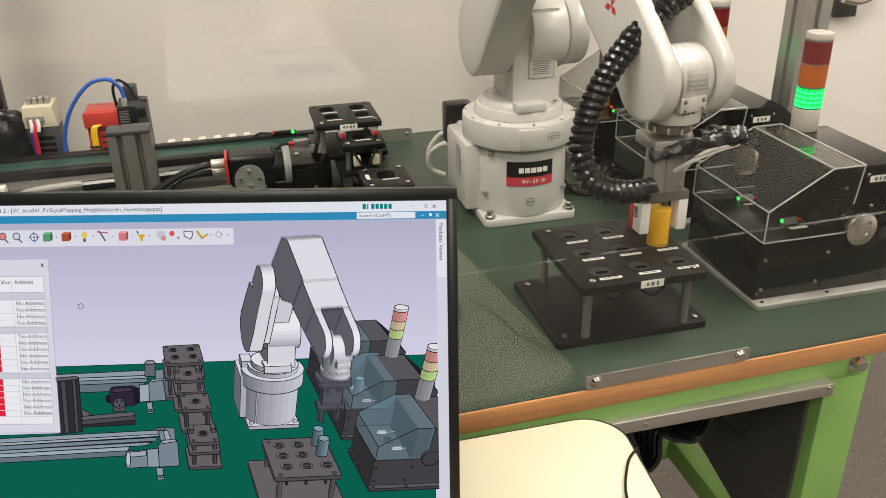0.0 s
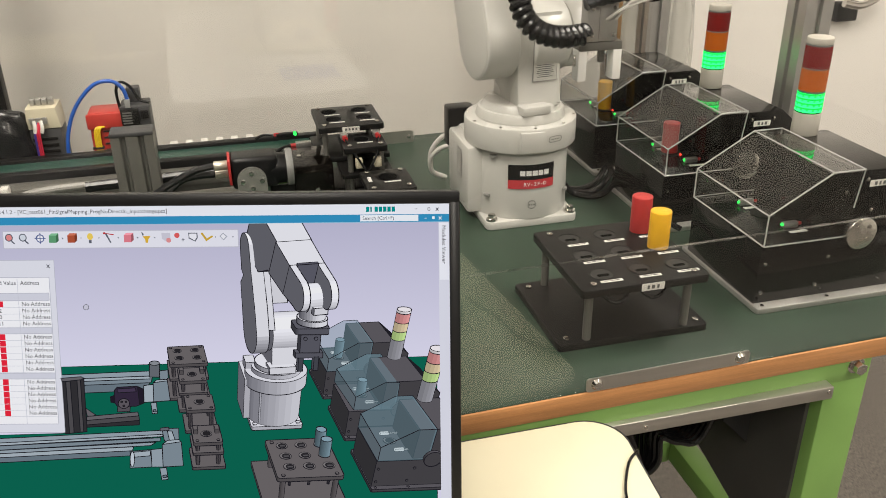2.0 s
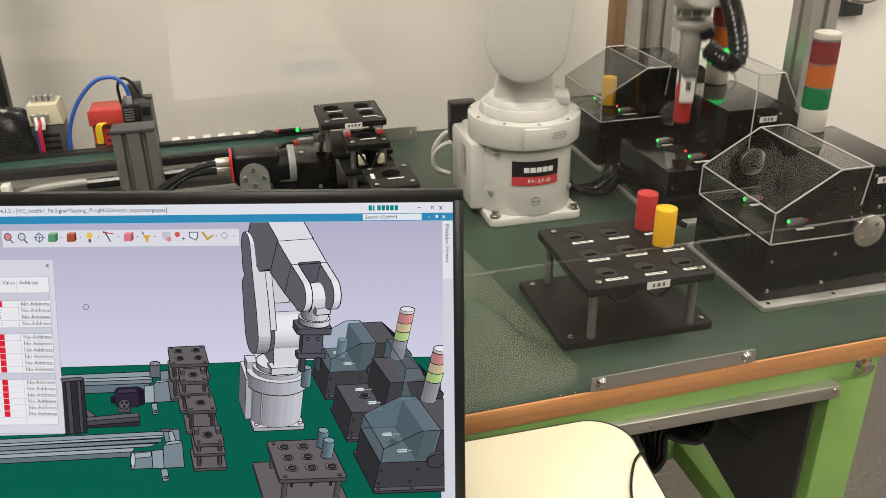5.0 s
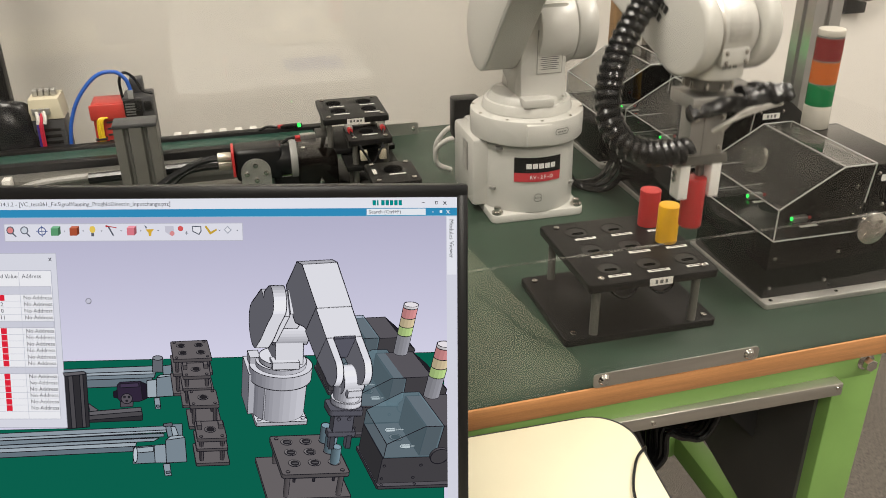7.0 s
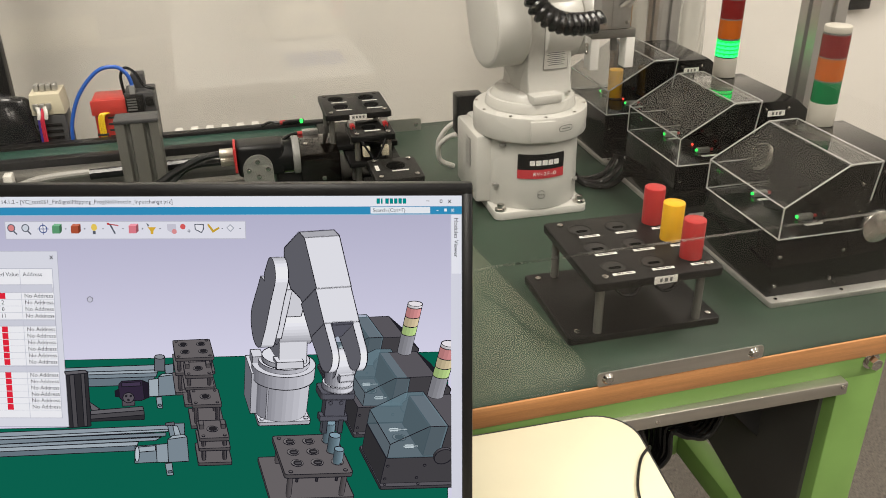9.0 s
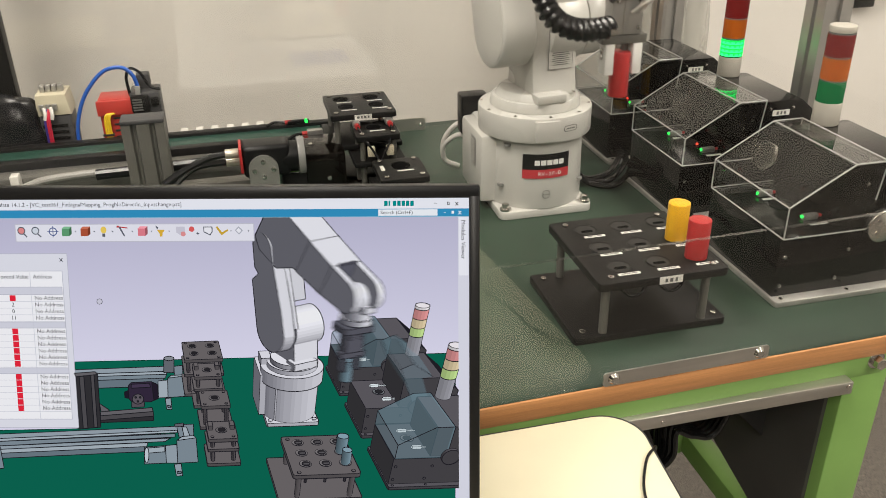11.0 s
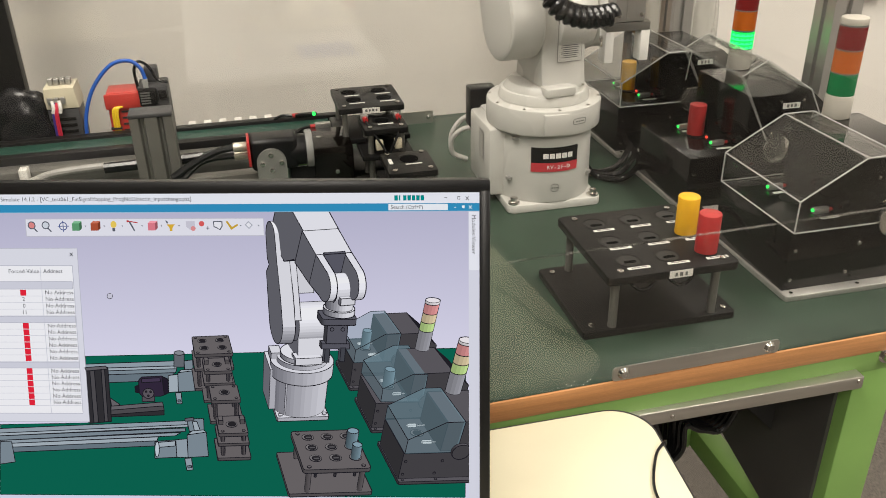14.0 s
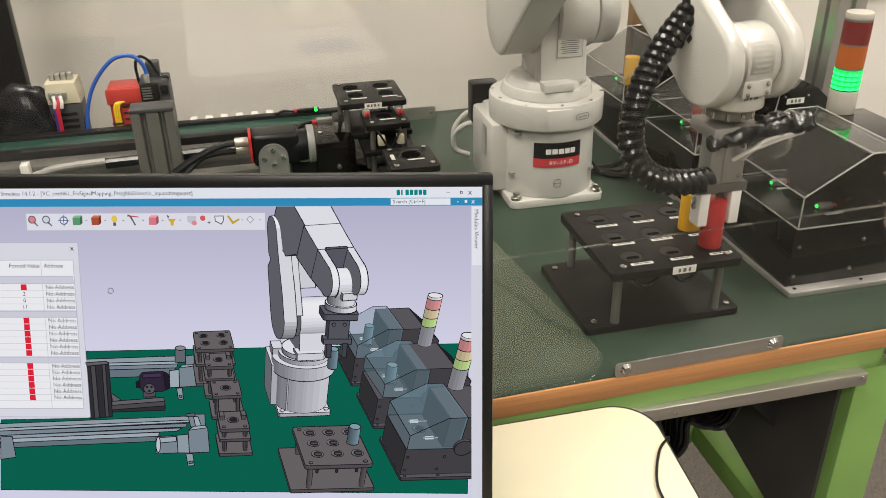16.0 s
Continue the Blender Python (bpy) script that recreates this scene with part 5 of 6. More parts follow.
def sim_nine_tray():
    x0, x1, y0, y1, top = -0.079, 0.091, -0.476, -0.287, 0.091
    bm = quick(bm_prism, rounded(x0, x1, y0, y1, 0.008, 3), "z", 0.080, top)
    bm_prism(bm, rounded(-0.112, 0.106, -0.475, -0.272, 0.004, 2), "z", 0.0, 0.010)
    for x in (x0 + 0.016, x1 - 0.016):
        for y in (y0 + 0.012, y1 - 0.014):
            bm_cyl(bm, (x, y, 0.045), "z", 0.006, 0.07, 10)
            bm_cyl(bm, (x, y, top + 0.001), "z", 0.005, 0.002, 10)
    for i in range(3):
        bm_cyl(bm, (-0.039 + 0.0515 * i, -0.440, 0.068), "z", 0.006, 0.024, 8)
        bm_cyl(bm, (-0.039 + 0.0515 * i, -0.440, 0.050), "z", 0.0025, 0.016, 6)
    sim_still("sim_tray", bm, plate_shading)
    for i in range(3):
        for j in range(3):
            x, y = -0.039 + 0.0515 * i, -0.425 + 0.0525 * j
            sim_still("sim_nest", quick(bm_cyl, (x, y, top + 0.0012), "z", 0.0155, 0.001, 20), lambda n: (124, 120, 122), 0.0, False, 0.0009)
            sim_still("sim_nest", quick(bm_cyl, (x + 0.001, y - 0.0015, top + 0.0026), "z", 0.0105, 0.001, 16), lambda n: (46, 44, 48), 0.0, False, 0.0009)
            sim_still("sim_nest", quick(bm_box, x - 0.006, x + 0.008, y - 0.007, y - 0.002, top + 0.004, top + 0.0045), lambda n: (92, 90, 94), 0.0, False, 0.0)


def glass_shading(n):
    return tone((110, 138, 150), n, 0.16, 0.10, 0.22)


def hood_shape(closed_at):
    """Clear hood about its hinge, in the hinge's own space."""
    prof = [(0.004, 0.094), (0.004, 0.138), (0.090, 0.188), (0.136, 0.188), (0.136, 0.094)]
    bm = bmesh.new()
    bm_prism(bm, [(x - PIVX + closed_at[0], z - PIVZ + closed_at[2]) for x, z in prof], "y", closed_at[1] - 0.0905, closed_at[1] + 0.0905)
    return bm


def sim_station(y, hooded):
    x = 0.188
    bm = quick(bm_prism, rounded(x, x + 0.262, y, y + 0.205, 0.004, 2), "z", 0.0, 0.008)
    bm_box(bm, x + 0.003, x + 0.258, y + 0.016, y + 0.19, 0.008, 0.093)
    bm_prism(bm, [(x + 0.098, 0.0935), (x + 0.098, 0.182), (x + 0.205, 0.182), (x + 0.256, 0.140), (x + 0.256, 0.0935)], "y", y + 0.022, y + 0.184)
    for u, z in ((0.012, 0.067), (0.012, 0.024), (0.107, 0.066), (0.095, 0.025)):
        bm_cyl(bm, (x + u, y + 0.0155, z), "y", 0.0035, 0.002, 8)
    for u in (0.012, 0.1, 0.2):
        bm_cyl(bm, (x + u, y + 0.008, 0.0085), "z", 0.0035, 0.001, 8)
    sim_still("sim_station", bm, dark_shading)
    sim_still("sim_hinge", quick(bm_cyl, (x + PIVX, y + 0.008, PIVZ), "y", 0.0225, 0.009, 24), dark_shading)
    for u, v, w in ((0.062, 0.148, 0.03), (0.075, 0.062, 0.03)):
        bm = quick(bm_box, x + u - 0.012, x + u + 0.012, y + v - 0.004, y + v + 0.004, 0.094, 0.101)
        bm_cyl(bm, (x + u + 0.024, y + v, 0.097), "x", 0.0022, 0.024, 6)
        sim_still("sim_sensor", bm, lambda n: (226, 236, 240), 0.0, False, 0.0006)
    sim_still("sim_nest", quick(bm_cyl, (x + 0.066, y + 0.112, 0.0945), "z", 0.017, 0.001, 20), lambda n: (120, 124, 128), 0.0, False)
    sim_still("sim_nest", quick(bm_cyl, (x + 0.066, y + 0.111, 0.0960), "z", 0.011, 0.001, 16), lambda n: (44, 44, 48), 0.0, False)
    if hooded:
        sim_still("sim_hood", hood_shape((x + PIVX, y + 0.103, PIVZ)), glass_shading, 0.30, False)


def sim_piece(key, near):
    bm = quick(bm_cyl, (0, 0, 0.031), "z", 0.0138, 0.062, 24)
    sim_mover(key, "sim_workpiece", bm, lambda n: tone((96, 116, 126), n, 0.30, 0.10, 0.42), near)


def sim_robot():
    bm = quick(bm_prism, rounded(-0.079, 0.079, -0.079, 0.079, 0.006, 2), "z", 0.0, 0.012)
    for sx in (-1, 1):
        bm_cyl(bm, (sx * 0.067, -0.067, 0.014), "z", 0.007, 0.006, 10)
    bm_box(bm, -0.096, -0.03, -0.02, 0.105, 0.012, 0.150)
    sim_still("sim_robot_foot", bm, base_shading)
    sim_still("sim_robot_base", quick(bm_cyl, (0, 0, 0.072), "z", 0.081, 0.120, 48), base_shading)
    sim_still("sim_robot_seam", quick(bm_box, -0.056, -0.052, -0.066, -0.058, 0.014, 0.128), base_shading, 0.0, False, 0.0006)
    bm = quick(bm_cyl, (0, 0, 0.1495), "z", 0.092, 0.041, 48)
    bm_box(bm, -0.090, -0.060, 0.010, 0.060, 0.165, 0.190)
    sim_still("sim_robot_collar", bm, base_shading)
    sim_still("sim_robot_ring", quick(bm_cyl, (0, 0, 0.177), "z", 0.074, 0.014, 40), base_shading)
    # shoulder, about the foot of the turning column
    bm = quick(bm_cyl, (0, 0, -0.012), "z", 0.064, 0.014, 36)
    bm_box(bm, 0.028, 0.068, -0.040, 0.040, -0.016, 0.006)
    bm_prism(bm, [(-0.050, -0.008), (0.050, -0.008), (0.042, 0.062), (0.040, 0.10), (-0.040, 0.10), (-0.042, 0.062)], "y", -0.028, 0.054)
    bm_cyl(bm, (0, 0.018, J2Z - 0.2), "y", 0.056, 0.096, 36)
    sim_mover("shoulder", "sim_shoulder", bm, robot_shading, (0, 0, 0.24))
    # upper arm: stepped side shell and inner body
    prof = arc(0, 0, 0.064, 180, 345, 16) + [(0.060, 0.06), (0.046, 0.165)] + arc(0, L1, 0.042, 0, 180, 12) + [(-0.044, 0.172), (-0.030, 0.155), (-0.062, 0.135)]
    bm = quick(bm_prism, prof, "y", -0.082, -0.046)
    bm_prism(bm, [(-0.056, 0.0), (0.052, 0.0), (0.036, 0.2), (-0.036, 0.2)], "y", -0.0455, -0.026)
    bm_box(bm, -0.036, 0.034, -0.026, 0.020, 0.075, 0.215)
    sim_mover("upper_arm", "sim_upper_arm", bm, robot_shading, (0, 0, 0.40))
    # forearm: elbow block, tapered body, fork round the wrist
    bm = quick(bm_prism, [(-0.060, -0.036), (-0.030, -0.058), (0.040, -0.058), (0.085, -0.016), (0.100, -0.012), (0.100, 0.086), (-0.036, 0.088), (-0.060, 0.066)], "y", -0.042, 0.052)
    bm_cyl(bm, (0.0, 0.058, 0.02), "y", 0.040, 0.012, 24)
    bm_prism(bm, [(0.1015, -0.012), (0.1015, 0.088), (0.196, 0.088), (0.196, -0.004)], "y", -0.046, 0.050)
    for y0, y1 in ((-0.046, -0.028), (0.031, 0.050)):
        bm_prism(bm, [(0.1965, -0.004)] + arc(LX, LZ, 0.042, -100, 84, 16) + [(0.1965, 0.088)], "y", y0, y1)
    sim_mover("forearm", "sim_forearm", bm, robot_shading, (0.05, -0.12, 0.48))
    bm = quick(bm_box, 0.197, 0.204, -0.027, 0.030, 0.010, 0.094)
    sim_mover("forearm", "sim_forearm_window", bm, lambda n: (92, 92, 104), (0.05, -0.12, 0.48), 0.0, False)
    bm = quick(bm_cyl, (0, 0.001, 0), "y", 0.036, 0.054, 28)
    bm_cyl(bm, (0, 0.001, -0.032), "z", 0.033, 0.040, 28)
    bm_cyl(bm, (0, 0.001, -0.060), "z", 0.038, 0.014, 28)
    bm_box(bm, 0.030, 0.044, -0.018, 0.020, -0.030, -0.012)
    sim_mover("wrist", "sim_wrist", bm, robot_shading, (0.06, -0.2, 0.45))
    bm = quick(bm_prism, rounded(-0.044, 0.044, -0.030, 0.030, 0.008, 3), "z", -0.016, 0.0)
    bm_box(bm, -0.026, 0.026, -0.014, 0.014, -0.074, -0.016)
    bm_box(bm, -0.036, 0.036, -0.011, 0.011, -0.090, -0.076)
    for x in (-0.014, 0.014):
        bm_cyl(bm, (x, -0.0145, -0.034), "y", 0.005, 0.002, 8)
    sim_mover("gripper", "sim_gripper", bm, lambda n: tone((74, 74, 82), n, 0.2, 0.2, 0.3), (0.07, -0.22, 0.35))
    for key in ("finger_a", "finger_b"):
        sim_mover(key, "sim_finger", quick(bm_box, -0.006, 0.006, -0.009, 0.009, -TOOL, -0.091), lambda n: (70, 72, 80), (0.07, -0.22, 0.3))


def sim_cell():
    sim_stand(-0.312, -0.190, 0.146, 0.283, 0.130, [(-0.281, 0.247, 0.0145), (-0.222, 0.247, 0.0145), (-0.279, 0.190, 0.0145), (-0.220, 0.190, 0.0145)], True, False)
    sim_stand(-0.288, -0.202, 0.062, 0.155, 0.110, [(-0.245, 0.108, 0.0150)], True, True)
    sim_stand(-0.279, -0.192, -0.075, 0.022, 0.080, [(-0.236, -0.026, 0.0160)], False, False)
    sim_stand(-0.277, -0.196, -0.283, -0.188, 0.090, [(-0.237, -0.236, 0.0160)], True, True)
    sim_nine_tray()
    for k in range(3):
        sim_station(-0.432 + 0.268 * k, k != 1)
    sim_mover("hood", "sim_hood", hood_shape((0, 0, 0)), glass_shading, (0.3, -0.06, 0.14), 0.30, False)
    for x, y in ((0.352, -0.252), (0.356, 0.016)):
        z = 0.182
        for h, c in ((0.060, (150, 150, 158)), (0.026, (186, 214, 140)), (0.026, (214, 196, 160)), (0.028, (216, 146, 146)), (0.008, (226, 222, 226))):
            sim_still("sim_tower", quick(bm_cyl, (x, y, z + h / 2), "z", 0.0185, h - 0.001, 24), lambda n, c=c: tone(c, n, 0.16, 0.0, 0.08), 0.0, True, 0.0008)
            z += h
    for key, near in (("piece_a", (0.25, -0.05, 0.12)), ("piece_b", (0.06, -0.32, 0.12))):
        sim_piece(key, near)
    for p in (SLOT[1], (0.254, 0.222, 0.0935)):
        bm = quick(bm_cyl, (p[0], p[1], p[2] + 0.031), "z", 0.0138, 0.062, 24)
        sim_still("sim_workpiece", bm, lambda n: tone((96, 116, 126), n, 0.30, 0.10, 0.42))
    sim_robot()


def sim_motion():
    # tool tip of the simulated arm, which runs ahead of the real one
    home, s0, s2 = (0.040, -0.18, 0.250, 0), SLOT[0], SLOT[2]
    keys = (
        (0.0, over(SLOT[1], 0.190)), (0.3, home), (2.6, home), (2.9, box2(0.175)), (3.05, box2(0.150)), (3.2, box2(0.128)), (3.35, box2(0.128)), (3.5, box2(0.19)), (3.6, box2(0.26)), (3.72, box2(0.27)), (4.1, home), (6.5, home),
        (6.8, over(s0, 0.165)), (7.15, over(s0, GRIP)), (7.3, over(s0, GRIP)), (7.5, over(s0, 0.165)), (7.85, home), (8.2, home), (8.5, over(s2, 0.185)), (8.8, over(s2, GRIP)), (8.95, over(s2, GRIP)), (9.2, over(s2, 0.18)), (9.5, home), (10.9, home),
        (11.2, box2(0.185)), (11.45, box2(0.128)), (11.62, box2(0.128)), (11.8, box2(0.22)), (11.9, box2(0.27)), (12.03, box2(0.27)), (12.4, home), (14.5, home),
        (14.8, over(s0, 0.165)), (15.1, over(s0, GRIP)), (15.25, over(s0, GRIP)), (15.42, over(s0, 0.16)), (15.8, home), (16.0, home))
    joints = [(t, reach(*p)) for t, p in keys]
    ts = [round(0.1 * k, 1) for k in range(161)]
    tracks = {k: [] for k in ("shoulder", "upper_arm", "forearm", "wrist", "gripper", "finger_a", "finger_b")}
    tips = {}
    for t in ts:
        m0, m1, m2, m3, m4 = chain(blend(joints, t))
        tips[t] = m4
        for k, m in zip(tracks, (m0 @ pose(0, 0, 0.2), m1, m2, m3, m4, m4 @ pose(-0.0203, 0, 0), m4 @ pose(0.0203, 0, 0))):
            tracks[k].append((t, m))
    for k, rows in tracks.items():
        sim_rows(k, rows)

    def held(t, t0, rest):
        return Matrix.Translation((tips[t] @ tips[t0].inverted() @ pose(*rest)).translation)
    a, b = [], []
    for t in ts:
        a.append((t, pose(*NEST2) if t <= 3.3 else held(t, 3.3, NEST2) if t < 7.2 else pose(*s0) if t <= 15.2 else held(t, 15.2, s0)))
        b.append((t, pose(*s2) if t <= 8.9 else held(t, 8.9, s2) if t < 11.5 else pose(*NEST2)))
    sim_rows("piece_a", a)
    sim_rows("piece_b", b)
    swing = ((0.0, 0.0), (2.6, 0.0), (2.85, 90.0), (5.9, 90.0), (6.15, 0.0), (10.8, 0.0), (11.1, 90.0), (13.6, 90.0), (13.85, 0.0), (16.0, 0.0))
    sim_rows("hood", [(t, pose(0.188 + PIVX, -0.164 + 0.103, PIVZ, 0, blend(swing, t), 0)) for t in ts])


screen()

# ---- enclosure posts, conveyors and wall things ----


def profile_post(x, y, s, h, z0=0.0, material=None):
    p = thing("profile_post", pose(x, y, z0), "upright slotted aluminium profile", "profile post", "enclosure posts")
    q = s / 2
    w = s * 0.1
    pts = []
    for k in range(4):
        c, sn = round(math.cos(k * math.pi / 2)), round(math.sin(k * math.pi / 2))
        for a, b in ((-q, -q), (-w, -q), (-w, -q + s * 0.14), (w, -q + s * 0.14), (w, -q)):
            pts.append((a * c - b * sn, a * sn + b * c))
    part("bar", quick(bm_prism, pts, "z", 0, h), material or M_ALU, p)
    return p


profile_post(0.472, -0.060, 0.05, 1.1)
profile_post(0.462, 0.445, 0.05, 1.9, FLOOR)


def conveyor(y0, x0, x1, top):
    c = thing("conveyor", pose(0, y0, 0), "narrow belt conveyor with black rails and a green belt", "conveyor", "belt conveyors")
    part("belt", quick(bm_box, x0, x1 - 0.02, 0.018, 0.066, top - 0.020, top - 0.006, 0.001), M_BELT, c, "dark green conveyor belt")
    part("rail", quick(bm_box, x0, x1, 0.066, 0.086, 0.010, top, 0.002), M_BLACK, c, "black side rail")
    part("rail", quick(bm_box, x0, x1, -0.004, 0.018, 0.010, top - 0.004, 0.002), M_BLACK, c, "black side rail")
    bm = bmesh.new()
    bm_box(bm, x0, x1 - 0.08, -0.045, -0.006, 0.006, 0.040, 0.001)
    bm_box(bm, x0, x1 - 0.08, -0.046, -0.0455, 0.018, 0.024)
    part("profile_beam", bm, M_ALUD, c, "dark slotted aluminium beam")
    for k in range(4):
        x = x0 + 0.1 + k * (x1 - x0 - 0.2) / 3
        part("bracket_foot", quick(bm_box, x, x + 0.03, -0.03, 0.07, 0.0, 0.012, 0.001), M_ALUD, c)
    return c


M_BELT = mat("green_pvc_belt", (0.012, 0.05, 0.035), 0.45, 0, 0.12, 40, 0.03, 200)
M_PSU = mat("beige_terminal_plastic", (0.55, 0.50, 0.37), 0.45, 0, 0.05, 30)
M_RELAY = mat("red_safety_relay", (0.46, 0.04, 0.03), 0.4, 0, 0.05, 30)
M_GREYB = mat("charcoal_module_plastic", (0.045, 0.045, 0.047), 0.45, 0, 0.08, 30)
M_BLUE = mat("blue_network_cable", (0.02, 0.10, 0.45), 0.35, 0, 0.06, 40)
M_YCAB = mat("yellow_wire", (0.75, 0.50, 0.02), 0.4, 0, 0)
M_RCAB = mat("red_wire", (0.5, 0.02, 0.05), 0.4, 0, 0)
M_PCAB = mat("purple_wire", (0.05, 0.03, 0.22), 0.4, 0, 0)
M_GCAB = mat("grey_cable", (0.30, 0.29, 0.27), 0.45, 0, 0.05, 40)
M_BRASS = mat("pale_connector_metal", (0.52, 0.48, 0.40), 0.35, 0.6, 0.1, 40)
M_SMOKE = clear("smoked_cover", (0.10, 0.08, 0.07), 0.02, 1.49, 1.0, 0.3, (0.015, 0.012, 0.010))
M_RING = clear("frosted_light_ring", (0.75, 0.75, 0.74), 0.25, 1.49, 1.0, 0.45, (0.5, 0.5, 0.48))
M_WRAP = clear("bubble_wrap", (0.86, 0.86, 0.84), 0.15, 1.49, 1.6, 0.30, (0.75, 0.74, 0.70))
M_STICK = mat("raw_pine", (0.34, 0.20, 0.09), 0.6, 0, 0.25, 60, 0.05, 200, stretch=(1, 1, 0.1))

conveyor(0.268, -1.42, -0.300, 0.057)


def profile_column():
    c = thing("profile_column", pose(-0.620, 0.125, 0), "dark grey slotted aluminium column with an end cap", "profile column")
    pts = [(-0.033, -0.02), (-0.019, -0.02), (-0.0165, -0.011), (-0.012, -0.011), (-0.0095, -0.02), (0.0095, -0.02), (0.012, -0.011), (0.0165, -0.011), (0.019, -0.02), (0.033, -0.02), (0.033, 0.02), (-0.033, 0.02)]
    part("bar", quick(bm_prism, pts, "z", 0, 0.154), M_ALUD, c)
    part("end_cap", quick(bm_box, -0.034, 0.034, -0.021, 0.021, 0.154, 0.161, 0.002), M_GREYB, c, "dark plastic end cap")
    part("cantilever_bar", quick(bm_box, 0.041, 0.17, -0.014, 0.014, 0.012, 0.04, 0.001), M_ALUD, c)


profile_column()


def vision_camera():
    v = thing("vision_sensor", pose(-0.44, 0.095, 0), "black vision sensor with a frosted light ring and round bracket", "vision sensor")
    bm = bmesh.new()
    bm_box(bm, -0.032, 0.045, -0.02, 0.03, 0.055, 0.110, 0.008, 3)
    bm_cyl(bm, (0.046, 0.005, 0.080), "x", 0.026, 0.03, 28, None, 0.003)
    part("body", bm, M_BEZEL, v)
    part("red_trim", quick(bm_box, -0.0365, -0.032, -0.021, 0.031, 0.066, 0.108, 0.001), M_RED, v, "red trim band")
    part("light_ring", quick(bm_cyl, (0.064, 0.005, 0.080), "x", 0.032, 0.012, 32, None, 0.002), M_RING, v, "frosted clear light ring")
    bk = part("bracket", quick(bm_prism, arc(0.0, 0.072, 0.024, 0, 180, 16) + [(-0.024, 0.0), (0.024, 0.0)], "y", -0.028, -0.022), M_ALU, v, "silver rounded mounting bracket")
    for x, z in ((0, 0.086), (-0.015, 0.072), (0.016, 0.072), (0.0, 0.060)):
        screw(bk, x, -0.028, z, FRONT)
    for k in range(2):
        cn = part("connector", quick(bm_cyl, (-0.048, 0.003 + 0.016 * k, 0.094 - 0.02 * k), "x", 0.008, 0.022, 16, None, 0.001), M_BRASS, v, "pale metal screw connector")
    pts = spline([(-0.058, 0.003, 0.094), (-0.09, 0.0, 0.090), (-0.13, -0.01, 0.075), (-0.16, -0.02, 0.06)], 18)
    part("cable", quick(bm_tube, pts, 0.006, 8), M_RUBBER, v)
    pts = spline([(-0.058, 0.02, 0.074), (-0.09, 0.015, 0.075), (-0.12, 0.005, 0.07), (-0.16, -0.03, 0.045), (-0.19, -0.05, 0.03)], 18)
    part("cable", quick(bm_tube, pts, 0.006, 8), M_RUBBER, v)


vision_camera()


def drive_unit():
    d = thing("conveyor_drive", pose(-0.335, 0.150, 0), "black conveyor drive with a smoked cover and nameplate", "drive unit")
    part("housing", quick(bm_box, -0.075, 0.030, -0.045, 0.045, 0.0, 0.068, 0.002), M_BLACK, d)
    part("cover", quick(bm_box, -0.034, 0.034, -0.05, 0.055, 0.012, 0.078, 0.004), M_SMOKE, d, "smoked translucent cover")
    sticker(d, -0.052, -0.0455, 0.055, 0.024, 0.016, FRONT)
    sticker(d, -0.052, -0.0462, 0.0515, 0.020, 0.005, FRONT, M_GREEN)
    screw(d, 0.004, -0.0505, 0.034, FRONT)
    screw(d, -0.02, 0.0, 0.078)
    sn = part("sensor", quick(bm_box, -0.014, 0.014, -0.006, 0.006, 0.0, 0.012, 0.001), M_ALU, d, "silver sensor with a red collar", Matrix.Translation((-0.005, 0.07, 0.07)))
    part("collar", quick(bm_cyl, (-0.018, 0, 0.006), "x", 0.004, 0.01, 10), M_RED, sn)
    part("cable", quick(bm_tube, spline([(-0.022, 0, 0.006), (-0.04, -0.004, 0.004), (-0.06, -0.02, -0.004)], 10), 0.003, 6), M_RUBBER, sn)
    s2 = thing("photo_sensor", pose(-0.352, 0.338, 0.058), "small sensor with a glowing green light on the rail", "sensor")
    part("body", quick(bm_box, -0.03, 0.012, -0.005, 0.005, 0.0, 0.006, 0.001), M_BLACK, s2)
    part("sensor_light", quick(bm_cyl, (0.006, -0.003, 0.004), "y", 0.0034, 0.008, 12), M_LEDG, s2, "glowing green light")
    part("collar", quick(bm_cyl, (-0.03, 0, 0.003), "x", 0.004, 0.01, 10), M_RED, s2)
    part("cable", quick(bm_tube, spline([(-0.035, 0, 0.003), (-0.055, 0.003, 0.004), (-0.07, -0.004, 0.0)], 10), 0.0026, 6), M_RUBBER, s2)


drive_unit()


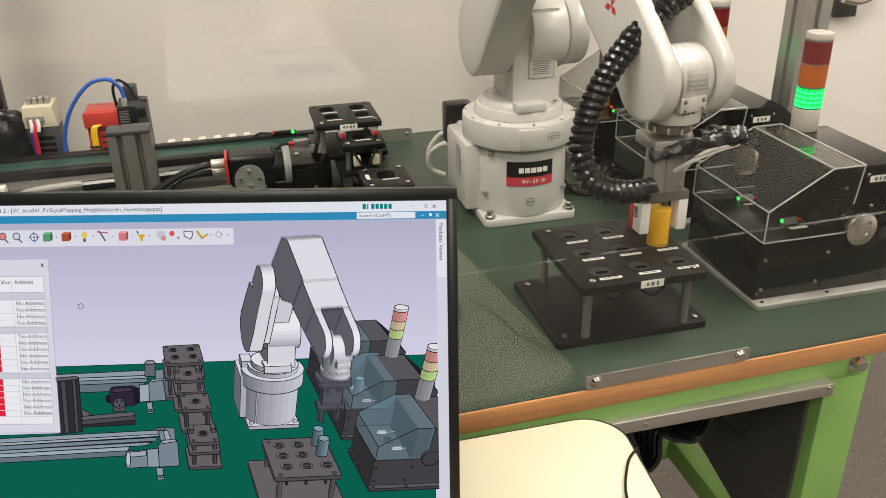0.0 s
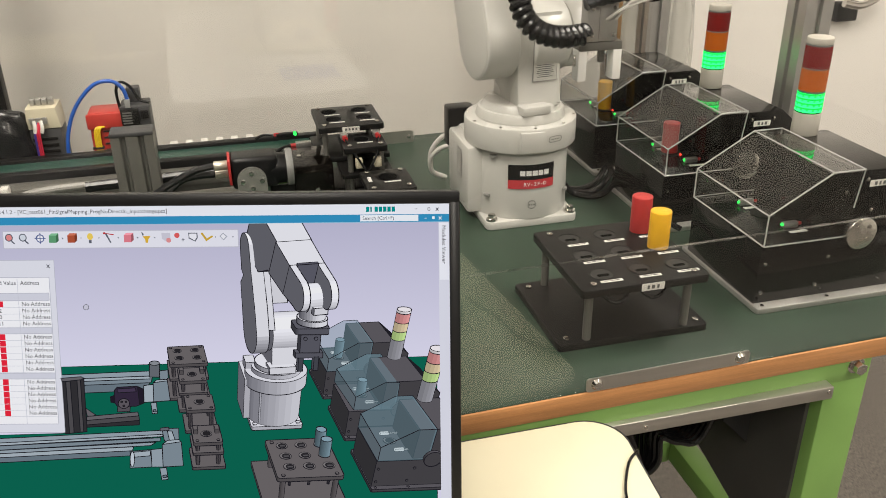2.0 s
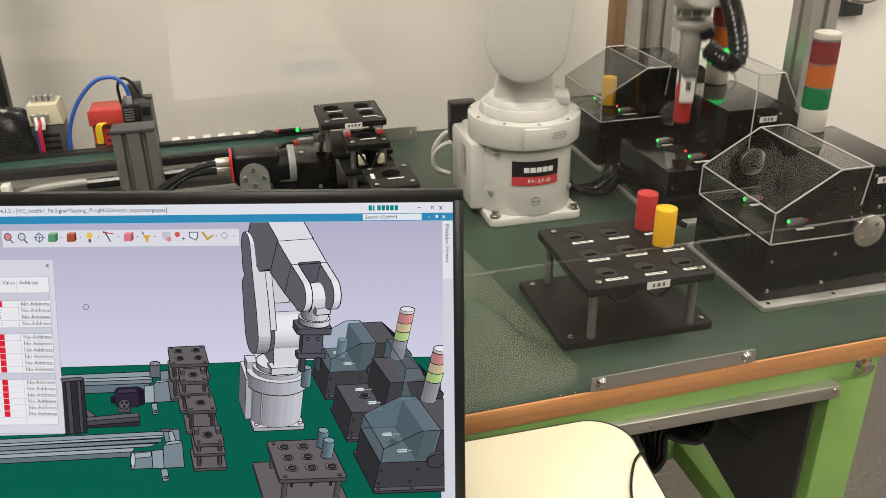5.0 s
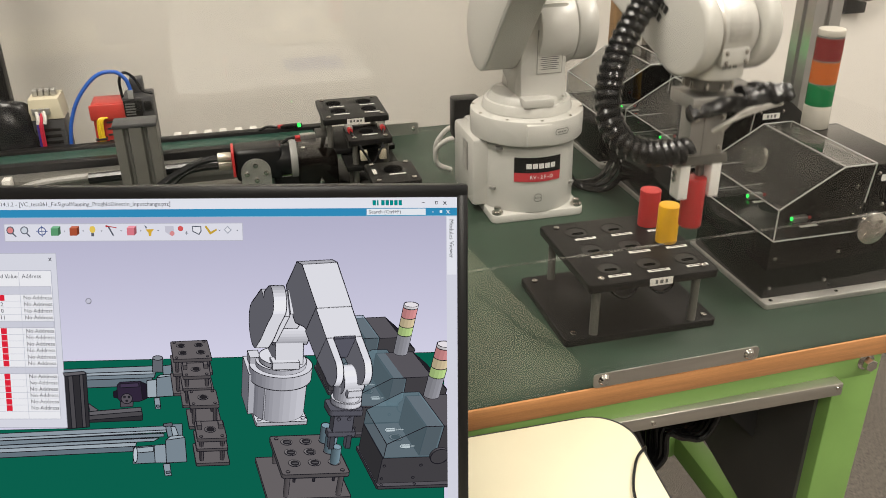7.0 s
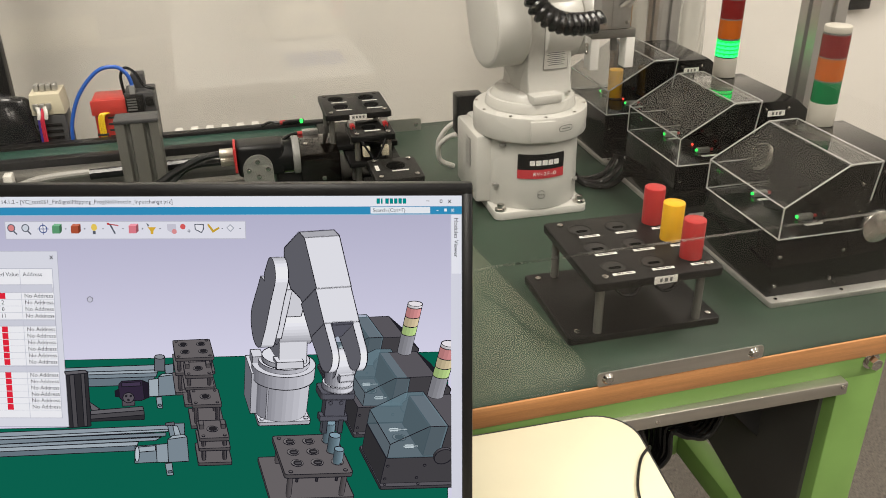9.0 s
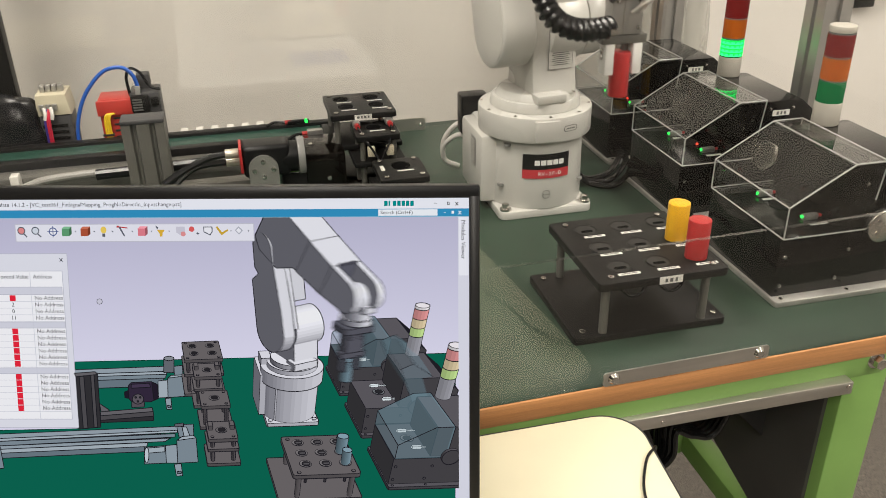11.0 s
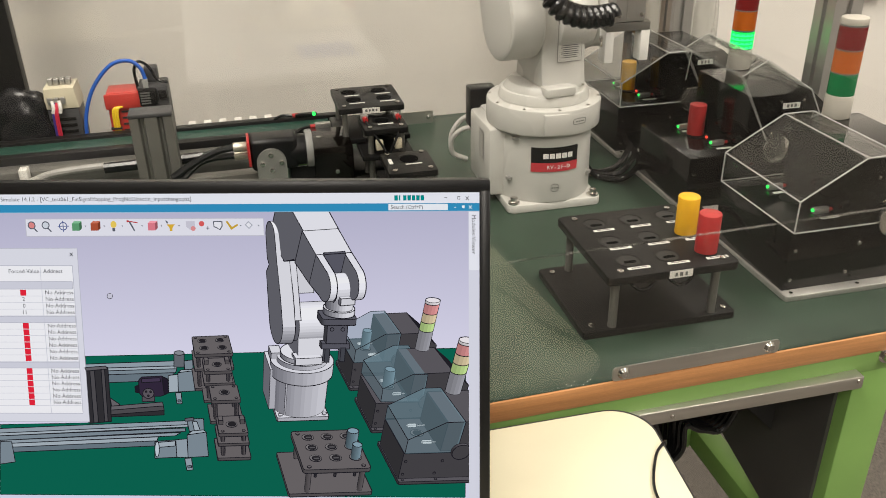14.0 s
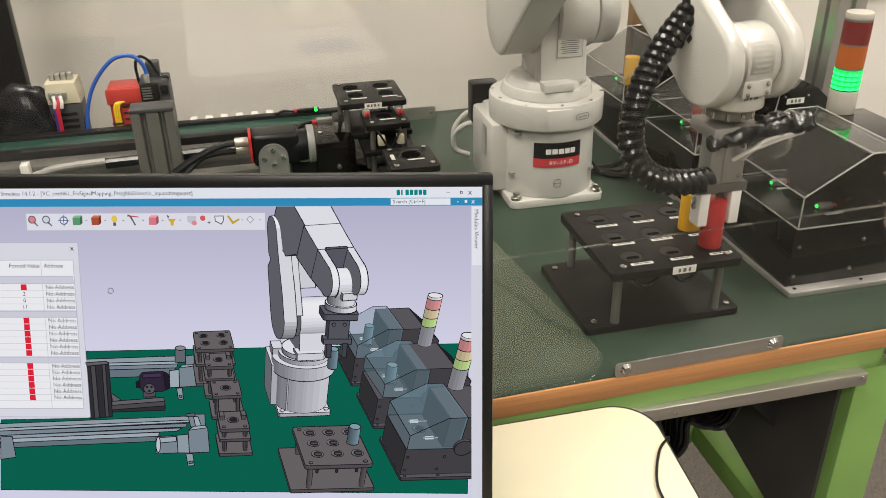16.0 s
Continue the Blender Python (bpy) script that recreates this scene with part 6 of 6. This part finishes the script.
def small_stand(x0, x1, y0, y1, top, nests, label, clamps=False):
    t = thing("nest_stand", pose(0, 0, 0), label, "nest stand", "nest stands beside the conveyor")
    part("top_plate", quick(bm_prism, rounded(x0, x1, y0, y1, 0.005), "z", top - 0.010, top, 0.001), M_BLACK, t)
    part("base_plate", quick(bm_prism, rounded(x0 - 0.012, x1 + 0.012, y0 - 0.008, y1 + 0.008, 0.004), "z", 0.0, 0.008, 0.001), M_BLACK, t)
    part("mid_plate", quick(bm_prism, rounded(x0 - 0.006, x1 + 0.008, y0 - 0.004, y1 + 0.004, 0.004), "z", top * 0.52, top * 0.52 + 0.008, 0.001), M_BLACK, t)
    for x in (x0 + 0.011, x1 - 0.011):
        for y in (y0 + 0.011, y1 - 0.011):
            part("post", quick(bm_cyl, (x, y, top / 2), "z", 0.005, top - 0.018, 14), M_ALUD, t)
            screw(t, x, y, top)
    for x, y, r in nests:
        # flat black disc; the hole's inner shade is put into its colour
        part("nest_hole", quick(bm_cyl, (x, y, top + 0.0002), "z", r, 0.0008, 28), M_HOLE, t)
        bm = bmesh.new()
        for k in range(24):
            a, b2 = 2 * math.pi * k / 24, 2 * math.pi * (k + 1) / 24
            bm.faces.new([bm.verts.new((x + q * math.cos(w), y + q * math.sin(w), zz)) for q, w, zz in ((r, a, top + 0.0004), (r + 0.002, a, top + 0.0014), (r + 0.002, b2, top + 0.0014), (r, b2, top + 0.0004))])
        part("nest_rim", bm, M_BLACK, t)
        sticker(t, x + 0.004, y - r - 0.0055, top + 0.0002, 0.027, 0.0042)
    if clamps:
        for x, s in ((x0 + 0.008, 1), (x1 - 0.010, -1)):
            part("clamp", quick(bm_box, x - 0.006, x + 0.006, y1 - 0.030, y1 - 0.012, top, top + 0.010, 0.001), M_ALU, t, "silver clamp block")
            part("air_fitting", quick(bm_cyl, (x, y1 - 0.036, top + 0.005), "y", 0.0045, 0.010, 12), M_RED, t, "red air fitting")
            part("air_hose", quick(bm_tube, spline([(x, y1 - 0.042, top + 0.004), (x + s * 0.010, y0 - 0.004, top - 0.01), (x + s * 0.024, y0 - 0.012, top - 0.035), ((x0 + x1) / 2, y0 - 0.01, top - 0.055)], 14), 0.002, 6), M_RUBBER, t)
        for x in ((x0 + x1) / 2 - 0.02, (x0 + x1) / 2 + 0.012):
            part("terminal", quick(bm_box, x, x + 0.012, y0 - 0.008, y0 + 0.004, top - 0.034, top - 0.018, 0.001), M_PSU, t, "beige terminal block")
    return t


st = small_stand(-0.318, -0.203, 0.136, 0.262, 0.130, [(-0.289, 0.228, 0.0135), (-0.234, 0.228, 0.0135), (-0.286, 0.182, 0.0135), (-0.232, 0.182, 0.0135)], "black raised plate with four round nests")
sticker(st, -0.262, 0.1357, 0.1245, 0.03, 0.009, FRONT)
bars(st, -0.262, 0.1353, 0.1245, (0.004, 0.003, 0.004, 0.003), 0.004, FRONT, M_INKG)
small_stand(-0.284, -0.209, 0.074, 0.152, 0.110, [(-0.248, 0.118, 0.0125)], "black single-nest stand with silver side clamps", True)
st = small_stand(-0.266, -0.187, -0.052, 0.041, 0.080, [(-0.224, 0.004, 0.0155)], "black single-nest stand with white label strips")
sticker(st, -0.255, 0.0, 0.0803, 0.006, 0.022)


def wall_modules():
    # beige-topped power unit
    p = thing("power_supply", pose(-0.80, 0.405, 0), "beige and charcoal power supply with terminal wires", "power supply")
    part("body", quick(bm_box, -0.030, 0.026, -0.03, 0.03, 0.0, 0.100, 0.002), M_GREYB, p)
    for k in range(5):
        part("vent_slat", quick(bm_box, -0.026, 0.018, -0.0318, -0.03, 0.03 + 0.012 * k, 0.036 + 0.012 * k, 0.0005), M_BLACK, p)
    part("terminal_cover", quick(bm_prism, [(-0.032, 0.101), (0.028, 0.101), (0.024, 0.140), (-0.028, 0.140)], "y", -0.032, 0.03, 0.002), M_PSU, p, "beige terminal cover")
    for k in range(4):
        part("terminal", quick(bm_box, -0.022 + 0.0105 * k, -0.0135 + 0.0105 * k, -0.012, 0.004, 0.140, 0.152, 0.001), M_ALU, p)
        if k < 3:
            part("front_terminal", quick(bm_box, -0.024 + 0.011 * k, -0.015 + 0.011 * k, -0.038, -0.032, 0.112, 0.124, 0.001), M_ALU, p)
    for x, mm in ((-0.012, M_RCAB), (-0.016, M_PCAB), (-0.009, M_RCAB)):
        part("wire", quick(bm_tube, spline([(x + 0.004, -0.038, 0.115), (x, -0.046, 0.098), (x - 0.002, -0.044, 0.06), (x - 0.004, -0.04, 0.02)], 14), 0.0026, 6), mm, p)
    for x in (-0.016, -0.004):
        part("sleeve", quick(bm_tube, spline([(x, -0.038, 0.118), (x + 0.002, -0.045, 0.108), (x, -0.046, 0.098)], 6), 0.0034, 8), M_WHITE, p)
    r = thing("safety_relay", pose(-0.695, 0.405, 0), "red safety relay with yellow wires", "safety relay")
    bm = bmesh.new()
    bm_prism(bm, [(-0.030, 0.0), (0.032, 0.0), (0.032, 0.122), (-0.028, 0.122)], "y", -0.028, 0.03, 0.002)
    bm_box(bm, -0.032, 0.033, -0.034, -0.028, 0.092, 0.121, 0.002)
    part("body", bm, M_RELAY, r)
    for k in range(5):
        part("vent_slat", quick(bm_box, -0.006, 0.032, -0.0296, -0.028, 0.036 + 0.012 * k, 0.0395 + 0.012 * k), M_INK, r)
    for k in range(3):
        part("wire", quick(bm_tube, spline([(-0.006 + 0.004 * k, -0.030, 0.096), (-0.018 + 0.004 * k, -0.038, 0.094), (-0.021 + 0.004 * k, -0.038, 0.07), (-0.020 + 0.004 * k, -0.036, 0.02)], 14), 0.0022, 6), M_YCAB, r)
    part("cable_tie", quick(bm_box, -0.028, -0.008, -0.042, -0.034, 0.056, 0.059), M_INK, r)
    c = thing("control_module", pose(-0.632, 0.405, 0), "charcoal control module with a network plug", "control module")
    part("body", quick(bm_box, -0.034, 0.020, -0.028, 0.03, 0.0, 0.130, 0.003), M_GREYB, c)
    part("port_block", quick(bm_box, -0.032, 0.0, -0.038, -0.028, 0.096, 0.126, 0.001), M_BLACK, c)
    for k in range(5):
        part("vent_slat", quick(bm_box, -0.029, -0.012, -0.0392, -0.038, 0.099 + 0.005 * k, 0.1015 + 0.005 * k), M_INKG, c)
    part("rear_fin", quick(bm_box, -0.02, 0.004, 0.0, 0.025, 0.130, 0.158, 0.002), M_GREYB, c)
    part("switch", quick(bm_box, 0.003, 0.018, -0.034, -0.028, 0.105, 0.122, 0.002), M_BLACK, c)
    plug = part("network_plug", quick(bm_box, -0.022, -0.012, -0.034, -0.022, 0.128, 0.144, 0.001), M_RING, c, "clear network plug")
    w = solid("network_cable", quick(bm_tube, spline([(-0.648, 0.379, 0.142), (-0.654, 0.378, 0.165), (-0.672, 0.378, 0.180), (-0.705, 0.378, 0.174), (-0.742, 0.378, 0.135), (-0.764, 0.378, 0.085), (-0.772, 0.378, 0.03), (-0.772, 0.378, 0.004)], 40), 0.0036, 10), M_BLUE, "blue network cable arching down to the bench", "network cable")
    solid("sensor_cable", quick(bm_tube, spline([(-0.665, 0.385, 0.125), (-0.666, 0.383, 0.160), (-0.656, 0.383, 0.176), (-0.640, 0.385, 0.165), (-0.628, 0.385, 0.140), (-0.610, 0.38, 0.134)], 26), 0.0028, 8), M_RUBBER, "thin black cable looped over the control module", "cable")
    # terminal strip behind the conveyor
    t = thing("terminal_strip", pose(-0.50, 0.385, -0.0), "row of clear and white terminal blocks on a rail", "terminal strip")
    part("rail", quick(bm_box, -0.09, 0.09, -0.012, 0.012, 0.0, 0.036, 0.001), M_WHITE, t)
    for k in range(6):
        part("terminal", quick(bm_box, -0.085 + 0.029 * k, -0.070 + 0.029 * k, -0.010, 0.010, 0.036, 0.050, 0.002), M_WHITE, t)


wall_modules()


def bench_cables():
    pts = spline([(-1.2, 0.205, 0.028), (-1.0, 0.205, 0.020), (-0.86, 0.205, 0.026), (-0.80, 0.205, 0.040), (-0.70, 0.205, 0.044), (-0.60, 0.20, 0.040)], 30)
    solid("signal_cable", quick(bm_tube, pts, 0.0065, 10), M_GCAB, "grey signal cable tied along the conveyor beam", "cable")
    pts = spline([(-0.72, 0.20, 0.042), (-0.66, 0.20, 0.043), (-0.60, 0.196, 0.046), (-0.50, 0.19, 0.05)], 16)
    solid("cable_sleeve", quick(bm_tube, pts, 0.0095, 10), M_TAPE, "black taped cable joint", "cable")
    solid("cable_clip", quick(bm_box, -0.858, -0.844, 0.200, 0.2215, 0.018, 0.052, 0.002), M_WHITE, "white plastic cable clip", "cable clip")
    for k in range(3):
        pts = spline([(0.09, 0.02 + 0.02 * k, 0.03), (0.115, 0.02 + 0.012 * k, 0.006), (0.15, -0.005 + 0.014 * k, 0.008 + 0.006 * k), (0.20, 0.04 + 0.02 * k, 0.012 + 0.01 * k), (0.215, 0.09 + 0.02 * k, 0.02)], 26)
        solid("station_cable", quick(bm_tube, pts, 0.0052, 10), M_RUBBER, "black cable lying between the robot and the stations", "cable", group="station cables")
    for k in range(2):
        pts = spline([(0.13, -0.235 - 0.014 * k, 0.004), (0.15, -0.20 - 0.016 * k, 0.020 + 0.006 * k), (0.172, -0.19 - 0.016 * k, 0.03 + 0.008 * k), (0.192, -0.20 - 0.014 * k, 0.03)], 18)
        solid("station_cable", quick(bm_tube, pts, 0.0045, 8), M_RUBBER, "black cable lying between the tray and the station", "cable", group="station cables")
    for k in range(2):
        pts = spline([(-0.078, 0.122, 0.10 - 0.02 * k), (-0.098, 0.138, 0.094 - 0.02 * k), (-0.116, 0.152, 0.062 - 0.01 * k), (-0.112, 0.160, 0.022), (-0.085, 0.165, 0.0055)], 24)
        solid("robot_cable", quick(bm_tube, pts, 0.0045, 10), M_WHITE, "cable running from the robot base to the bench back", "cable", group="robot cables")


bench_cables()


def bench_back():
    st = solid("back_strip", quick(bm_prism, rounded(-0.29, -0.095, 0.0, 0.026, 0.004), "y", 0.398, 0.400), M_STEEL, "narrow steel clamping strip along the bench back", "clamping strip")
    screw(st, -0.106, 0.398, 0.013, FRONT)
    e = thing("rear_screen", pose(0, 0.405, 0), "clear acrylic rear screen of the enclosure", "acrylic screen")
    part("pane", quick(bm_box, -1.44, 0.44, 0.006, 0.010, 0.001, 0.95), M_PANEL, e)
    # wrapped parcel and timber leaning behind the bench
    solid("timber_batten", quick(bm_box, 0.38, 0.415, 0.50, 0.525, FLOOR, 0.9, 0.002), M_STICK, "raw pine batten standing behind the bench", "timber")
    bm = bmesh.new()
    for k in range(3):
        prev = bmesh.ops.create_icosphere(bm, subdivisions=4, radius=1.0)["verts"]
        for v in prev:
            v.co = Vector((0.47 + 0.05 * k + v.co.x * 0.045, 0.54 + v.co.y * 0.035, 0.05 + v.co.z * 0.62))
            v.co += 0.012 * noise.noise_vector(v.co * 22)
    solid("wrapped_parcel", bm, M_WRAP, "long parcel in clear bubble wrap behind the bench", "parcel")
    # black frame and bag at the bench end
    f = thing("enclosure_frame", pose(-0.905, 0.40, 0), "black upright enclosure frame with a dark cloth", "frame")
    part("upright", quick(bm_box, -0.045, 0.045, -0.01, 0.02, 0.0, 0.95, 0.002), M_BLACK, f)
    bm = bmesh.new()
    vs = bmesh.ops.create_icosphere(bm, subdivisions=4, radius=1.0)["verts"]
    for v in vs:
        v.co = Vector((0.03 + v.co.x * 0.055, -0.02 + v.co.y * 0.03, 0.075 + v.co.z * 0.075))
        v.co += 0.012 * noise.noise_vector(v.co * 26)
    part("cloth", bm, M_TAPE, f, "crumpled black cloth")


bench_back()


def mouse_and_room():
    m = thing("mouse", pose(-0.20, -0.785, -0.015), "dark computer mouse lying on the cream desk", "mouse")
    bm = bmesh.new()
    vs = bmesh.ops.create_icosphere(bm, subdivisions=3, radius=1.0)["verts"]
    for v in vs:
        v.co = Vector((v.co.x * 0.032, v.co.y * 0.055, 0.002 + max(0.0, v.co.z) * 0.036))
    part("shell", bm, M_BEZEL, m)
    part("cable", quick(bm_tube, spline([(0.01, 0.05, 0.006), (0.0, 0.075, 0.004), (-0.03, 0.085, 0.004), (-0.08, 0.07, 0.004), (-0.16, 0.02, 0.004)], 24), 0.0022, 6), M_RUBBER, m)
    solid("monitor_cable", quick(bm_tube, spline([(-0.150, -0.80, -0.013), (-0.128, -0.735, -0.013), (-0.122, -0.69, -0.0128), (-0.100, -0.648, -0.0128), (-0.084, -0.632, -0.0128), (-0.077, -0.625, -0.02), (-0.076, -0.615, -0.06), (-0.08, -0.60, -0.3)], 40), 0.0016, 8), M_RUBBER, "thin black cable across the cream desk", "cable")
    # white table with office machines behind, seen mirrored in the screen
    t = thing("side_table", pose(0, 0, 0), "white office table behind the camera", "table")
    part("tabletop", quick(bm_prism, rounded(-0.55, 0.05, -3.9, -2.3, 0.08), "z", -0.13, -0.10, 0.003), M_POM, t)
    for x in (-0.5, -0.02):
        for y in (-3.8, -2.4):
            part("leg", quick(bm_cyl, (x, y, (FLOOR - 0.13) / 2), "z", 0.02, -0.13 - FLOOR, 16), M_STEEL, t)
    pr = thing("printer", pose(-0.1, -3.0, -0.1), "grey-white desktop printer on the white table", "printer")
    part("body", quick(bm_box, -0.12, 0.10, -0.2, 0.2, 0.0, 0.22, 0.02), M_WHITE, pr)
    part("lid", quick(bm_box, -0.10, 0.08, -0.18, 0.18, 0.22, 0.26, 0.015), M_ALU, pr)
    b = thing("carton", pose(0.02, -3.25, -0.1), "orange and white carton on the white table", "carton")
    part("body", quick(bm_box, -0.09, 0.09, -0.1, 0.1, 0.0, 0.2, 0.004), M_RED, b)
    sheet = solid("leaflet", quick(bm_box, -0.20, -0.02, -2.62, -2.45, -0.0998, -0.098), M_BLUE, "blue printed leaflet on the white table", "leaflet")


mouse_and_room()


def door_handle():
    h = thing("door_handle", pose(1.30, 0.86, 0.125), "round chrome pull handle on the white wall", "handle")
    part("grip", quick(bm_tube, spline([(-0.05, -0.045, 0.02), (0.0, -0.05, 0.012), (0.05, -0.05, 0.03), (0.09, -0.05, 0.075)], 18), 0.011, 12), M_CHROME, h)
    part("plate", quick(bm_box, -0.055, 0.015, -0.03, -0.002, -0.035, 0.02, 0.004), M_BEZEL, h, "dark back plate")


door_handle()
solid("wall_screw", quick(bm_cyl, (1.22, 0.858, -0.02), "y", 0.005, 0.006, 12, None, 0.001), M_BEZEL, "small dark screw head in the white wall", "screw")

# ---- movement ----
HOME = (0.048, -0.18, 0.268, 0)


def over(slot, tip):
    return (slot[0], slot[1], tip, 0)


def box2(tip):
    return (NEST2[0], NEST2[1], tip, 70)


GRIP = 0.112
TIMES = (
    (0.0, over(SLOT[1], GRIP)), (0.2, over(SLOT[1], GRIP)), (0.45, over(SLOT[1], 0.165)), (1.15, HOME), (3.5, HOME),
    (3.98, box2(0.178)), (4.2, box2(0.164)), (4.5, box2(0.122)), (4.8, box2(0.122)), (5.2, box2(0.24)), (5.75, HOME), (6.38, HOME),
    (7.02, over(SLOT[0], 0.172)), (7.4, over(SLOT[0], GRIP)), (7.75, over(SLOT[0], GRIP)), (8.05, over(SLOT[0], 0.165)), (8.72, HOME), (9.08, HOME),
    (9.7, over(SLOT[2], 0.16)), (9.95, over(SLOT[2], GRIP)), (10.2, over(SLOT[2], GRIP)), (10.45, over(SLOT[2], 0.17)), (11.1, HOME), (11.65, HOME),
    (12.05, box2(0.20)), (12.5, box2(0.126)), (12.8, box2(0.122)), (13.0, box2(0.17)), (13.4, box2(0.27)), (13.5, box2(0.27)), (13.95, HOME), (14.6, HOME),
    (15.2, over(SLOT[0], 0.155)), (15.45, over(SLOT[0], GRIP)), (15.85, over(SLOT[0], GRIP)), (16.0, over(SLOT[0], 0.125)),
)
# half gap between the fingers: wide open, or closed on a workpiece
JAWS = ((0.0, 0.026), (4.55, 0.026), (4.7, 0.0203), (7.55, 0.0203), (7.7, 0.026), (10.0, 0.026), (10.15, 0.0203), (12.6, 0.0203), (12.75, 0.026), (15.5, 0.026), (15.7, 0.0203), (16.0, 0.0203))


def blend(rows, t):
    for (a, va), (b, vb) in zip(rows, rows[1:]):
        if t <= b:
            s = 0 if b == a else max(0.0, (t - a) / (b - a))
            s = s * s * (3 - 2 * s) * 0.6 + s * 0.4
            if isinstance(va, tuple):
                return tuple(p + (q - p) * s for p, q in zip(va, vb))
            return va + (vb - va) * s
    return rows[-1][1]


def coil_line(m2, m4, az):
    k = max(0.0, min(1.0, (az + 80) / 70))
    g = m4 @ Vector((-0.030, -0.024, -0.062 + 0.02 * k))
    f = m2 @ Vector((0.195, 0.014, 0.108))
    side = pose(0, 0, 0, 0, 0, 180 + 115 * k).to_3x3() @ Vector((1, 0, 0))
    a = g + side * (0.165 - 0.06 * k) - Vector((0, 0, 0.016 + 0.05 * k))
    b = f + side * (0.115 - 0.02 * k) - Vector((0, 0, 0.06 + 0.05 * k))
    pts = []
    for k in range(121):
        s = k / 120
        pts.append(((1 - s) ** 3) * g + 3 * s * (1 - s) ** 2 * a + 3 * s * s * (1 - s) * b + s ** 3 * f)
    run = [0.0]
    for p, q in zip(pts, pts[1:]):
        run.append(run[-1] + (q - p).length)
    out = []
    for k in range(COILS):
        d = run[-1] * (k + 0.5) / COILS
        i = max(i for i in range(120) if run[i] <= d)
        w = (d - run[i]) / (run[i + 1] - run[i])
        out.append((pts[i].lerp(pts[i + 1], w), (pts[i + 1] - pts[i]).normalized()))
    return out


def motions():
    joints = [(t, reach(*p)) for t, p in TIMES]
    ts = [round(0.1 * k, 1) for k in range(161)]
    tracks = {k: [] for k in ("shoulder", "upper_arm", "forearm", "wrist", "gripper", "finger_a", "finger_b")}
    tips, rings = {}, [[] for _ in range(COILS)]
    for t in ts:
        j = blend(joints, t)
        m0, m1, m2, m3, m4 = chain(j)
        gap = blend(JAWS, t)
        for k, m in zip(("shoulder", "upper_arm", "forearm", "wrist", "gripper"), (m0, m1, m2, m3, m4)):
            tracks[k].append((t, m))
        tracks["finger_a"].append((t, m4 @ pose(-gap, 0, 0)))
        tracks["finger_b"].append((t, m4 @ pose(gap, 0, 0)))
        tips[t] = m4
        for row, (p, d) in zip(rings, coil_line(m2, m4, j[0])):
            row.append((t, Matrix.Translation(p) @ d.to_track_quat("Z", "Y").to_matrix().to_4x4()))
    for k, rows in tracks.items():
        walk(R[k], rows)
    for ob, rows in zip(COIL, rings):
        walk(ob, rows)

    def carried(t, t0, rest):
        """Where a workpiece goes that was gripped at t0."""
        return tips[t] @ tips[t0].inverted() @ pose(*rest)
    rows = []
    for t in ts:
        if t <= 4.7:
            rows.append((t, pose(*NEST2)))
        elif t <= 7.5:
            m = carried(t, 4.7, NEST2)
            k = max(0.0, min(1.0, (t - 4.7) / 2.7))
            rows.append((t, Matrix.Translation(m.translation.lerp(Vector(SLOT[0]), k) if t > 7.35 else m.translation) @ pose(0, 0, 0)))
        elif t <= 15.7:
            rows.append((t, pose(*SLOT[0])))
        else:
            rows.append((t, Matrix.Translation(carried(t, 15.7, SLOT[0]).translation)))
    walk(W_REDA, rows)
    rows = []
    for t in ts:
        if t <= 10.2:
            rows.append((t, pose(*SLOT[2])))
        elif t <= 12.4:
            rows.append((t, Matrix.Translation(carried(t, 10.2, SLOT[2]).translation)))
        else:
            rows.append((t, pose(*NEST2)))
    walk(W_REDB, rows)
    swing = ((0.0, 0.0), (2.85, 0.0), (3.4, 90.0), (5.55, 90.0), (6.1, 0.0), (11.05, 0.0), (11.5, 90.0), (13.75, 90.0), (14.45, 0.0), (16.0, 0.0))
    walk(ST[1][1], [(t, pose(PIVX, 0.103, PIVZ, 0, blend(swing, t), 0)) for t in ts])
    lamp = ((0.0, 0.0486), (2.6, 0.0486), (2.63, 0.0165), (14.3, 0.0165), (14.33, 0.0486), (16.0, 0.0486))
    walk(CORE[0], [(t, pose(0, 0, z)) for t, z in lamp])
    sim_motion()


motions()
